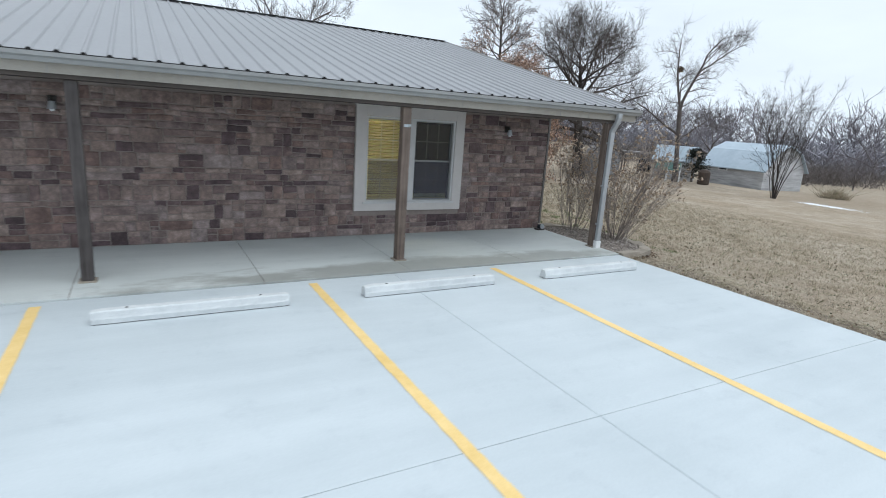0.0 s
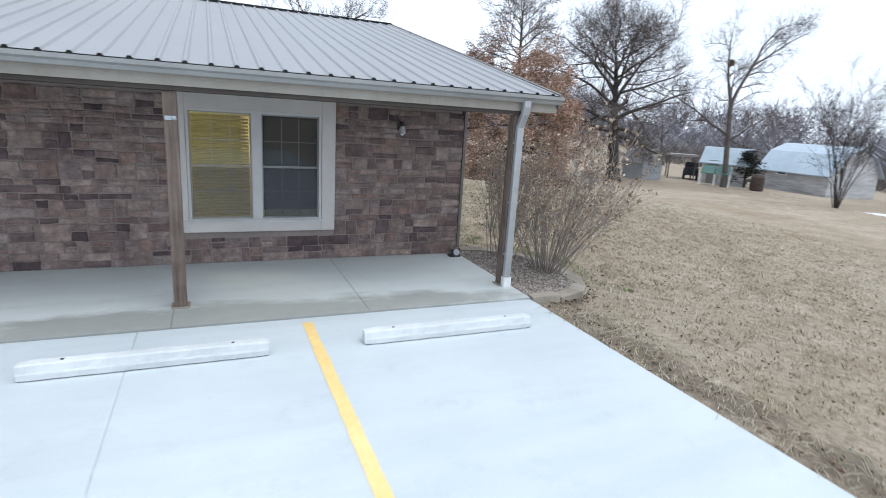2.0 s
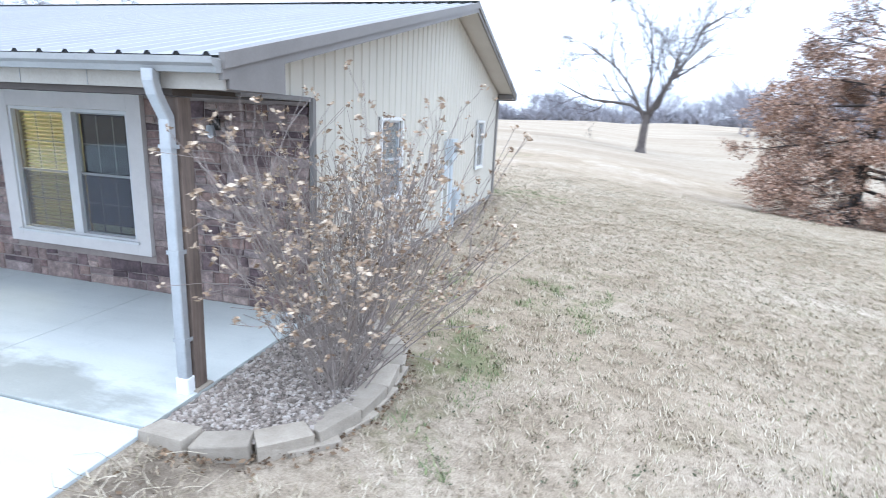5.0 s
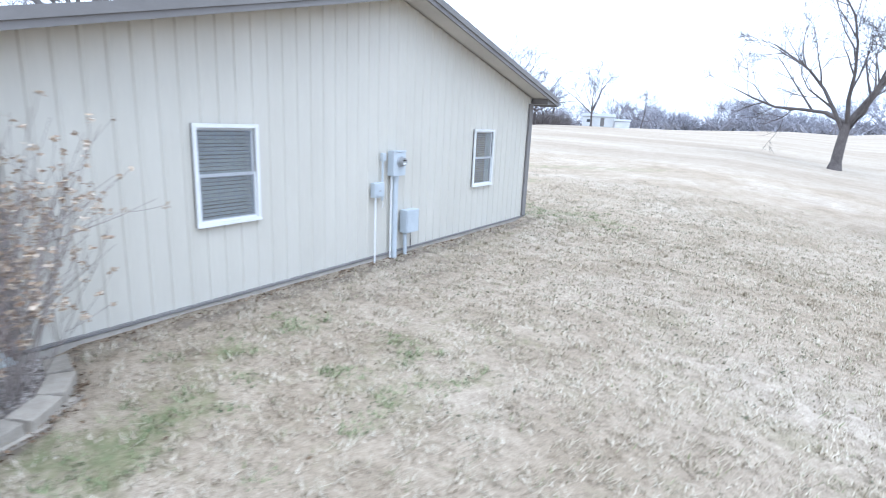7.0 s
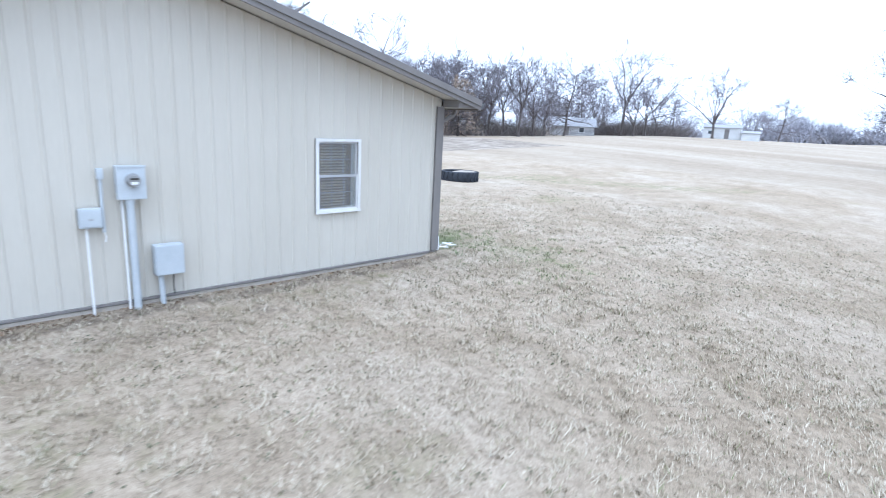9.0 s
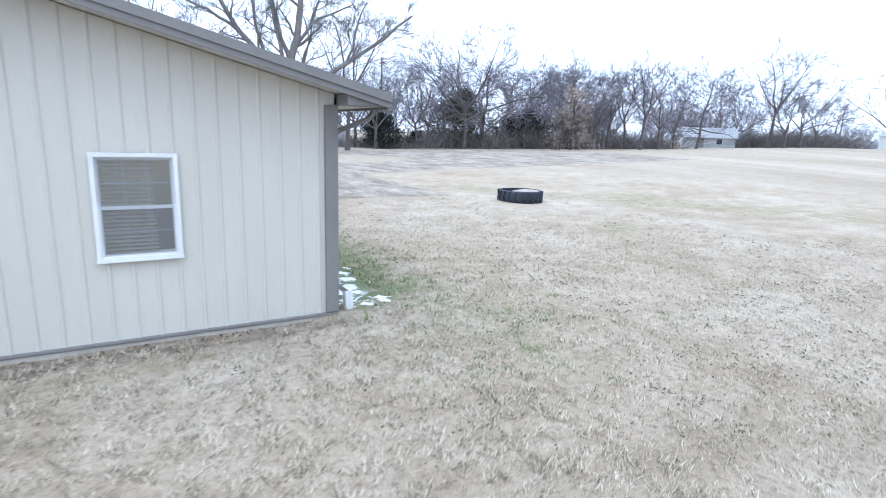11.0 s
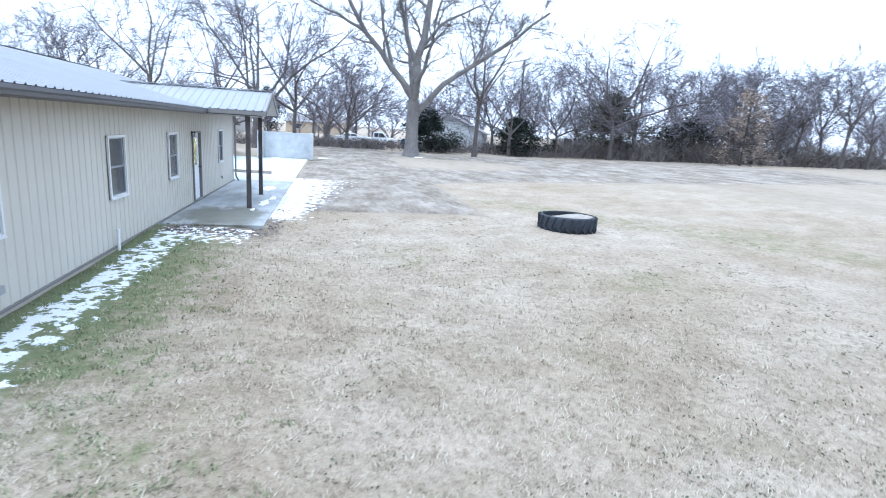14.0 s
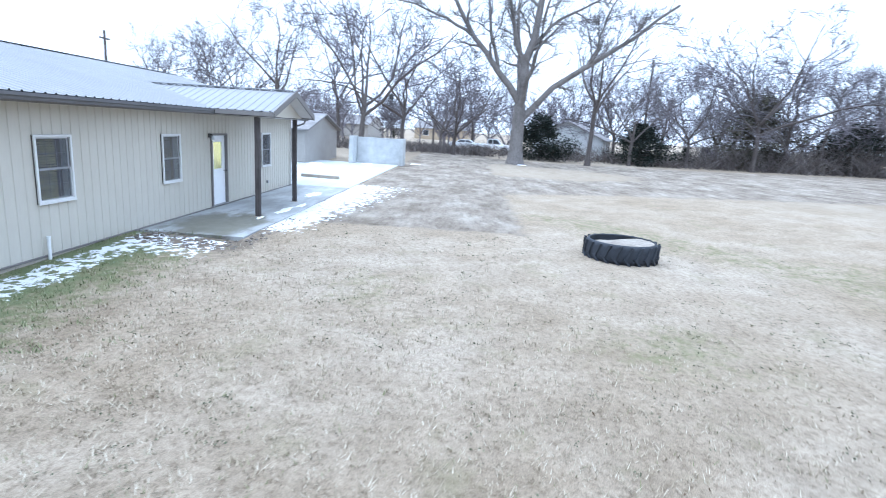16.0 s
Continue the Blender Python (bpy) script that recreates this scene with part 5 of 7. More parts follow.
part("gable_panel", extrude_profile([(-CW + 0.05, 2.74), (CW - 0.05, 2.74), (CW - 0.05, CE - 0.1), (0.0, CR - 0.11), (-CW + 0.05, CE - 0.1)], "y", 12.16, 12.20), M_SIDING, canopy, "beige gable panel")
part("ceiling_panel", box(-CW + 0.05, CW - 0.05, 10.45, 12.15, 2.70, 2.715), M_SOFFIT, canopy)
part("ridge_cap", boxes([(-0.10, 0.10, 8.0, CY, CR + 0.018, CR + 0.035)], 0.004), M_ROOF, canopy, "bright ridge cap")


# ---------------------------------------------------------------- stone veneer
def ashlar(x0, x1, z0, z1, hole, seed):
    """Dry-stacked courses of long stones; some places hold two thin stones instead of one."""
    rng = random.Random(seed)
    out, z = [], z0
    while z < z1 - 0.02:
        h = min(rng.choice((0.08, 0.10, 0.12, 0.15, 0.20, 0.22)), z1 - z)
        if z1 - z - h < 0.05:
            h = z1 - z
        spans = [(x0, x1)]
        if z + h > hole[2] + 0.01 and z < hole[3] - 0.01:
            spans = [(x0, hole[0]), (hole[1], x1)]
        for a, b in spans:
            x = a - rng.uniform(0, 0.12) if a != x0 else a
            x = max(x, a)
            while x < b - 0.001:
                w = rng.choice((rng.uniform(0.12, 0.22), rng.uniform(0.2, 0.34), rng.uniform(0.3, 0.46)))
                if b - x - w < 0.12:
                    w = b - x
                kind = rng.random()
                if h > 0.16 and kind < 0.45 or h > 0.13 and kind < 0.15:
                    m = h * rng.uniform(0.4, 0.6)
                    out += [(x, x + w, z, z + m), (x, x + w, z + m, z + h)]
                elif h > 0.13 and kind < 0.75 and w > 0.24:
                    m, k = h * rng.uniform(0.4, 0.6), w * rng.uniform(0.35, 0.65)
                    out += [(x, x + k, z, z + h), (x + k, x + w, z, z + m), (x + k, x + w, z + m, z + h)]
                else:
                    out.append((x, x + w, z, z + h))
                x += w
        z += h
    return out


def stone_verts(a, b, c, d, rng):
    """A rough-faced block: a wavy face ring, a rounded shoulder and a back."""
    j = 0.0055
    proud = rng.uniform(0.006, 0.016)
    ring = lambda inset, y, wob: [(a + j + inset + rng.uniform(-wob, wob), y, c + j + inset + rng.uniform(-wob, wob)), ((a + b) / 2, y, c + j + inset + rng.uniform(-wob, wob)),
                                  (b - j - inset + rng.uniform(-wob, wob), y, c + j + inset + rng.uniform(-wob, wob)), (b - j - inset, y, (c + d) / 2),
                                  (b - j - inset + rng.uniform(-wob, wob), y, d - j - inset + rng.uniform(-wob, wob)), ((a + b) / 2, y, d - j - inset + rng.uniform(-wob, wob)),
                                  (a + j + inset + rng.uniform(-wob, wob), y, d - j - inset + rng.uniform(-wob, wob)), (a + j + inset, y, (c + d) / 2)]
    v = ring(0.0, 0.022, 0.002) + ring(0.002, -proud + 0.006, 0.009) + [(p[0], p[1] + rng.uniform(-0.004, 0.004), p[2]) for p in ring(0.012, -proud, 0.008)]
    v.append(((a + b) / 2 + rng.uniform(-.02, .02), -proud - rng.uniform(0.0, 0.008), (c + d) / 2))
    warped = []
    for x, y, z in v:
        k = clamp(z / 0.12, 0, 1) * clamp((2.2 - z) / 0.1, 0, 1)
        warped.append((x + 0.014 * noise.noise((x * 2.1, 3.0, z * 3.3)) * clamp(-x / 0.2, 0, 1), y, z + k * (0.012 * noise.noise((x * 1.5, 0.0, z * 2.6)) + 0.006 * noise.noise((x * 6.0, 5.0, z * 4.0)))))
    v = warped
    f = []
    for k in (0, 8):
        f += [(k + i, k + (i + 1) % 8, k + 8 + (i + 1) % 8, k + 8 + i) for i in range(8)]
    f += [(16 + i, 16 + (i + 1) % 8, 24) for i in range(8)]
    return v, f


srng = random.Random(11)
blocks = ashlar(-12.0, -0.016, 0.0, 2.2, WINDOW_S, 5)
near = sorted(blocks, key=lambda s: -s[0])[:300]
limit = {s for s in near}
far_v, far_f = [], []
for s in blocks:
    v, f = stone_verts(*s, srng)
    if s in limit:
        raw("stone", v, f, M_STONE, wall_south)
    else:
        k = len(far_v)
        far_v += v
        far_f += [tuple(i + k for i in q) for q in f]
rest = raw("stone_courses", far_v, far_f, M_STONE_FAR, wall_south)
rest["kind"] = "stuff"


# ---------------------------------------------------------------- planting bed by the corner
def bed_edge(t):
    """The curved outline of the planting bed, from the slab's front round to the gable wall."""
    pts = [(0.0, -2.27), (0.35, -2.30), (0.75, -2.18), (1.05, -1.88), (1.20, -1.45), (1.22, -0.95), (1.12, -0.45), (0.92, -0.10), (0.60, 0.12), (0.15, 0.22)]
    d = [0.0]
    for a, b in zip(pts, pts[1:]):
        d.append(d[-1] + math.dist(a, b))
    s = t * d[-1]
    return float(np.interp(s, d, [p[0] for p in pts])), float(np.interp(s, d, [p[1] for p in pts])), d[-1]


bed = thing("planting_bed", (0, 0, 0), "gravel planting bed edged with tan concrete blocks", "planting bed", kind="structure")
total = bed_edge(0)[2]
count = int(total / 0.385)
erng = random.Random(4)
for k in range(count):
    x0, y0, _ = bed_edge(k / count)
    x1, y1, _ = bed_edge((k + 1) / count)
    ang = math.degrees(math.atan2(y1 - y0, x1 - x0))
    L = math.dist((x0, y0), (x1, y1)) / 2 - 0.004
    bm = box(-L, L, -0.10, 0.10, -0.09, 0.05, 0.014)
    for v in bm.verts:
        v.co += noise.noise_vector(v.co * 9 + Vector((k, 0, 0))) * 0.013
        if v.co.y > 0:
            v.co.x *= 0.93
    e = part("edging_block", bm, M_PAVER, bed)
    z = lawn_z((x0 + x1) / 2, (y0 + y1) / 2) * 0.5
    e.matrix_world = pose((x0 + x1) / 2, (y0 + y1) / 2, z + 0.01, erng.uniform(-4, 4), erng.uniform(-4, 4), ang + erng.uniform(-4, 4))
    if 1 < k < count - 2:
        low = part("edging_block", box(-L * 0.98, L * 0.98, -0.08, 0.05, -0.05, 0.055, 0.012), M_PAVER, bed)
        u = (x1 - x0) / (2 * L + 0.008), (y1 - y0) / (2 * L + 0.008)
        low.matrix_world = pose((x0 + x1) / 2 + u[0] * L + u[1] * 0.045, (y0 + y1) / 2 + u[1] * L - u[0] * 0.045, z - 0.085, erng.uniform(-3, 3), erng.uniform(-3, 3), ang + erng.uniform(-3, 3))
soil_pts = [bed_edge(i / 40)[:2] for i in range(41)]
sv = [(0.004, 0.0, -0.03), (0.004, -2.2, -0.03)] + [(x * 0.97, y, -0.04) for x, y in soil_pts]
raw("soil", sv + [(v[0], v[1], v[2] - 0.3) for v in sv], [tuple(range(len(sv)))[::-1]], M_GRAVEL, bed)


def pebbles(rng, n):
    V, Q = [], []
    poly = np.array(soil_pts + [(0.0, 0.2), (0.0, -2.27)])

    def inside(x, y):
        c = False
        for (x1, y1), (x2, y2) in zip(poly, np.roll(poly, -1, 0)):
            if (y1 > y) != (y2 > y) and x < (x2 - x1) * (y - y1) / (y2 - y1) + x1:
                c = not c
        return c
    base = np.array([(-1, -1, 0), (1, -1, 0), (1, 1, 0), (-1, 1, 0), (-.6, -.6, 1), (.6, -.6, 1), (.6, .6, 1), (-.6, .6, 1)], float)
    fq = np.array([(4, 5, 6, 7), (0, 1, 5, 4), (1, 2, 6, 5), (2, 3, 7, 6), (3, 0, 4, 7)])
    k = 0
    while k < n:
        x, y = rng.uniform(0.02, 1.15), rng.uniform(-2.2, 0.2)
        if not inside(x, y) or x > 1.16:
            continue
        s, a = rng.uniform(0.008, 0.022), rng.uniform(0, 6.3)
        m = base * (s, s * rng.uniform(0.5, 1), s * 0.9)
        r = np.stack([m[:, 0] * math.cos(a) - m[:, 1] * math.sin(a) + x, m[:, 0] * math.sin(a) + m[:, 1] * math.cos(a) + y, m[:, 2] - 0.035 + rng.uniform(0, 0.012)], 1)
        Q.append(fq + 8 * k)
        V.append(r)
        k += 1
    return np.concatenate(V), np.concatenate(Q)


pv, pq = pebbles(random.Random(8), 7000)
gravel = tagged(quads_mesh("gravel", pv, pq, M_GRAVEL), "brown and grey river gravel in the planting bed", "gravel", kind="stuff")


# ---------------------------------------------------------------- trees
def sweep(lines, sides):
    """Tubes along many polylines. lines: list of (points (n, 3), radii (n)); all with the same number of points."""
    P = np.array([l[0] for l in lines])
    R = np.array([l[1] for l in lines])
    T = np.gradient(P, axis=1)
    T /= np.linalg.norm(T, axis=2, keepdims=True) + 1e-9
    ref = np.where(np.abs(T[..., 2:3]) > 0.9, np.array([1.0, 0, 0]), np.array([0, 0, 1.0]))
    U = np.cross(T, ref)
    U /= np.linalg.norm(U, axis=2, keepdims=True) + 1e-9
    W = np.cross(T, U)
    a = np.arange(sides) * 2 * np.pi / sides
    ring = U[:, :, None, :] * np.cos(a)[None, None, :, None] + W[:, :, None, :] * np.sin(a)[None, None, :, None]
    V = P[:, :, None, :] + ring * R[:, :, None, None]
    b, n = P.shape[:2]
    idx = np.arange(b * n * sides).reshape(b, n, sides)
    nxt = np.roll(idx, -1, 2)
    Q = np.stack([idx[:, :-1], nxt[:, :-1], nxt[:, 1:], idx[:, 1:]], -1)
    return V.reshape(-1, 3), Q.reshape(-1, 4)


def sweep_all(lines, sides_of):
    groups = {}
    for pts, rad, lvl in lines:
        groups.setdefault((len(pts), sides_of(lvl)), []).append((pts, rad))
    V, Q, k = [], [], 0
    for (n, sides), ls in groups.items():
        v, q = sweep(ls, sides)
        V.append(v)
        Q.append(q + k)
        k += len(v)
    return np.concatenate(V), np.concatenate(Q)


def grow(seed, height, trunk_r, fork=0.3, limbs=5, kids=(7, 6, 5), spread=0.9, wiggle=0.16, lift=0.10, lean=(0.0, 0.0), thin=0.012, style="fork", reach=0.72, length_fall=0.55, angle=(0.4, 0.85), steer=()):
    """A bare tree as (points, radii, level) lines: a trunk that forks into limbs, or a straight leader with side limbs."""
    rng = np.random.default_rng(seed)
    lines = []

    def line(p, d, L, r0, r1, n, wig, up):
        pts, dd = [p], d / np.linalg.norm(d)
        for _ in range(n - 1):
            dd = dd + rng.normal(0, wig, 3) + np.array([0, 0, up])
            dd /= np.linalg.norm(dd)
            pts.append(pts[-1] + dd * L / (n - 1))
        return np.array(pts), np.linspace(r0, r1, n)

    def turn(d, ang):
        a = rng.normal(0, 1, 3)
        s = np.cross(d, a)
        s /= np.linalg.norm(s) + 1e-9
        return d * math.cos(ang) + s * math.sin(ang)

    def branch(p, d, L, r, lvl):
        n = (7, 6, 5, 4, 3)[min(lvl, 4)]
        pts, rad = line(p, d, L, r, max(thin, r * 0.25), n, wiggle, lift * (0.6 if lvl == 1 else 1.0))
        lines.append((pts, rad, lvl))
        if lvl - 1 >= len(kids):
            return
        for k in range(kids[lvl - 1]):
            f = 0.22 + 0.78 * (k + rng.uniform(0, 1)) / kids[lvl - 1]
            i = min(int(f * (n - 1)), n - 2)
            u = f * (n - 1) - i
            q = pts[i] * (1 - u) + pts[i + 1] * u
            t = pts[i + 1] - pts[i]
            t /= np.linalg.norm(t)
            branch(q, turn(t, rng.uniform(*angle)), L * rng.uniform(0.8, 1.2) * length_fall * (1.1 - 0.5 * f), max(thin, np.interp(f, (0, 1), (rad[0], rad[-1])) * 0.62), lvl + 1)

    base = np.array([0.0, 0.0, -0.15])
    d0 = np.array([lean[0], lean[1], 1.0])
    if style == "fork":
        pts, rad = line(base, d0, height * fork + 0.15, trunk_r * 1.0, trunk_r * 0.78, 6, 0.03, 0)
        rad[0] = trunk_r * 1.45
        lines.append((pts, rad, 0))
        a0 = rng.uniform(0, 6.28)
        for k in range(limbs):
            a = a0 + k * 6.283 / limbs + rng.uniform(-0.35, 0.35)
            s = spread * rng.uniform(0.45, 1.15) if k else spread * 0.2
            d = np.array([math.cos(a) * s, math.sin(a) * s, 1.0])
            i = -1 if k % 2 == 0 else -2
            branch(pts[i], d, height * reach * rng.uniform(0.8, 1.08), trunk_r * rng.uniform(0.38, 0.62), 1)
    elif style == "steered":
        # each limb: parent, place along it, bearing, rise at its foot and tip (degrees), length, radius
        made = []
        for k, (parent, f, bearing, rise0, rise1, L, r) in enumerate(steer):
            n = 9 if k else 6
            p = base
            if parent is not None:
                pp = made[parent]
                p = np.array([np.interp(f * (len(pp) - 1), np.arange(len(pp)), pp[:, c]) for c in range(3)])
            pts = [p]
            for i in range(n - 1):
                e = radians(rise0 + (rise1 - rise0) * i / (n - 2)) + rng.normal(0, 0.11 if k else 0.01)
                a = radians(bearing) + rng.normal(0, 0.16 if k else 0.0)
                pts.append(pts[-1] + np.array([math.cos(a) * math.cos(e), math.sin(a) * math.cos(e), math.sin(e)]) * L / (n - 1))
            pts = np.array(pts)
            rad = np.linspace(r, r * (0.3 if k else 0.85), n)
            if not k:
                rad[0] *= 1.45
                rad[1] *= 1.08
            made.append(pts)
            lines.append((pts, rad, 1 if k else 0))
            if k:
                for j in range(limbs):
                    f2 = 0.25 + 0.75 * (j + rng.uniform(0, 1)) / limbs
                    i = min(int(f2 * (n - 1)), n - 2)
                    u = f2 * (n - 1) - i
                    t = pts[i + 1] - pts[i]
                    branch(pts[i] * (1 - u) + pts[i + 1] * u, turn(t / np.linalg.norm(t), rng.uniform(*angle)), min(L, 9.0) * length_fall * rng.uniform(0.6, 1.1) * (1.15 - 0.5 * f2), max(thin, rad[i] * 0.5), 2)
    elif style in ("leader", "round"):
        pts, rad = line(base, d0, height * (1.0 if style == "leader" else 0.86) + 0.15, trunk_r, thin * 2, 12, 0.02 if style == "leader" else 0.085, 0.02 if style == "leader" else 0.06)
        rad[0] = trunk_r * 1.35
        lines.append((pts, rad, 0))
        for k in range(limbs):
            f = fork + (0.97 - fork) * (k + rng.uniform(0, 1)) / limbs
            q = np.array([np.interp(f * 11, np.arange(12), pts[:, c]) for c in range(3)])
            a = k * 2.4 + rng.uniform(-0.4, 0.4)
            d = np.array([math.cos(a), math.sin(a), spread * (f - 0.35)])
            k_len = 0.8 * (1.1 - f) ** 0.55 if style == "leader" else math.sqrt(max(0.12, 1 - ((f - 0.42) / 0.62) ** 2))
            branch(q, d, height * reach * k_len * rng.uniform(0.8, 1.15), trunk_r * (0.42 if style == "leader" else 0.48) * (1.05 - f) + thin, 1)
    else:
        for k in range(limbs):
            a = k * 2.4 + rng.uniform(-0.3, 0.3)
            s = spread * math.sqrt((k + 0.5) / limbs) * rng.uniform(0.7, 1.2)
            d = np.array([math.cos(a) * s, math.sin(a) * s, 1.0])
            off = np.array([math.cos(a), math.sin(a), 0]) * trunk_r * rng.uniform(0.2, 2.0)
            branch(base + off, d, height * rng.uniform(0.75, 1.05), trunk_r * rng.uniform(0.3, 0.6), 1)
    return lines


def cards(points, size, rng, flat=0.0):
    """Small bent leaves, one four-cornered face at each place."""
    n = len(points)
    u = rng.normal(0, 1, (n, 3))
    u[:, 2] *= 1 - flat
    u /= np.linalg.norm(u, axis=1, keepdims=True)
    w = np.cross(u, rng.normal(0, 1, (n, 3)))
    w /= np.linalg.norm(w, axis=1, keepdims=True) + 1e-9
    s = (size * rng.uniform(0.6, 1.4, n))[:, None]
    V = np.stack([points - u * s, points + w * s * 0.55, points + u * s, points - w * s * 0.55], 1).reshape(-1, 3)
    return V, np.arange(4 * n).reshape(n, 4)


def along_lines(lines, levels, per, rng, jitter=0.05, ok=None):
    pts = []
    for P, R, l in lines:
        if l in levels:
            for _ in range(per):
                f = rng.uniform(0.1, 1) * (len(P) - 1)
                i = min(int(f), len(P) - 2)
                q = P[i] + (P[i + 1] - P[i]) * (f - i) + rng.normal(0, jitter, 3)
                if ok is None or ok(q):
                    pts.append(q)
    return np.array(pts)


def spray(lines, level, per, length, width, rng, up=0.35):
    """Fine end twigs: a slim tapering blade of wood at many places along the thinner branches."""
    P, D = [], []
    for pts, rad, l in lines:
        if l < level:
            continue
        f = rng.uniform(0.15, 1.0, per) * (len(pts) - 1)
        i = np.minimum(f.astype(int), len(pts) - 2)
        u = (f - i)[:, None]
        P.append(pts[i] * (1 - u) + pts[i + 1] * u)
        t = pts[i + 1] - pts[i]
        D.append(t / (np.linalg.norm(t, axis=1, keepdims=True) + 1e-9))
    P, D = np.concatenate(P), np.concatenate(D)
    n = len(P)
    D = D * 0.8 + rng.normal(0, 0.55, (n, 3)) + (0, 0, up)
    D /= np.linalg.norm(D, axis=1, keepdims=True)
    L = (length * rng.uniform(0.5, 1.4, n))[:, None]
    S = np.cross(D, rng.normal(0, 1, (n, 3)))
    S *= (width / 2) / (np.linalg.norm(S, axis=1, keepdims=True) + 1e-9)
    E = P + D * L + rng.normal(0, 0.06, (n, 3)) * L
    V = np.stack([P - S, P + S, E + S * 0.4, E - S * 0.4], 1).reshape(-1, 3)
    return V, np.arange(4 * n).reshape(n, 4)


def twigs(lines, level, per, again, length, width, rng):
    """End twigs in two orders: slim blades of wood off the thinner branches, and finer ones off those."""
    v, q = spray(lines, level, per, length, width, rng)
    a = v.reshape(-1, 4, 3)
    foot, tip = (a[:, 0] + a[:, 1]) / 2, (a[:, 2] + a[:, 3]) / 2
    foot, tip = np.repeat(foot, again, 0), np.repeat(tip, again, 0)
    f = rng.uniform(0.25, 1.0, len(foot))[:, None]
    P, D = foot * (1 - f) + tip * f, tip - foot
    L = np.linalg.norm(D, axis=1, keepdims=True)
    D = D / (L + 1e-9) * 0.9 + rng.normal(0, 0.5, (len(P), 3)) + (0, 0, 0.2)
    D /= np.linalg.norm(D, axis=1, keepdims=True)
    S = np.cross(D, rng.normal(0, 1, (len(P), 3)))
    S *= (width * 0.36) / (np.linalg.norm(S, axis=1, keepdims=True) + 1e-9)
    E = P + D * L * rng.uniform(0.35, 0.7, (len(P), 1))
    w = np.stack([P - S, P + S, E + S * 0.4, E - S * 0.4], 1).reshape(-1, 3)
    return np.concatenate([v, w]), np.concatenate([q, np.arange(len(w)).reshape(-1, 4) + len(v)])


def bare_tree(at, label, lines, bark, twig, name="tree", category="tree", group="", turn=0.0, split=2, fine=None):
    t = thing(name, at, label, category, group, turn=turn)
    big = [l for l in lines if l[2] < split]
    small = [l for l in lines if l[2] >= split]
    v, q = sweep_all(big, lambda l: 9 if l == 0 else 6)
    quads_mesh("trunk", v, q, bark, t, smooth=True)
    v, q = sweep_all(small, lambda l: 4 if l == split else 3)
    if fine:
        v2, q2 = twigs(lines, *fine, np.random.default_rng(len(lines)))
        q = np.concatenate([q, q2 + len(v)])
        v = np.concatenate([v, v2])
    quads_mesh("crown", v, q, twig, t, "bare branching twigs")
    return t


def on_lawn(x, y):
    return (x, y, lawn_z(x, y) - 0.03)


# the pin oak that keeps its rust-coloured lower leaves
oak_lines = grow(21, 12.2, 0.24, fork=0.07, limbs=64, kids=(8, 6, 2), spread=1.6, reach=0.44, lift=-0.012, wiggle=0.09, thin=0.008, style="leader")
pin_oak = bare_tree(on_lawn(14.2, 23.2), "pin oak holding rust-brown leaves, bare at the top", oak_lines, M_BARK_DARK, M_TWIG)
lrng = np.random.default_rng(5)
lp = along_lines(oak_lines, (2, 3, 4), 19, lrng, 0.14, lambda q: q[2] < 7.2 + lrng.normal(0, 1.3) and q[2] > 0.25)
v, q = cards(lp, 0.058, lrng)
quads_mesh("leaves", v, q, M_RUST, pin_oak, "curled rust-brown leaves")

rust_lines = grow(23, 8.0, 0.13, fork=0.10, limbs=34, kids=(6, 4), spread=1.6, reach=0.46, lift=0.0, wiggle=0.12, thin=0.012, style="leader")
rust_oak = bare_tree(on_lawn(-48.5, 59.5), "small oak with thin rust-brown leaves among bare trees", rust_lines, M_BARK_DARK, M_TWIG)
v, q = cards(along_lines(rust_lines, (2, 3), 3, lrng, 0.2), 0.075, lrng)
quads_mesh("leaves", v, q, M_HEAD, rust_oak, "sparse rust-brown leaves")

bare_tree(on_lawn(26.0, 27.0), "broad dark oak, leafless, with a dense crown", grow(36, 12.8, 0.56, fork=0.33, limbs=30, kids=(7, 5), spread=1.7, wiggle=0.22, lift=0.06, thin=0.009, reach=0.45, style="round", angle=(0.6, 1.2)), M_BARK_DARK, M_BARK, fine=(2, 4, 4, 0.9, 0.018))
YARD = [(None, 0.0, 131, 86, 85, 6.3, 0.22), (0, 1.0, -49, 78, 64, 6.6, 0.15), (0, 1.0, 131, 74, 90, 5.8, 0.13), (0, 0.68, 131, 40, 26, 6.0, 0.12), (1, 0.52, -49, 42, 30, 4.2, 0.08), (0, 0.60, -40, 40, 36, 3.8, 0.08), (0, 0.86, 40, 55, 50, 5.0, 0.10)]
bare_tree(on_lawn(34.7, 23.8), "tall thin leafless tree with a squirrel nest", grow(43, 12.6, 0.25, limbs=8, kids=(0, 7), thin=0.010, lift=0.04, wiggle=0.22, style="steered", steer=YARD, length_fall=0.48, angle=(0.5, 1.1)), M_BARK, M_BARK, fine=(3, 4, 3, 0.75, 0.015))
nest = thing("squirrel_nest", (34.0, 24.5, lawn_z(34.7, 23.8) + 9.6), "dark ball of leaves in a bare tree", "nest")
nv, nq = cards(np.random.default_rng(2).normal(0, 0.11, (220, 3)), 0.08, np.random.default_rng(3))
quads_mesh("leaves", nv, nq, M_LITTER, nest)
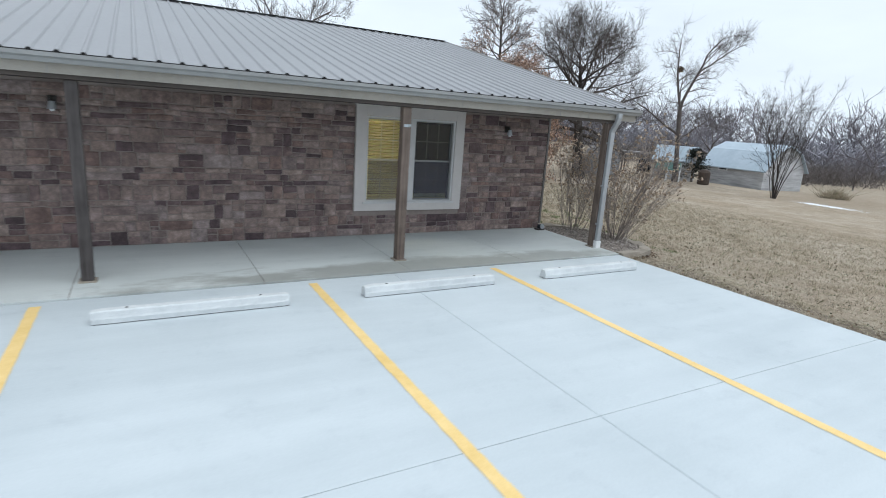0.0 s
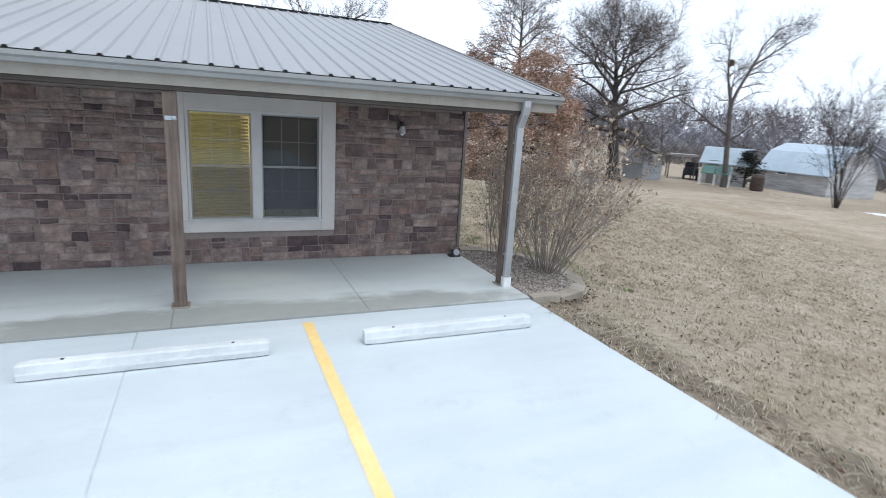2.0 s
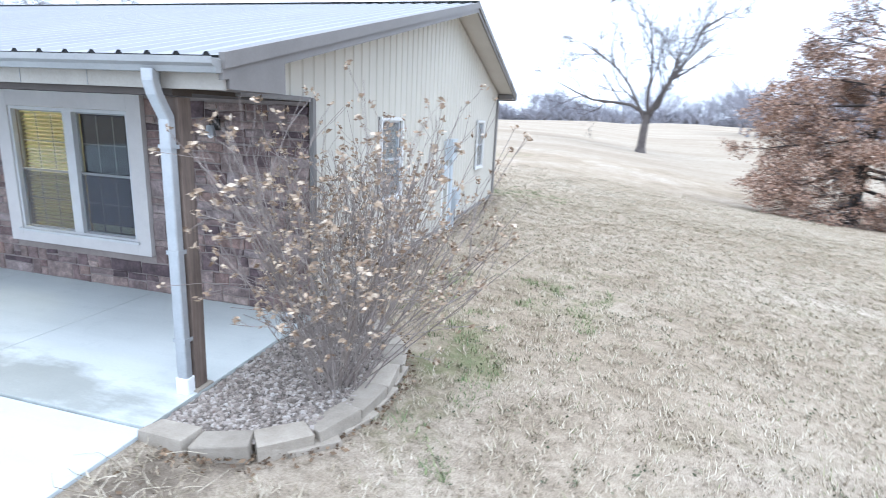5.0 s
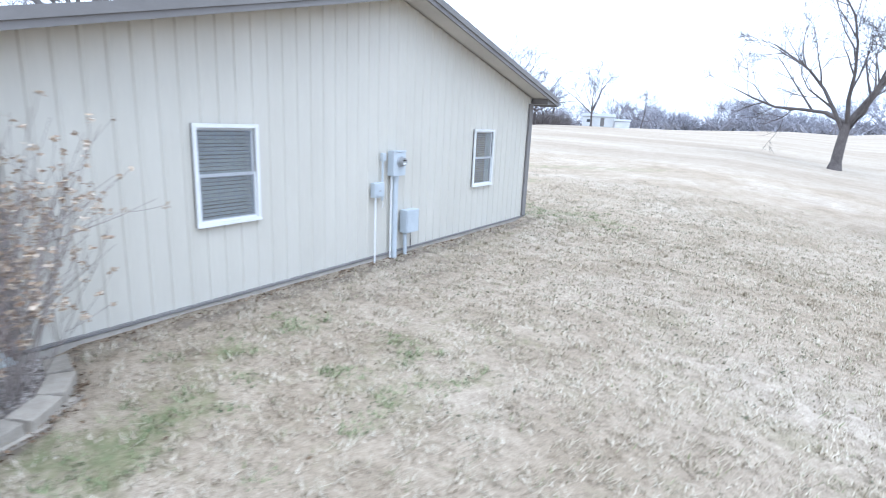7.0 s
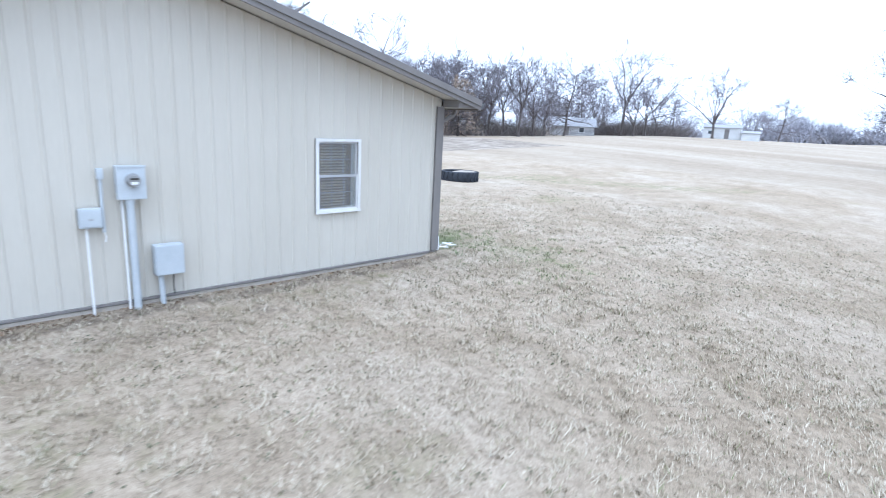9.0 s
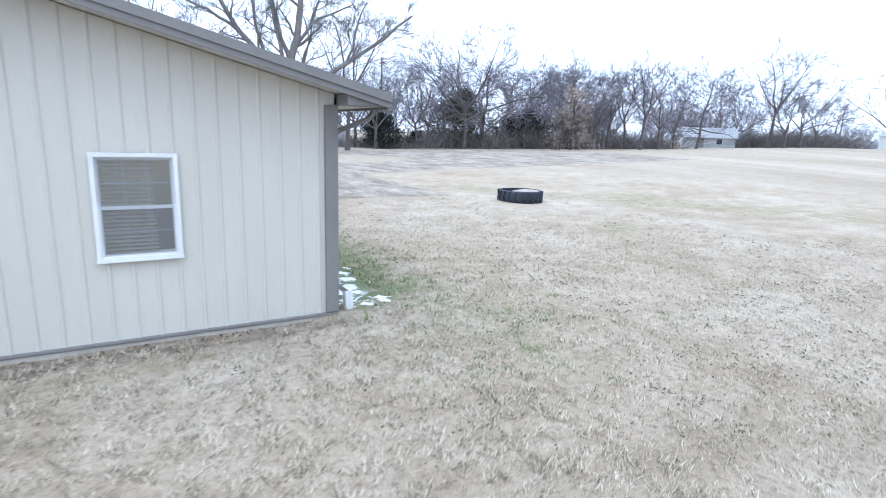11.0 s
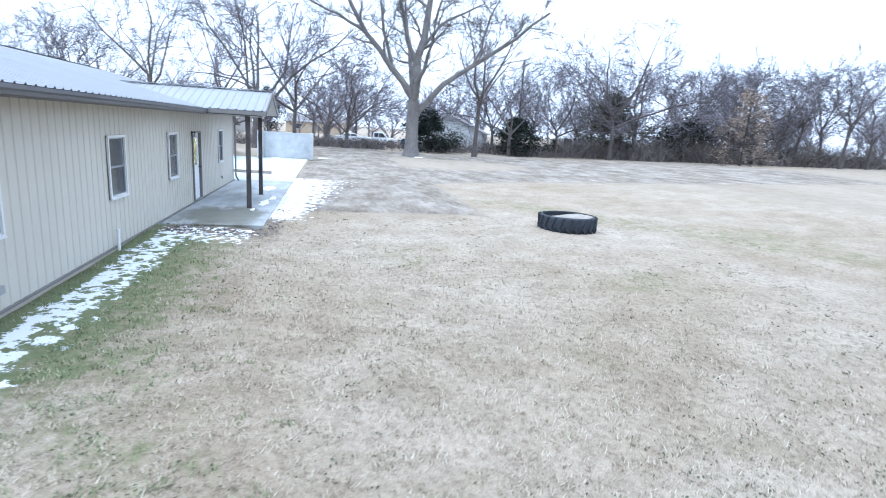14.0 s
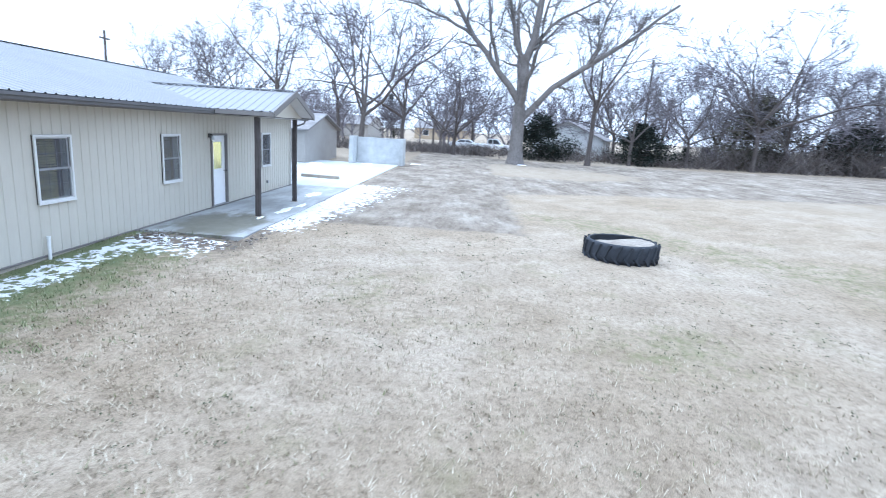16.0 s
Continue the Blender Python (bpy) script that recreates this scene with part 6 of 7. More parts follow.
bare_tree(on_lawn(31.2, 12.9), "bushy many-stemmed leafless tree on the lawn", grow(52, 7.8, 0.075, limbs=14, kids=(7, 4), spread=0.12, thin=0.006, lift=0.11, style="stems", length_fall=0.30, angle=(0.3, 0.7)), M_BARK_DARK, M_BARK_DARK, fine=(2, 4, 2, 0.5, 0.010))
# mid-grey bark in place of dark: distance haze goes into the colour
bare_tree(on_lawn(8.0, 66.0), "large leafless pecan with spreading limbs in the field", grow(67, 20.5, 0.52, fork=0.22, limbs=6, kids=(7, 5, 4), spread=1.2, thin=0.014, wiggle=0.17, lift=0.03, lean=(0.06, 0.0), reach=0.70), M_BARK, M_BARK, fine=(3, 3, 2, 0.8, 0.03))
PECAN = [(None, 0.0, 90, 90, 90, 5.3, 0.62), (0, 1.0, -92, 46, 63, 14.0, 0.34), (1, 0.24, -75, 84, 78, 8.5, 0.19), (1, 0.5, -98, 34, 6, 7.5, 0.16), (0, 1.0, 75, 86, 80, 14.5, 0.44), (4, 0.2, -80, 66, 88, 9.5, 0.24), (4, 0.3, 84, 56, 14, 7.5, 0.20),
         (0, 0.72, 88, 45, 27, 16.0, 0.34), (0, 0.96, 185, 58, 66, 11.5, 0.28), (0, 0.9, 10, 55, 60, 10.5, 0.26), (7, 0.45, 80, 70, 62, 7.0, 0.14)]
bare_tree(on_lawn(-46.2, 21.8), "huge grey leafless pecan tree with wide limbs", grow(74, 20.0, 0.62, limbs=7, kids=(0, 5, 4), thin=0.013, wiggle=0.19, lift=0.04, style="steered", steer=PECAN, length_fall=0.40, angle=(0.5, 1.1)), M_BARK_PALE, M_BARK_PALE, fine=(3, 3, 2, 0.8, 0.024))

VARIANTS = []
for k, (h, r, fk, lb, sp, rc, st) in enumerate([(15, 0.24, 0.28, 6, 0.95, 0.70, "fork"), (13, 0.24, 0.2, 18, 1.6, 0.46, "round"), (17, 0.25, 0.36, 5, 0.75, 0.62, "fork"), (12, 0.22, 0.18, 7, 1.05, 0.76, "fork"), (14, 0.24, 0.25, 6, 1.2, 0.68, "fork")]):
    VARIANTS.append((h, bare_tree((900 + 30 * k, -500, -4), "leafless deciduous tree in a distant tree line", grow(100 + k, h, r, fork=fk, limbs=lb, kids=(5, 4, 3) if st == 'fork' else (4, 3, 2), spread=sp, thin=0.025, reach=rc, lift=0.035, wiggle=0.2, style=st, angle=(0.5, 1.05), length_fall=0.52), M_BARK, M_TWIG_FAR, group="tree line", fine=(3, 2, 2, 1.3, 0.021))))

trng = random.Random(77)
ROWS_NEAR = [(-62.1, -19.8, 12.5, 2), (-68.1, -19.2, 13.5, 0), (-66, -14.4, 14.5, 2), (-63.5, -10, 13, 4), (-59, -4.7, 17.5, 2), (-77.8, -8.4, 12, 0), (-47.8, 7.6, 17, 4), (-57.2, 3.2, 14, 2), (-53.3, 10.8, 15.5, 0), (-54.7, 16, 11.5, 3), (-71.6, 13.7, 10, 4), (-76.7, 18, 12, 2), (-88.5, 11.6, 13, 0), (-51.3, 29.3, 16.5, 2), (-62.4, 34.5, 12.5, 4), (-56.1, 34.7, 11, 0), (-80.2, 32.7, 13, 2), (-67.5, 41.5, 12, 2), (-59.8, 42.1, 11.5, 0), (-69.8, 49.3, 12.5, 4), (-56.2, 47.6, 17, 0), (-57.5, 51.6, 14.5, 3), (-65.3, 49.5, 13, 4)]
ROWS_W = [(-57.8, 55, 11, 1), (-60.4, 60.1, 12, 4), (-61.2, 64.1, 12.5, 1), (-54.8, 62.6, 11.5, 0), (-54.8, 65.8, 12.5, 1), (-55.9, 70.6, 12, 4), (-53.4, 62.2, 11.5, 4), (-56.2, 68, 12, 1), (-51.8, 66.9, 12, 0), (-51.8, 69.7, 13, 2), (-51.3, 72.9, 12.5, 2), (-47, 71.4, 13.5, 2), (-47.7, 76, 12.5, 0), (-51, 83.7, 11.5, 4), (-48.3, 85.7, 12.8, 1), (-53.7, 99, 12, 1), (-54.5, 105.6, 12, 4), (-46, 101.5, 17.5, 2), (-42.6, 99.9, 11, 3), (-43.1, 105.3, 12.5, 0), (-45.2, 114.3, 9.5, 4), (-49.5, 128.9, 9, 1)]
ROWS_E = [(69, 24, 7.5, 3), (62, 52, 13, 1), (70, 45, 15, 0), (78, 62, 14, 2), (55, 58, 13, 4), (88, 46, 16, 1), (92, 32, 14, 0), (102, 50, 16, 3), (80, 18, 10, 3), (96, 14, 13, 1), (33, 70, 13, 0), (20, 82, 13, 1), (60, 42, 11, 4), (76, 30, 12, 2), (70, 66, 16, 2), (26, 76, 14, 2), (41, 66, 13, 3)]
ROWS_N = [(-37.2, 123.5, 14.5, 4), (-41.9, 187, 12, 1), (-52.6, 199.6, 10, 4)]
FAR_ROWS = ROWS_NEAR + ROWS_W + [(x * 0.86, y * 0.86, h * 0.62, k) for x, y, h, k in ROWS_E[::2] + [(74.0, 40.0, 16.0, 0), (80.0, 13.0, 15.0, 3)]] + ROWS_N
for x, y, h, k in FAR_ROWS:
    base_h, src = VARIANTS[k]
    s = h / base_h
    m = pose(x, y, lawn_z(x, y) - 0.05, 0, 0, trng.uniform(0, 360))
    c = copy_thing(src, m)
    c.scale = (s * trng.uniform(0.9, 1.15), s * trng.uniform(0.9, 1.15), s)
for _, src in VARIANTS:
    for o in (*src.children_recursive, src):
        bpy.data.objects.remove(o)

# far woods: many light trees in one sheet of stuff
light_kinds = [grow(200 + k, 12, 0.20, fork=0.12 + 0.05 * k, limbs=7, kids=(3,), spread=0.8, thin=0.03, reach=0.66, angle=(0.35, 0.75)) for k in range(5)]
for k, kind in enumerate(light_kinds):
    va, qa = sweep_all(kind, lambda l: 4 if l == 0 else 3)
    vb, qb = twigs(kind, 1, 5, 3, 1.9, 0.075, np.random.default_rng(k))
    light_kinds[k] = (np.concatenate([va, vb]), np.concatenate([qa, qb + len(va)]))


def woods(name, label, spots, seed, material):
    rng = np.random.default_rng(seed)
    V, Q, k = [], [], 0
    for x, y, h in spots:
        v, q = light_kinds[rng.integers(5)]
        a, s = rng.uniform(0, 6.28), h / 12
        w = rng.uniform(0.9, 1.4)
        V.append(np.stack([(v[:, 0] * math.cos(a) - v[:, 1] * math.sin(a)) * s * w + x, (v[:, 0] * math.sin(a) + v[:, 1] * math.cos(a)) * s * w + y, v[:, 2] * s + lawn_z(x, y) - 0.1], 1))
        Q.append(q + k)
        k += len(v)
    return tagged(quads_mesh(name, np.concatenate(V), np.concatenate(Q), material), label, "woods", kind="stuff")


wr = random.Random(9)
spots = []
for k in range(105):
    # behind the western tree line
    f = k / 104
    x = float(np.interp(f, (0, 0.3, 0.7, 1), (-84, -74, -62, -58)))
    spots.append((x - 22 * wr.random(), -24 + 150 * f + wr.uniform(-3, 3), wr.uniform(6.5, 10.5)))
for k in range(56):
    f = k / 55
    spots.append((92 + 45 * wr.random() - 12 * f * f, -40 + 215 * f ** 0.62, wr.uniform(8, 13.5)))
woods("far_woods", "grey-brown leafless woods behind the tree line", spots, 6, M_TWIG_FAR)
spots = []
for k in range(130):
    x = wr.uniform(-100, 120)
    spots.append((x, wr.uniform(225, 300), (wr.uniform(7, 10) + 5 * math.sin(x * 0.07) ** 2) * (1.25 if x > 22 else 1.0)))
for k in range(46):
    # a nearer wood that closes the field in the north-east
    f = k / 45
    spots.append((34 + 52 * f + wr.uniform(-4, 4), 128 - 26 * f + wr.uniform(-8, 14), wr.uniform(8, 14.5)))
woods("far_woods", "grey woods on the horizon, haze put into their colour", spots, 16, M_TWIG_HAZE)


def brush(name, label, spots, seed, material, stick=0.012, sticks=95):
    """Low thickets of upright sticks, each with side twigs."""
    rng = np.random.default_rng(seed)
    V = []
    for x, y, h, w in spots:
        z = lawn_z(x, y) - 0.05
        foot = np.stack([rng.normal(x, w, sticks), rng.normal(y, w, sticks), np.full(sticks, z)], 1)
        rise = np.stack([rng.normal(0, 0.75, sticks), rng.normal(0, 0.75, sticks), np.ones(sticks)], 1) * (h * rng.uniform(0.3, 1.1, sticks))[:, None]
        mid = foot + rise * rng.uniform(0.2, 0.7, (sticks, 1))
        side = np.stack([rng.normal(0, 0.5, sticks), rng.normal(0, 0.5, sticks), np.full(sticks, 0.55)], 1) * h * 0.42
        for p, d, t in ((foot, rise, stick * 1.6), (mid, side, stick), (mid, -side * (0.8, 0.8, -0.8), stick)):
            s = np.cross(d, rng.normal(0, 1, d.shape))
            s *= t / (np.linalg.norm(s, axis=1, keepdims=True) + 1e-9)
            V.append(np.stack([p - s, p + s, p + d + s * 0.3, p + d - s * 0.3], 1).reshape(-1, 3))
    v = np.concatenate(V)
    return tagged(quads_mesh(name, v, np.arange(len(v)).reshape(-1, 4), material), label, "brush", kind="stuff")


spots = []
for k in range(170):
    f = k / 169
    y = 2 + 132 * f
    x = float(np.interp(y, (4, 32, 50, 65, 75, 95, 115, 134), (-55, -60, -58, -54, -49, -50, -47, -48)))
    if 84 < y < 101:
        continue
    spots.append((x - wr.uniform(-1, 8), y + wr.uniform(-2, 2), wr.uniform(1.6, 4.8) * (1.0 if y > 45 else 0.5 if y > 25 else 0.33), wr.uniform(0.9, 2.2)))
brush("brush", "tangled brown brush along the fence line", spots, 12, M_BRUSH, 0.018)
spots = []
for k in range(70):
    spots.append((wr.uniform(56, 82), wr.uniform(24, 64), wr.uniform(1.0, 3.5), wr.uniform(0.8, 2.0)))
brush("brush", "brown brush round the sheds", spots, 13, M_BRUSH, 0.016)
brush("grass_clump", "tall tan clump of dry ornamental grass", [(44.8, 15.6, 1.2, 0.35), (44.6, 15.9, 1.1, 0.3), (45.2, 15.2, 1.0, 0.3)], 15, M_BLADE, 0.016)
spots = []
for k in range(90):
    spots.append((wr.uniform(-120, 130), wr.uniform(225, 262), wr.uniform(3, 7), wr.uniform(2, 5)))
for k in range(70):
    spots.append((wr.uniform(84, 112), wr.uniform(25, 150), wr.uniform(3, 7), wr.uniform(2, 5)))
brush("brush", "grey brush at the field's far edge, haze put into its colour", spots, 14, M_TWIG_HAZE, 0.14)


def cedar(at, h, w, label, seed, material, ragged=0.25, n=9500, name="cedar_tree", category="cedar"):
    rng = np.random.default_rng(seed)
    t = thing(name, at, label, category, "evergreens")
    lines = []
    pts = np.array([(0, 0, -0.1), (0.05, 0.02, h * 0.4), (0.0, 0.0, h * 0.92)])
    lines.append((pts, np.array([0.16, 0.1, 0.02]), 0))
    tips = []
    for k in range(70):
        f = rng.uniform(0.03, 0.97)
        a = rng.uniform(0, 6.28)
        L = w / 2 * (min(1.0, (1.0 - f) * 1.7) ** 0.8) * rng.uniform(1 - ragged * 2, 1 + ragged)
        p = np.array([0, 0, f * h * 0.93])
        e = p + np.array([math.cos(a) * L, math.sin(a) * L, L * rng.uniform(-0.1, 0.5)])
        lines.append((np.array([p, (p + e) / 2 + (0, 0, 0.05), e]), np.array([0.035, 0.02, 0.008]), 1))
        tips += [p + (e - p) * g for g in rng.uniform(0.3, 1.05, 5)]
    v, q = sweep_all(lines, lambda l: 6 if l == 0 else 3)
    quads_mesh("trunk", v, q, M_BARK_DARK, t)
    tips = np.array(tips)
    c = tips[rng.integers(len(tips), size=n)] + rng.normal(0, 0.055 * w, (n, 3)) * (1, 1, 0.8)
    c = c[c[:, 2] > 0.05]
    v, q = cards(c, 0.012 * w + 0.035, rng)
    quads_mesh("crown", v, q, material, t, "dense dark needles")


def at_lawn(x, y):
    return (x, y, lawn_z(x, y))


cedar(at_lawn(-56.5, 25.2), 4.8, 6.4, "round dark green cedar at the lawn's edge", 1, M_CEDAR)
cedar(at_lawn(-58.2, 36.2), 4.6, 6.2, "round dark green cedar at the lawn's edge", 2, M_CEDAR)
cedar(at_lawn(-60.0, 49.6), 8.6, 8.4, "tall ragged vine-grown cedar", 3, M_CEDAR_G, 0.35, 11000)
cedar(at_lawn(-59.2, 59.4), 5.5, 8.6, "wide dark green cedar at the lawn's edge", 4, M_CEDAR)
cedar(at_lawn(-62.0, 71.2), 5.8, 5.9, "brownish green cedar among bare trees", 5, M_CEDAR_G)
cedar(at_lawn(-61.0, 42.4), 2.3, 2.3, "small dark green cedar in the brush", 6, M_CEDAR, n=2200)
cedar(at_lawn(-92.0, 4.0), 9.0, 5.0, "tall dark cedar far behind the enclosure", 7, M_CEDAR, n=3000)
cedar(at_lawn(38.0, 24.6), 3.4, 3.2, "dark evergreen beside the barn", 8, M_CEDAR, n=2600)


# ---------------------------------------------------------------- shrubs with dried heads beside the porch
def shrub(at, h, spread, stems, seed, label, heads=7):
    rng = np.random.default_rng(seed)
    t = thing("shrub", at, label, "shrub", "porch shrubs")
    lines, tips = [], []

    def cane(p, d, L, r, lvl):
        n = 6 if lvl == 0 else 4
        pts, dd = [p], d / np.linalg.norm(d)
        for _ in range(n - 1):
            dd = dd + rng.normal(0, 0.085, 3) + np.array([0, 0, 0.0 if lvl == 0 else 0.04])
            dd /= np.linalg.norm(dd)
            pts.append(pts[-1] + dd * L / (n - 1))
        if min(p[0] for p in pts) + at[0] < 0.06 and pts[-1][2] < 2.35:
            # the canes on the house side are cut back to the slab's edge
            return
        if lvl and math.hypot(pts[-1][0], pts[-1][1]) > 1.4:
            return
        lines.append((np.array(pts), np.linspace(r, max(0.0022, r * 0.35), n), lvl))
        if lvl == 2 or (lvl == 1 and rng.uniform() < 0.3):
            tips.append(pts[-1])
        if lvl < 2:
            for _ in range(6 if lvl == 0 else 2):
                f = rng.uniform(0.18, 0.95) * (n - 1)
                i = min(int(f), n - 2)
                q = pts[i] + (pts[i + 1] - pts[i]) * (f - i)
                e = dd + rng.normal(0, 0.36, 3)
                cane(q, e, L * rng.uniform(0.22, 0.45), r * 0.55, lvl + 1)

    for k in range(stems):
        a = k * 2.4 + rng.uniform(-0.3, 0.3)
        s = spread * math.sqrt((k + 0.5) / stems) * rng.uniform(0.75, 1.05)
        off = np.array([math.cos(a), math.sin(a), 0]) * rng.uniform(0.01, 0.24)
        cane(np.array([0, 0, -0.02]) + off, np.array([math.cos(a) * s, math.sin(a) * s, 1.0]), h * rng.uniform(0.72, 1.02) * math.sqrt(1 + 0.35 * s * s), rng.uniform(0.0042, 0.0092), 0)
    v, q = sweep_all(lines, lambda l: 5 if l == 0 else 3)
    quads_mesh("cane_clump", v, q, M_CANE, t, "thin grey-brown canes", smooth=True)
    c = np.repeat(np.array(tips), heads, 0) + rng.normal(0, 0.013, (len(tips) * heads, 3))
    v, q = cards(c, 0.020, rng, 0.5)
    quads_mesh("seed_crown", v, q, M_HEAD, t, "clusters of dried tan flower heads")


shrub((0.92, -1.25, -0.03), 1.94, 0.92, 72, 3, "leafless shrub with dried tan flower heads in the gravel bed")
shrub((0.66, -0.30, -0.03), 1.9, 0.55, 32, 6, "leafless shrub with dried flower heads by the wall corner")



# ---------------------------------------------------------------- the old tyre on the lawn
def tyre(x, y):
    z0 = lawn_z(x, y) - 0.02
    t = thing("tractor_tyre", (x, y, z0), "old black tractor tyre lying flat on the lawn", "tyre")
    prof = [(0.66, 0.05), (0.66, 0.02), (0.70, 0.0), (0.76, 0.0), (0.83, 0.04), (0.855, 0.11), (0.86, 0.24), (0.855, 0.37), (0.835, 0.43), (0.805, 0.462), (0.775, 0.47), (0.755, 0.455), (0.765, 0.43), (0.80, 0.37), (0.815, 0.24), (0.80, 0.12)]
    n, m = 56, len(prof)
    verts = [(r * math.cos(2 * math.pi * i / n), r * math.sin(2 * math.pi * i / n), z) for i in range(n) for r, z in prof]
    faces = [(i * m + j, ((i + 1) % n) * m + j, ((i + 1) % n) * m + (j + 1) % m, i * m + (j + 1) % m) for i in range(n) for j in range(m)]
    raw("casing", verts, faces, M_RUBBER, t, smooth=True)
    for row in (0, 1):
        bm = bmesh.new()
        z_a, z_b = ((0.01, 0.17), (0.11, 0.455))[row]
        s = 1 if row else -1
        c = [(-0.035, z_a), (0.035, z_a), (0.03 + s * 0.15, z_b), (-0.035 + s * 0.15, z_b)]
        inner = [bm.verts.new((0.84, u, z)) for u, z in c]
        outer = [bm.verts.new((0.893, u * 0.9, z)) for u, z in c]
        bm.faces.new(outer)
        for i in range(4):
            bm.faces.new((inner[i], inner[(i + 1) % 4], outer[(i + 1) % 4], outer[i]))
        bmesh.ops.recalc_face_normals(bm, faces=bm.faces[:])
        me = bpy.data.meshes.new("tread_lug")
        bm.to_mesh(me)
        bm.free()
        me.materials.append(M_RUBBER)
        for k in range(22):
            o = new("tread_lug", me)
            o.parent = t
            o.matrix_basis = pose(0, 0, 0, 0, 0, (k + 0.5 * row) * 360 / 22)
    # soil heaped against the near side, sunken on the far side
    rings, sides = 12, 40
    top = lambda a, b: 0.372 + 0.075 * math.tanh(4.0 * (0.80 * a + 0.50 * b + 0.40)) + 0.025 * noise.noise((a * 4.0, b * 4.0, 2.0)) + 0.010 * noise.noise((a * 14.0, b * 14.0, 6.0))
    verts = [(0.0, 0.0, top(0.0, 0.0))]
    for i in range(1, rings + 1):
        for j in range(sides):
            a, b = 0.795 * i / rings * math.cos(2 * math.pi * j / sides), 0.795 * i / rings * math.sin(2 * math.pi * j / sides)
            verts.append((a, b, top(a, b)))
    faces = [(0, 1 + j, 1 + (j + 1) % sides) for j in range(sides)]
    for i in range(rings - 1):
        faces += [(1 + i * sides + j, 1 + (i + 1) * sides + j, 1 + (i + 1) * sides + (j + 1) % sides, 1 + i * sides + (j + 1) % sides) for j in range(sides)]
    raw("packed_soil", verts, faces, M_PALESOIL, t, "pale soil and dead grass filling the middle", smooth=True)


tyre(-10.43, 21.55)


# ---------------------------------------------------------------- far buildings and vehicles
def frame_ring(w, d, z0, z1, t=0.025):
    """One lapped course of boards round a small building, its lower edge proud of its upper one."""
    bm = bmesh.new()
    lo = [bm.verts.new((x, y, z0)) for x, y in ((-w / 2 - t, -d / 2 - t), (w / 2 + t, -d / 2 - t), (w / 2 + t, d / 2 + t), (-w / 2 - t, d / 2 + t))]
    hi = [bm.verts.new((x, y, z1)) for x, y in ((-w / 2 - 0.004, -d / 2 - 0.004), (w / 2 + 0.004, -d / 2 - 0.004), (w / 2 + 0.004, d / 2 + 0.004), (-w / 2 - 0.004, d / 2 + 0.004))]
    inn = [bm.verts.new((x, y, z0)) for x, y in ((-w / 2, -d / 2), (w / 2, -d / 2), (w / 2, d / 2), (-w / 2, d / 2))]
    for i in range(4):
        j = (i + 1) % 4
        bm.faces.new((lo[i], lo[j], hi[j], hi[i]))
        bm.faces.new((inn[i], inn[j], lo[j], lo[i]))
    return bm


def building(name, x, y, turn, w, d, h, rise, wall, roof_m, label, category, wins=(), overhang=0.3, door_at=None, gambrel=False):
    """A plain house or shed: walls, a pitched roof with its ridge along its width, windows and a door on its front (local -y)."""
    t = thing(name, (x, y, lawn_z(x, y) - 0.05), label, category, turn=turn)
    prof = [(-d / 2, 0.0), (-d / 2, h), (0, h + rise), (d / 2, h), (d / 2, 0.0)]
    if gambrel:
        prof = [(-d / 2, 0.0), (-d / 2, h), (-d * 0.30, h + rise * 0.66), (0, h + rise), (d * 0.30, h + rise * 0.66), (d / 2, h), (d / 2, 0.0)]
    part("wall", extrude_profile([(u, max(0, v - 0.02)) for u, v in prof], "x", -w / 2, w / 2), wall, t)
    line = prof[1:-1]
    o = overhang
    slope = (line[1][1] - line[0][1]) / (line[1][0] - line[0][0])
    line = [(line[0][0] - o, line[0][1] - o * slope)] + line[1:-1] + [(line[-1][0] + o, line[-1][1] - o * slope)]
    for a, b in zip(line, line[1:]):
        part("roof", extrude_profile([a, b, (b[0], b[1] + 0.09), (a[0], a[1] + 0.09)], "x", -w / 2 - o, w / 2 + o), roof_m, t)
    for u, z, ww, hh in wins:
        win = part("window", frame_bm(u - ww / 2 - 0.08, u + ww / 2 + 0.08, z - 0.08, z + hh + 0.08, 0.08, -d / 2 - 0.05, -d / 2 + 0.02, 0.0), M_WHITE, t)
        part("pane", box(u - ww / 2, u + ww / 2, -d / 2 - 0.02, -d / 2 + 0.02, z, z + hh), M_PANE, win)
    if door_at is not None:
        part("door", box(door_at - 0.45, door_at + 0.45, -d / 2 - 0.04, -d / 2 + 0.02, 0.1, 2.1, 0.01), M_TRIM, t)
    return t


building("barn", 45.2, 23.3, -91.0, 6.2, 6.2, 2.1, 2.1, M_BARN, M_BLUEROOF, "weathered white barn with a pale blue gambrel roof", "barn", [(-1.0, 1.62, 0.8, 0.22)], 0.3, None, True)
building("shed", 31.1, 29.4, -88, 2.4, 2.2, 1.55, 1.0, M_GREYBOARD, M_SHINGLE, "small grey garden shed with a shingle roof", "shed", (), 0.15, None, True)
building("shed", 38.1, 26.7, -60, 3.4, 2.6, 2.0, 1.15, M_BARN, M_BLUEROOF, "old white shed with a faded blue metal roof", "shed", (), 0.25, -0.8)
awn = thing("cold_frame", (34.6, 24.7, lawn_z(34.6, 24.7)), "two green slanted sheets on thin pale posts", "cold frame", turn=-56)
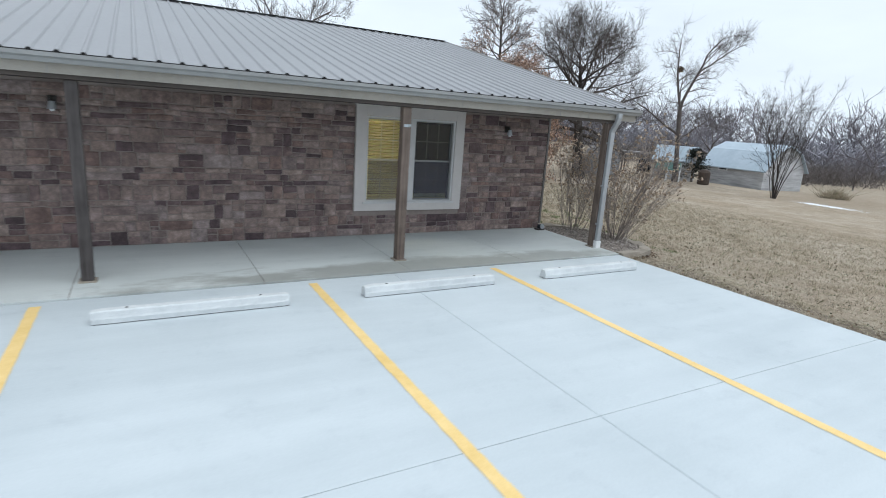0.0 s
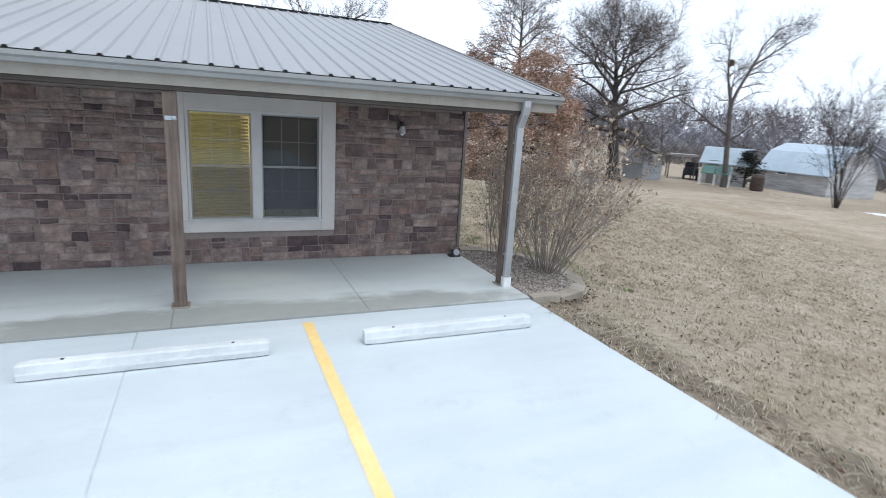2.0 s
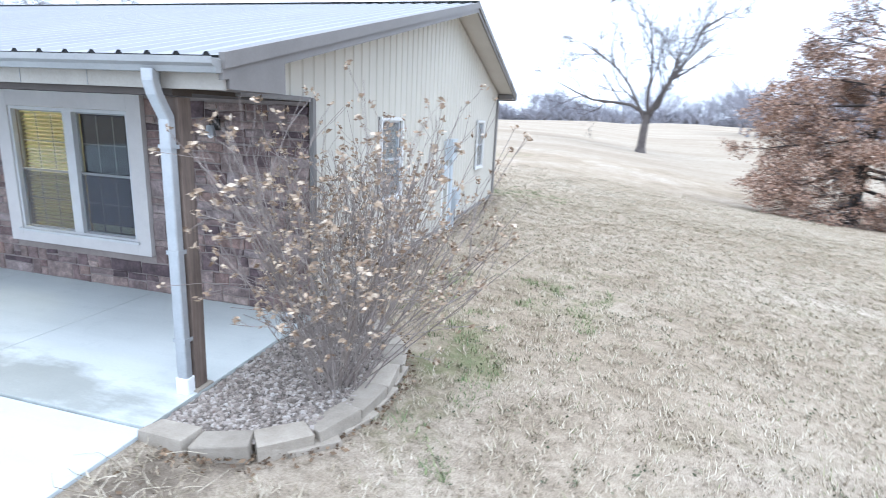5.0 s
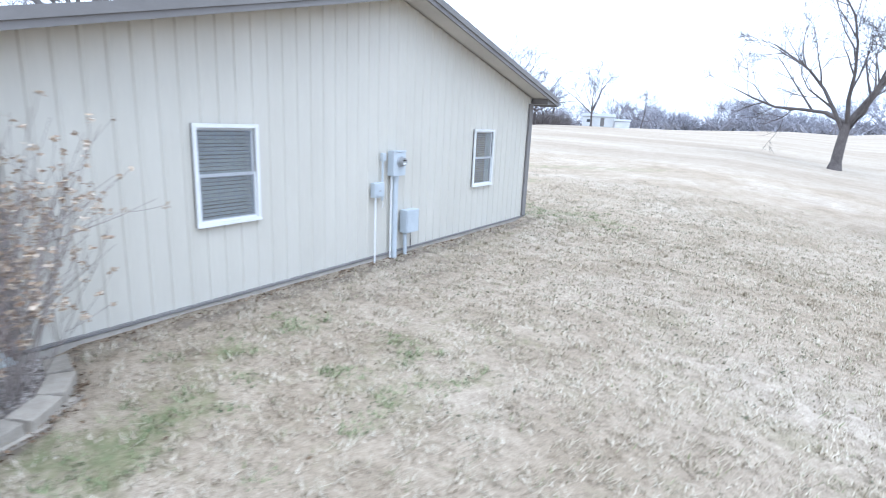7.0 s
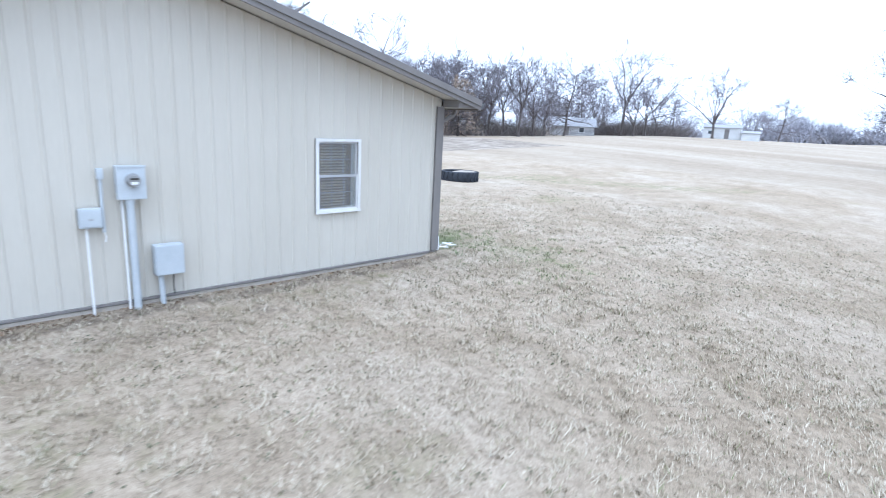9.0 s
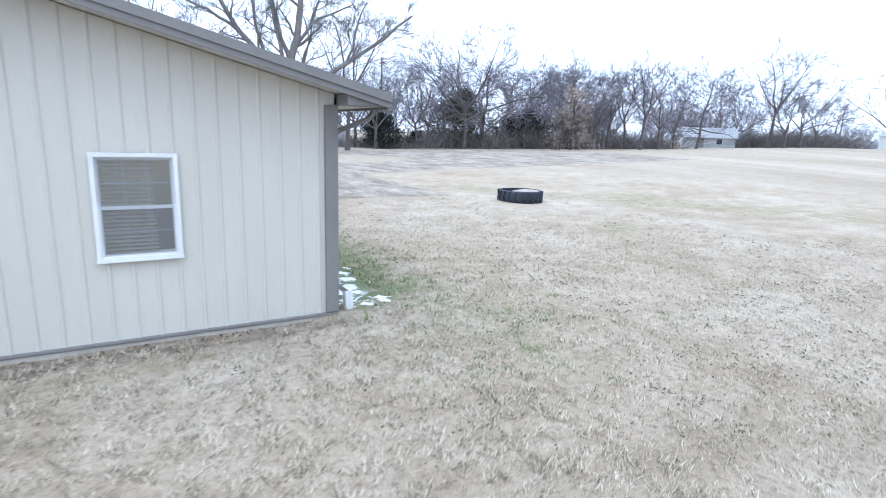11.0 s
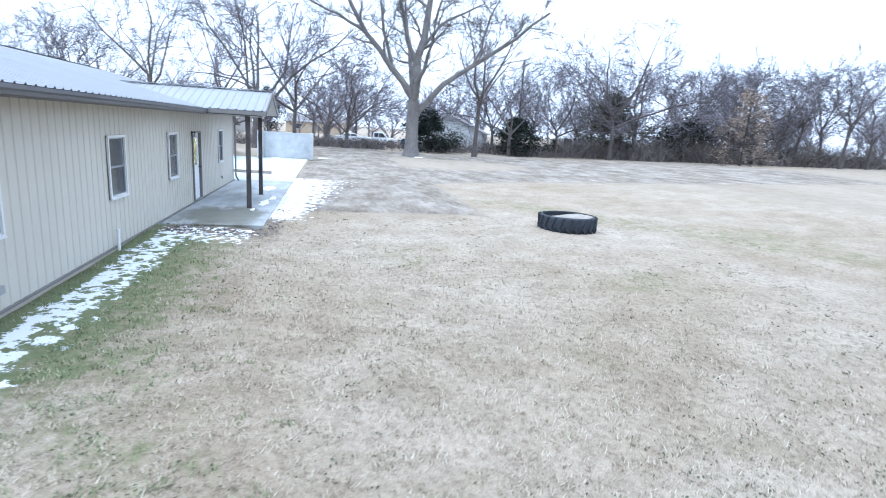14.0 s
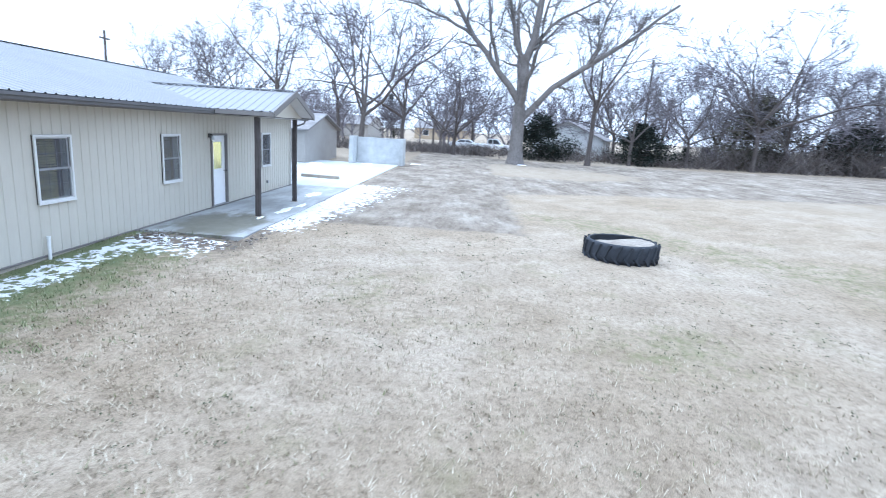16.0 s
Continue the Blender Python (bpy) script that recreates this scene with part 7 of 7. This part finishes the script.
for u in (-0.56, 0.56):
    part("sheet", extrude_profile([(-0.7, 1.0), (0.35, 1.6), (0.35, 1.64), (-0.7, 1.04)], "x", u - 0.50, u + 0.50), M_GREENTARP, awn, "faded green sheet")
    for s in (-1, 1):
        part("back_post", box(u + s * 0.53 - 0.025, u + s * 0.53 + 0.025, 0.30, 0.36, 0.0, 1.62), M_PVC, awn)
for u in (-1.1, 0.0, 1.1):
    bm = bmesh.new()
    add_tube(bm, (u, -0.66, 0), (u, -0.66, 1.02), 0.04, sides=8)
    part("post", bm, M_PVC, awn)
carport = thing("carport", (36.2, 30.0, lawn_z(36.2, 30.0)), "open carport with a flat grey roof on posts", "carport", turn=-40)
part("roof", box(-1.25, 1.25, -1.1, 1.1, 2.05, 2.2), M_SHINGLE, carport)
for u in (-1.1, 1.1):
    for w_ in (-1.0, 1.0):
        bm = bmesh.new()
        add_tube(bm, (u, w_, 0), (u, w_, 2.05), 0.06, sides=8)
        part("post", bm, M_BARK, carport)


tank = thing("tank", at_lawn(36.0, 21.9), "rusty dark upright tank beside the barn", "tank")
bm = bmesh.new()
for a, b, r0, r1 in ((0.0, 0.1, 0.46, 0.50), (0.1, 1.05, 0.50, 0.50), (1.05, 1.25, 0.50, 0.36), (1.25, 1.32, 0.36, 0.15)):
    add_tube(bm, (0, 0, a), (0, 0, b), r0, r1, 18)
part("shell", bm, M_LITTER_DARK, tank)


def vehicle(name, x, y, turn, side, width, glass, paint, label, category, wheel_at, wheel_r=0.36):
    """A car from its side outline: lower body, cabin, glass, lamps and wheels."""
    t = thing(name, (x, y, lawn_z(x, y)), label, category, turn=turn)
    bm = extrude_profile(side, "y", -width / 2, width / 2)
    for v in bm.verts:
        if v.co.z > 1.0:
            v.co.y *= 0.84
    bmesh.ops.bevel(bm, geom=bm.edges[:], offset=0.04, segments=2, affect='EDGES')
    part("body", bm, paint, t)
    for s in (-1, 1):
        for g in glass:
            vs = [(u, s * (width / 2 * (0.995 if z < 1.05 else 0.875)), z) for u, z in g]
            bm = bmesh.new()
            a = [bm.verts.new(p) for p in vs]
            b = [bm.verts.new((p[0], p[1] + s * 0.012, p[2])) for p in vs]
            bm.faces.new(b)
            for i in range(len(a)):
                bm.faces.new((a[i], a[(i + 1) % len(a)], b[(i + 1) % len(a)], b[i]))
            part("window", bm, M_PANE, t)
        for u in wheel_at:
            bm = bmesh.new()
            add_tube(bm, (u, s * (width / 2 - 0.2), wheel_r), (u, s * (width / 2 + 0.01), wheel_r), wheel_r, sides=20)
            w_ = part("wheel", bm, M_RUBBER, t)
            bm = bmesh.new()
            add_tube(bm, (u, s * (width / 2 + 0.01), wheel_r), (u, s * (width / 2 + 0.025), wheel_r), wheel_r * 0.6, sides=16)
            part("rim", bm, M_GALV, w_)
    return t


vehicle("pickup_truck", -70.4, 20.6, 84, [(-2.7, 0.45), (-2.7, 0.98), (-2.6, 1.08), (-0.55, 1.10), (-0.5, 1.72), (-0.35, 1.80), (0.75, 1.80), (1.35, 1.15), (2.5, 1.05), (2.7, 0.9), (2.7, 0.45)], 1.9,
        [[(-0.4, 1.15), (0.15, 1.15), (0.15, 1.68), (-0.4, 1.68)], [(0.22, 1.15), (1.2, 1.15), (0.72, 1.68), (0.22, 1.68)]], M_CARWHITE, "white pickup truck parked beyond the trees", "pickup truck", (-1.75, 1.75), 0.40)
vehicle("car", -73.7, 17.2, 84, [(-2.3, 0.35), (-2.3, 0.85), (-2.1, 0.95), (-1.4, 1.0), (-0.8, 1.38), (0.5, 1.40), (1.2, 0.98), (2.1, 0.85), (2.3, 0.7), (2.3, 0.35)], 1.75,
        [[(-1.15, 1.03), (-0.1, 1.03), (-0.1, 1.32), (-0.75, 1.32)], [(0.0, 1.03), (1.0, 1.03), (0.48, 1.32), (0.0, 1.32)]], M_CARWHITE, "pale sedan parked beside the truck", "car", (-1.4, 1.4), 0.32)
vehicle("car", 37.5, 29.9, 42, [(-1.3, 0.4), (-1.3, 1.0), (-1.1, 1.1), (-0.7, 1.15), (-0.5, 1.55), (0.4, 1.58), (0.7, 1.1), (1.2, 1.0), (1.3, 0.8), (1.3, 0.4)], 1.3,
        [[(-0.42, 1.16), (0.5, 1.16), (0.35, 1.48), (-0.38, 1.48)]], M_RUBBER, "small dark vehicle parked under the open carport", "car", (-0.8, 0.8), 0.36)
barrel = thing("barrel", (-67.1, 23.9, lawn_z(-67.1, 23.9)), "blue plastic barrel by the parked cars", "barrel")
bm = bmesh.new()
for a, b, r0, r1 in ((0, 0.08, 0.36, 0.42), (0.08, 1.1, 0.42, 0.42), (1.1, 1.18, 0.42, 0.36)):
    add_tube(bm, (0, 0, a), (0, 0, b), r0, r1, 16)
part("drum", bm, M_BLUE, barrel)

building("garage", -36.4, 4.9, 90, 4.4, 8.4, 2.3, 1.0, M_LAP, M_SHINGLE, "beige lap-sided garage with a shingle roof", "garage", (), 0.35)
garage = bpy.data.objects["garage"]
for k in range(12):
    z = 0.05 + k * 0.185
    part("lap_board", frame_ring(4.4, 8.4, z, z + 0.178), M_LAP, garage)
building("house", -69.0, 31.0, 160, 9.0, 8.4, 2.6, 1.9, M_HOUSEWHITE, M_SHINGLE, "white house with a grey roof behind the cedars", "house", [(-3, 1.0, 1.2, 1.3), (3, 1.0, 1.2, 1.3)], 0.4, 0.5)
building("house", -77.5, 56.0, 65, 9.5, 6, 2.3, 1.1, M_HOUSEWHITE, M_WHITE, "low white house with a white metal roof", "house", [(-4, 1.0, 1.2, 1.2), (3, 1.0, 1.2, 1.2)], 0.4, 0.0)
building("house", -142.0, 11.0, 80, 14, 9, 2.8, 1.8, M_BRICK, M_SHINGLE, "tan brick house beyond the road", "house", [(-4, 1.0, 1.4, 1.2), (3, 1.0, 1.4, 1.2)], 0.4, 0.0)
building("house", -118.0, -10.0, 80, 14, 9, 2.8, 1.8, M_LAP, M_SHINGLE, "grey house among bare trees", "house", [(-3, 1.0, 1.4, 1.2)], 0.4, 1.0)
building("house", -53.5, 96.0, 38, 8.0, 6.0, 1.9, 1.5, M_BARN, M_ROOF, "weathered white farmhouse at the field's edge", "house", [(1.6, 0.7, 0.9, 0.9)], 0.4, -1.2)
building("trailer_home", -38.0, 131.0, 16, 7.4, 4, 2.4, 0.6, M_HOUSEWHITE, M_ROOF, "white trailer home across the field", "trailer", [(-2.2, 1.0, 0.9, 0.7)], 0.2, 1.0)
building("shed", -32.2, 131.0, 16, 3.4, 3, 1.6, 0.4, M_HOUSEWHITE, M_ROOF, "small white shed beside the trailer", "shed", (), 0.2)

# block enclosure, timber bumper, utility pole
enc = thing("block_enclosure", (-36.0, 11.3, 0.06), "pale blue-grey block wall enclosure at the slab's end", "enclosure", turn=0)
part("panel", box(-0.1, 0.1, -1.55, 1.61, 0.0, 1.74), M_BLOCK, enc, "smooth pale rendered panel")
part("cap", box(-0.13, 0.13, -1.55, 1.61, 1.741, 1.80, 0.01), M_BLOCK, enc)
part("end_pier", box(-0.1, 1.4, -1.85, -1.56, 0.0, 1.85, 0.02), M_BLOCK, enc)
part("end_pier", box(-0.2, 1.2, 1.62, 1.86, 0.0, 1.85, 0.02), M_BLOCK, enc)
timber = thing("timber_bumper", (-23.2, 10.6, 0.06), "tan landscape timber laid on the slab", "timber", turn=82)
part("timber", box(-0.95, 0.95, -0.09, 0.09, 0.0, 0.14, 0.015), M_PAVER, timber)


def utility_pole(x, y, h):
    t = thing("utility_pole", at_lawn(x, y), "weathered wooden utility pole", "utility pole", "utility poles")
    bm = bmesh.new()
    add_tube(bm, (0, 0, -0.3), (0, 0, h), 0.17, 0.11, 10)
    part("pole", bm, M_BARK, t)
    part("crossarm", box(-0.7, 0.7, -0.06, 0.06, h - 0.75, h - 0.62, 0.01), M_BARK, t)
    for u in (-0.6, 0.6):
        bm = bmesh.new()
        add_tube(bm, (u, 0, h - 0.62), (u, 0, h - 0.42), 0.05, 0.035, 8)
        part("insulator", bm, M_GALV, t, "pale insulator")
    return t


utility_pole(-59.6, 36.9, 11.3)
utility_pole(-62.0, 160.0, 10.5)
utility_pole(-46.5, -15.3, 9.3)


# ---------------------------------------------------------------- grass blades, litter and snow
def blades(rng, n, xlo, xhi, ylo, yhi, ok, size):
    x, y = rng.uniform(xlo, xhi, n), rng.uniform(ylo, yhi, n)
    far = np.maximum(0, np.hypot((x - 3) / 1.0, (y - 9) / 1.35) - 5.5) / 9.0
    keep = np.array([ok(a, b) for a, b in zip(x, y)]) & (rng.uniform(0, 1, n) > far)
    x, y = x[keep], y[keep]
    n = len(x)
    z = np.array([lawn_z(a, b) for a, b in zip(x, y)]) + 0.02 * np.array([noise.noise((a * 0.9, b * 0.9, 0)) for a, b in zip(x, y)])
    # the dead grass stands in tufts with thin places between
    clump = np.array([noise.noise((a * 4.6, b * 4.6, 11)) + 0.6 * noise.noise((a * 11.0, b * 11.0, 5)) for a, b in zip(x, y)])
    keep = clump + rng.uniform(-0.45, 0.45, n) > -0.12
    x, y, z, clump = x[keep], y[keep], z[keep], clump[keep]
    n = len(x)
    a = rng.uniform(0, 6.283, n)
    h = rng.uniform(0.4, 1.0, n) * size * np.clip(0.85 + 0.9 * clump, 0.45, 1.6)
    lean = rng.uniform(0.3, 1.6, n) * h
    wd = rng.uniform(0.004, 0.008, n)
    b = np.stack([x, y, z - 0.004], 1)
    s = np.stack([np.cos(a) * wd, np.sin(a) * wd, np.zeros(n)], 1)
    d = np.stack([-np.sin(a) * lean, np.cos(a) * lean, h], 1)
    V = np.stack([b - s, b + s, b + d], 1).reshape(-1, 3)
    return V, np.arange(3 * n).reshape(n, 3)


def open_lawn(a, b):
    if a < 0.05 and b < 10.45:
        return False
    if a < -8.6 and b < 12.9:
        return False
    if a < 1.3 and -2.35 < b < 0.25:
        return False
    if a < -8.8 and b < 13.1:
        return False
    return not (a < -11.6 and 12.9 < b < 19.4) and snow_at(a, b) < 0.3


def dry_lawn(a, b):
    return open_lawn(a, b) and green_at(a, b) < 0.62 + 0.75 * noise.noise((a * 2.3, b * 2.3, 3))


def green_lawn(a, b):
    return (open_lawn(a, b) or (-9 < a < 0.6 and 10.42 < b < 12.6)) and green_at(a, b) > 0.62 + 0.75 * noise.noise((a * 2.3, b * 2.3, 3)) and snow_at(a, b) < 0.5


grng = np.random.default_rng(31)
V1, Q1 = blades(grng, 520000, 0.05, 15.0, -9.0, 12.0, dry_lawn, 0.062)
V2, Q2 = blades(grng, 480000, -13.0, 13.0, 10.4, 31.0, dry_lawn, 0.06)
tagged(quads_mesh("grass", np.concatenate([V1, V2]), np.concatenate([Q1, Q2 + len(V1)]), M_BLADE), "short dry dormant grass blades", "grass", kind="stuff")

V1, Q1 = blades(grng, 52000, -9.0, 3.0, 10.42, 14.4, green_lawn, 0.065)
V2, Q2 = blades(grng, 30000, 0.6, 3.2, -3.0, 3.0, green_lawn, 0.06)
tagged(quads_mesh("grass", np.concatenate([V1, V2]), np.concatenate([Q1, Q2 + len(V1)]), M_GREENBLADE), "green winter grass along the walls", "grass", kind="stuff")

straws = []
for k in range(900):
    x, y = (0.06 + abs(grng.normal(0, 0.45)), grng.uniform(-8.5, -2.4)) if k < 420 else (grng.uniform(0.2, 7.0), grng.uniform(-7.0, 10.0))
    if not open_lawn(x, y):
        continue
    a, L = grng.uniform(0, 6.283), grng.uniform(0.08, 0.30)
    p = np.array([x, y, lawn_z(x, y) + 0.02])
    d = np.array([math.cos(a), math.sin(a), grng.uniform(0.05, 0.5)]) * L
    bend = np.array([-math.sin(a), math.cos(a), 0.0]) * L * grng.uniform(-0.3, 0.3)
    straws.append((np.array([p, p + d * 0.5 + bend + (0, 0, 0.012), p + d * (1, 1, 0.6)]), np.array([0.0028, 0.0022, 0.0012]), 3))
v, q = sweep_all(straws, lambda l: 3)
tagged(quads_mesh("straw", v, q, M_BLADE), "long dry straws lying on the lawn", "straw", kind="stuff")

# lumps of dark soil turned up along the slab's end
crng = random.Random(41)
clods = bmesh.new()
for k in range(150):
    x, y = (crng.uniform(-8.9, -7.9), crng.uniform(10.6, 13.0)) if k % 3 else (crng.uniform(-12.0, -8.4), crng.uniform(12.85, 13.25))
    r = crng.uniform(0.012, 0.05)
    got = bmesh.ops.create_icosphere(clods, subdivisions=1, radius=r, matrix=Matrix.Translation((x, y, lawn_z(x, y) + r * 0.2)))
    for v in got["verts"]:
        v.co.z = lawn_z(x, y) + (v.co.z - lawn_z(x, y)) * 0.55
        v.co += Vector((crng.uniform(-1, 1), crng.uniform(-1, 1), crng.uniform(-0.5, 0.5))) * r * 0.35
tagged(link_mesh("soil_clods", clods, M_CLOD), "dark clods of soil along the slab's edge", "soil", kind="stuff")

lx, ly = [], []
while len(lx) < 520:
    a, b = grng.uniform(0.05, 14), grng.uniform(-8, 24)
    if grng.uniform() < 0.4:
        a, b = grng.uniform(-12, 8), grng.uniform(12, 26)
    if grng.uniform() < 0.25:
        a, b = abs(grng.normal(0, 0.8)) + 0.05, grng.uniform(-9, -2.3)
    if open_lawn(a, b):
        lx.append(a)
        ly.append(b)
lc = np.array([(a, b, lawn_z(a, b) + 0.02) for a, b in zip(lx, ly)])
edge = []
for k in range(700):
    x, y, _ = bed_edge(grng.uniform(0.05, 1.0))
    r = abs(grng.normal(0.1, 0.07))
    n = math.hypot(x, y + 1.0) + 1e-6
    edge.append((x + x / n * r, y + (y + 1.0) / n * r, lawn_z(x, y) + 0.015 + grng.uniform(0, 0.02)))
for k in range(420):
    y = grng.uniform(0.3, 10.2)
    edge.append((0.04 + abs(grng.normal(0, 0.10)), y, lawn_z(0.1, y) + 0.015))
for k in range(240):
    y = grng.uniform(-9.0, -2.4)
    edge.append((0.05 + abs(grng.normal(0, 0.3)), y, lawn_z(0.4, y) + 0.02))
lc = np.concatenate([lc, np.array(edge)])
v, q = cards(lc, 0.021, grng, 0.8)
tagged(quads_mesh("leaf_litter", v, q, M_LITTER), "scattered brown fallen leaves on the lawn", "leaves", kind="stuff")


# low tufts of olive weeds dotted through the dry grass
wx, wy = [], []
while len(wx) < 1900:
    a, b = grng.uniform(0.3, 12), grng.uniform(-7, 22)
    if grng.uniform() < 0.45:
        a, b = grng.uniform(-12, 6), grng.uniform(12, 27)
    if open_lawn(a, b) and noise.noise((a * 0.45, b * 0.45, 7)) + grng.uniform(-0.3, 0.3) > 0.0:
        wx.append(a)
        wy.append(b)
tuft = []
for a, b in zip(wx, wy):
    r = grng.uniform(0.03, 0.09)
    for _ in range(7):
        tuft.append((a + grng.normal(0, r), b + grng.normal(0, r), lawn_z(a, b) + 0.012 + abs(grng.normal(0, 0.012))))
v, q = cards(np.array(tuft), 0.016, grng, 0.6)
tagged(quads_mesh("weeds", v, q, M_WEED), "small olive weed tufts in the dry lawn", "weeds", kind="stuff")


def snow_patch(x, y, z, rx, ry, seed, label):
    rng = random.Random(seed)
    n = 40
    ring = []
    for i in range(n):
        a = 2 * math.pi * i / n
        k = 0.75 + 0.4 * noise.noise((math.cos(a) * 1.8 + seed, math.sin(a) * 1.8, seed)) + rng.uniform(-0.07, 0.07)
        ring.append((math.cos(a) * rx * k, math.sin(a) * ry * k))
    verts = [(a, b, 0.003) for a, b in ring] + [(a * 0.9, b * 0.9, 0.016) for a, b in ring] + [(0, 0, 0.022)]
    faces = [(i, (i + 1) % n, n + (i + 1) % n, n + i) for i in range(n)] + [(n + i, n + (i + 1) % n, 2 * n) for i in range(n)]
    t = thing("snow_patch", (x, y, z), label, "snow", "snow patches")
    raw("snow", verts, faces, M_SNOW, t, smooth=True)


for k, (x, y, rx, ry) in enumerate([(-12.9, 12.36, 0.95, 0.15), (-14.1, 12.5, 0.6, 0.13), (-17.0, 12.1, 1.0, 0.30), (-11.45, 12.2, 0.30, 0.07)]):
    snow_patch(x, y, REAR, rx, ry, k, "thin melting snow on the damp slab")
for k, (x, y, rx, ry) in enumerate([(-32.0, 7.8, 1.6, 0.6), (-35.2, 10.6, 0.9, 0.5), (-37.5, 13.8, 0.9, 0.5)]):
    snow_patch(x, y, REAR if y < 12.7 else lawn_z(x, y) + 0.02, rx, ry, k + 10, "small heap of old snow by the pavement")
snow_patch(-45.0, 22.3, lawn_z(-45.0, 22.3) + 0.02, 1.3, 0.5, 20, "small heap of old snow at the foot of the tree")
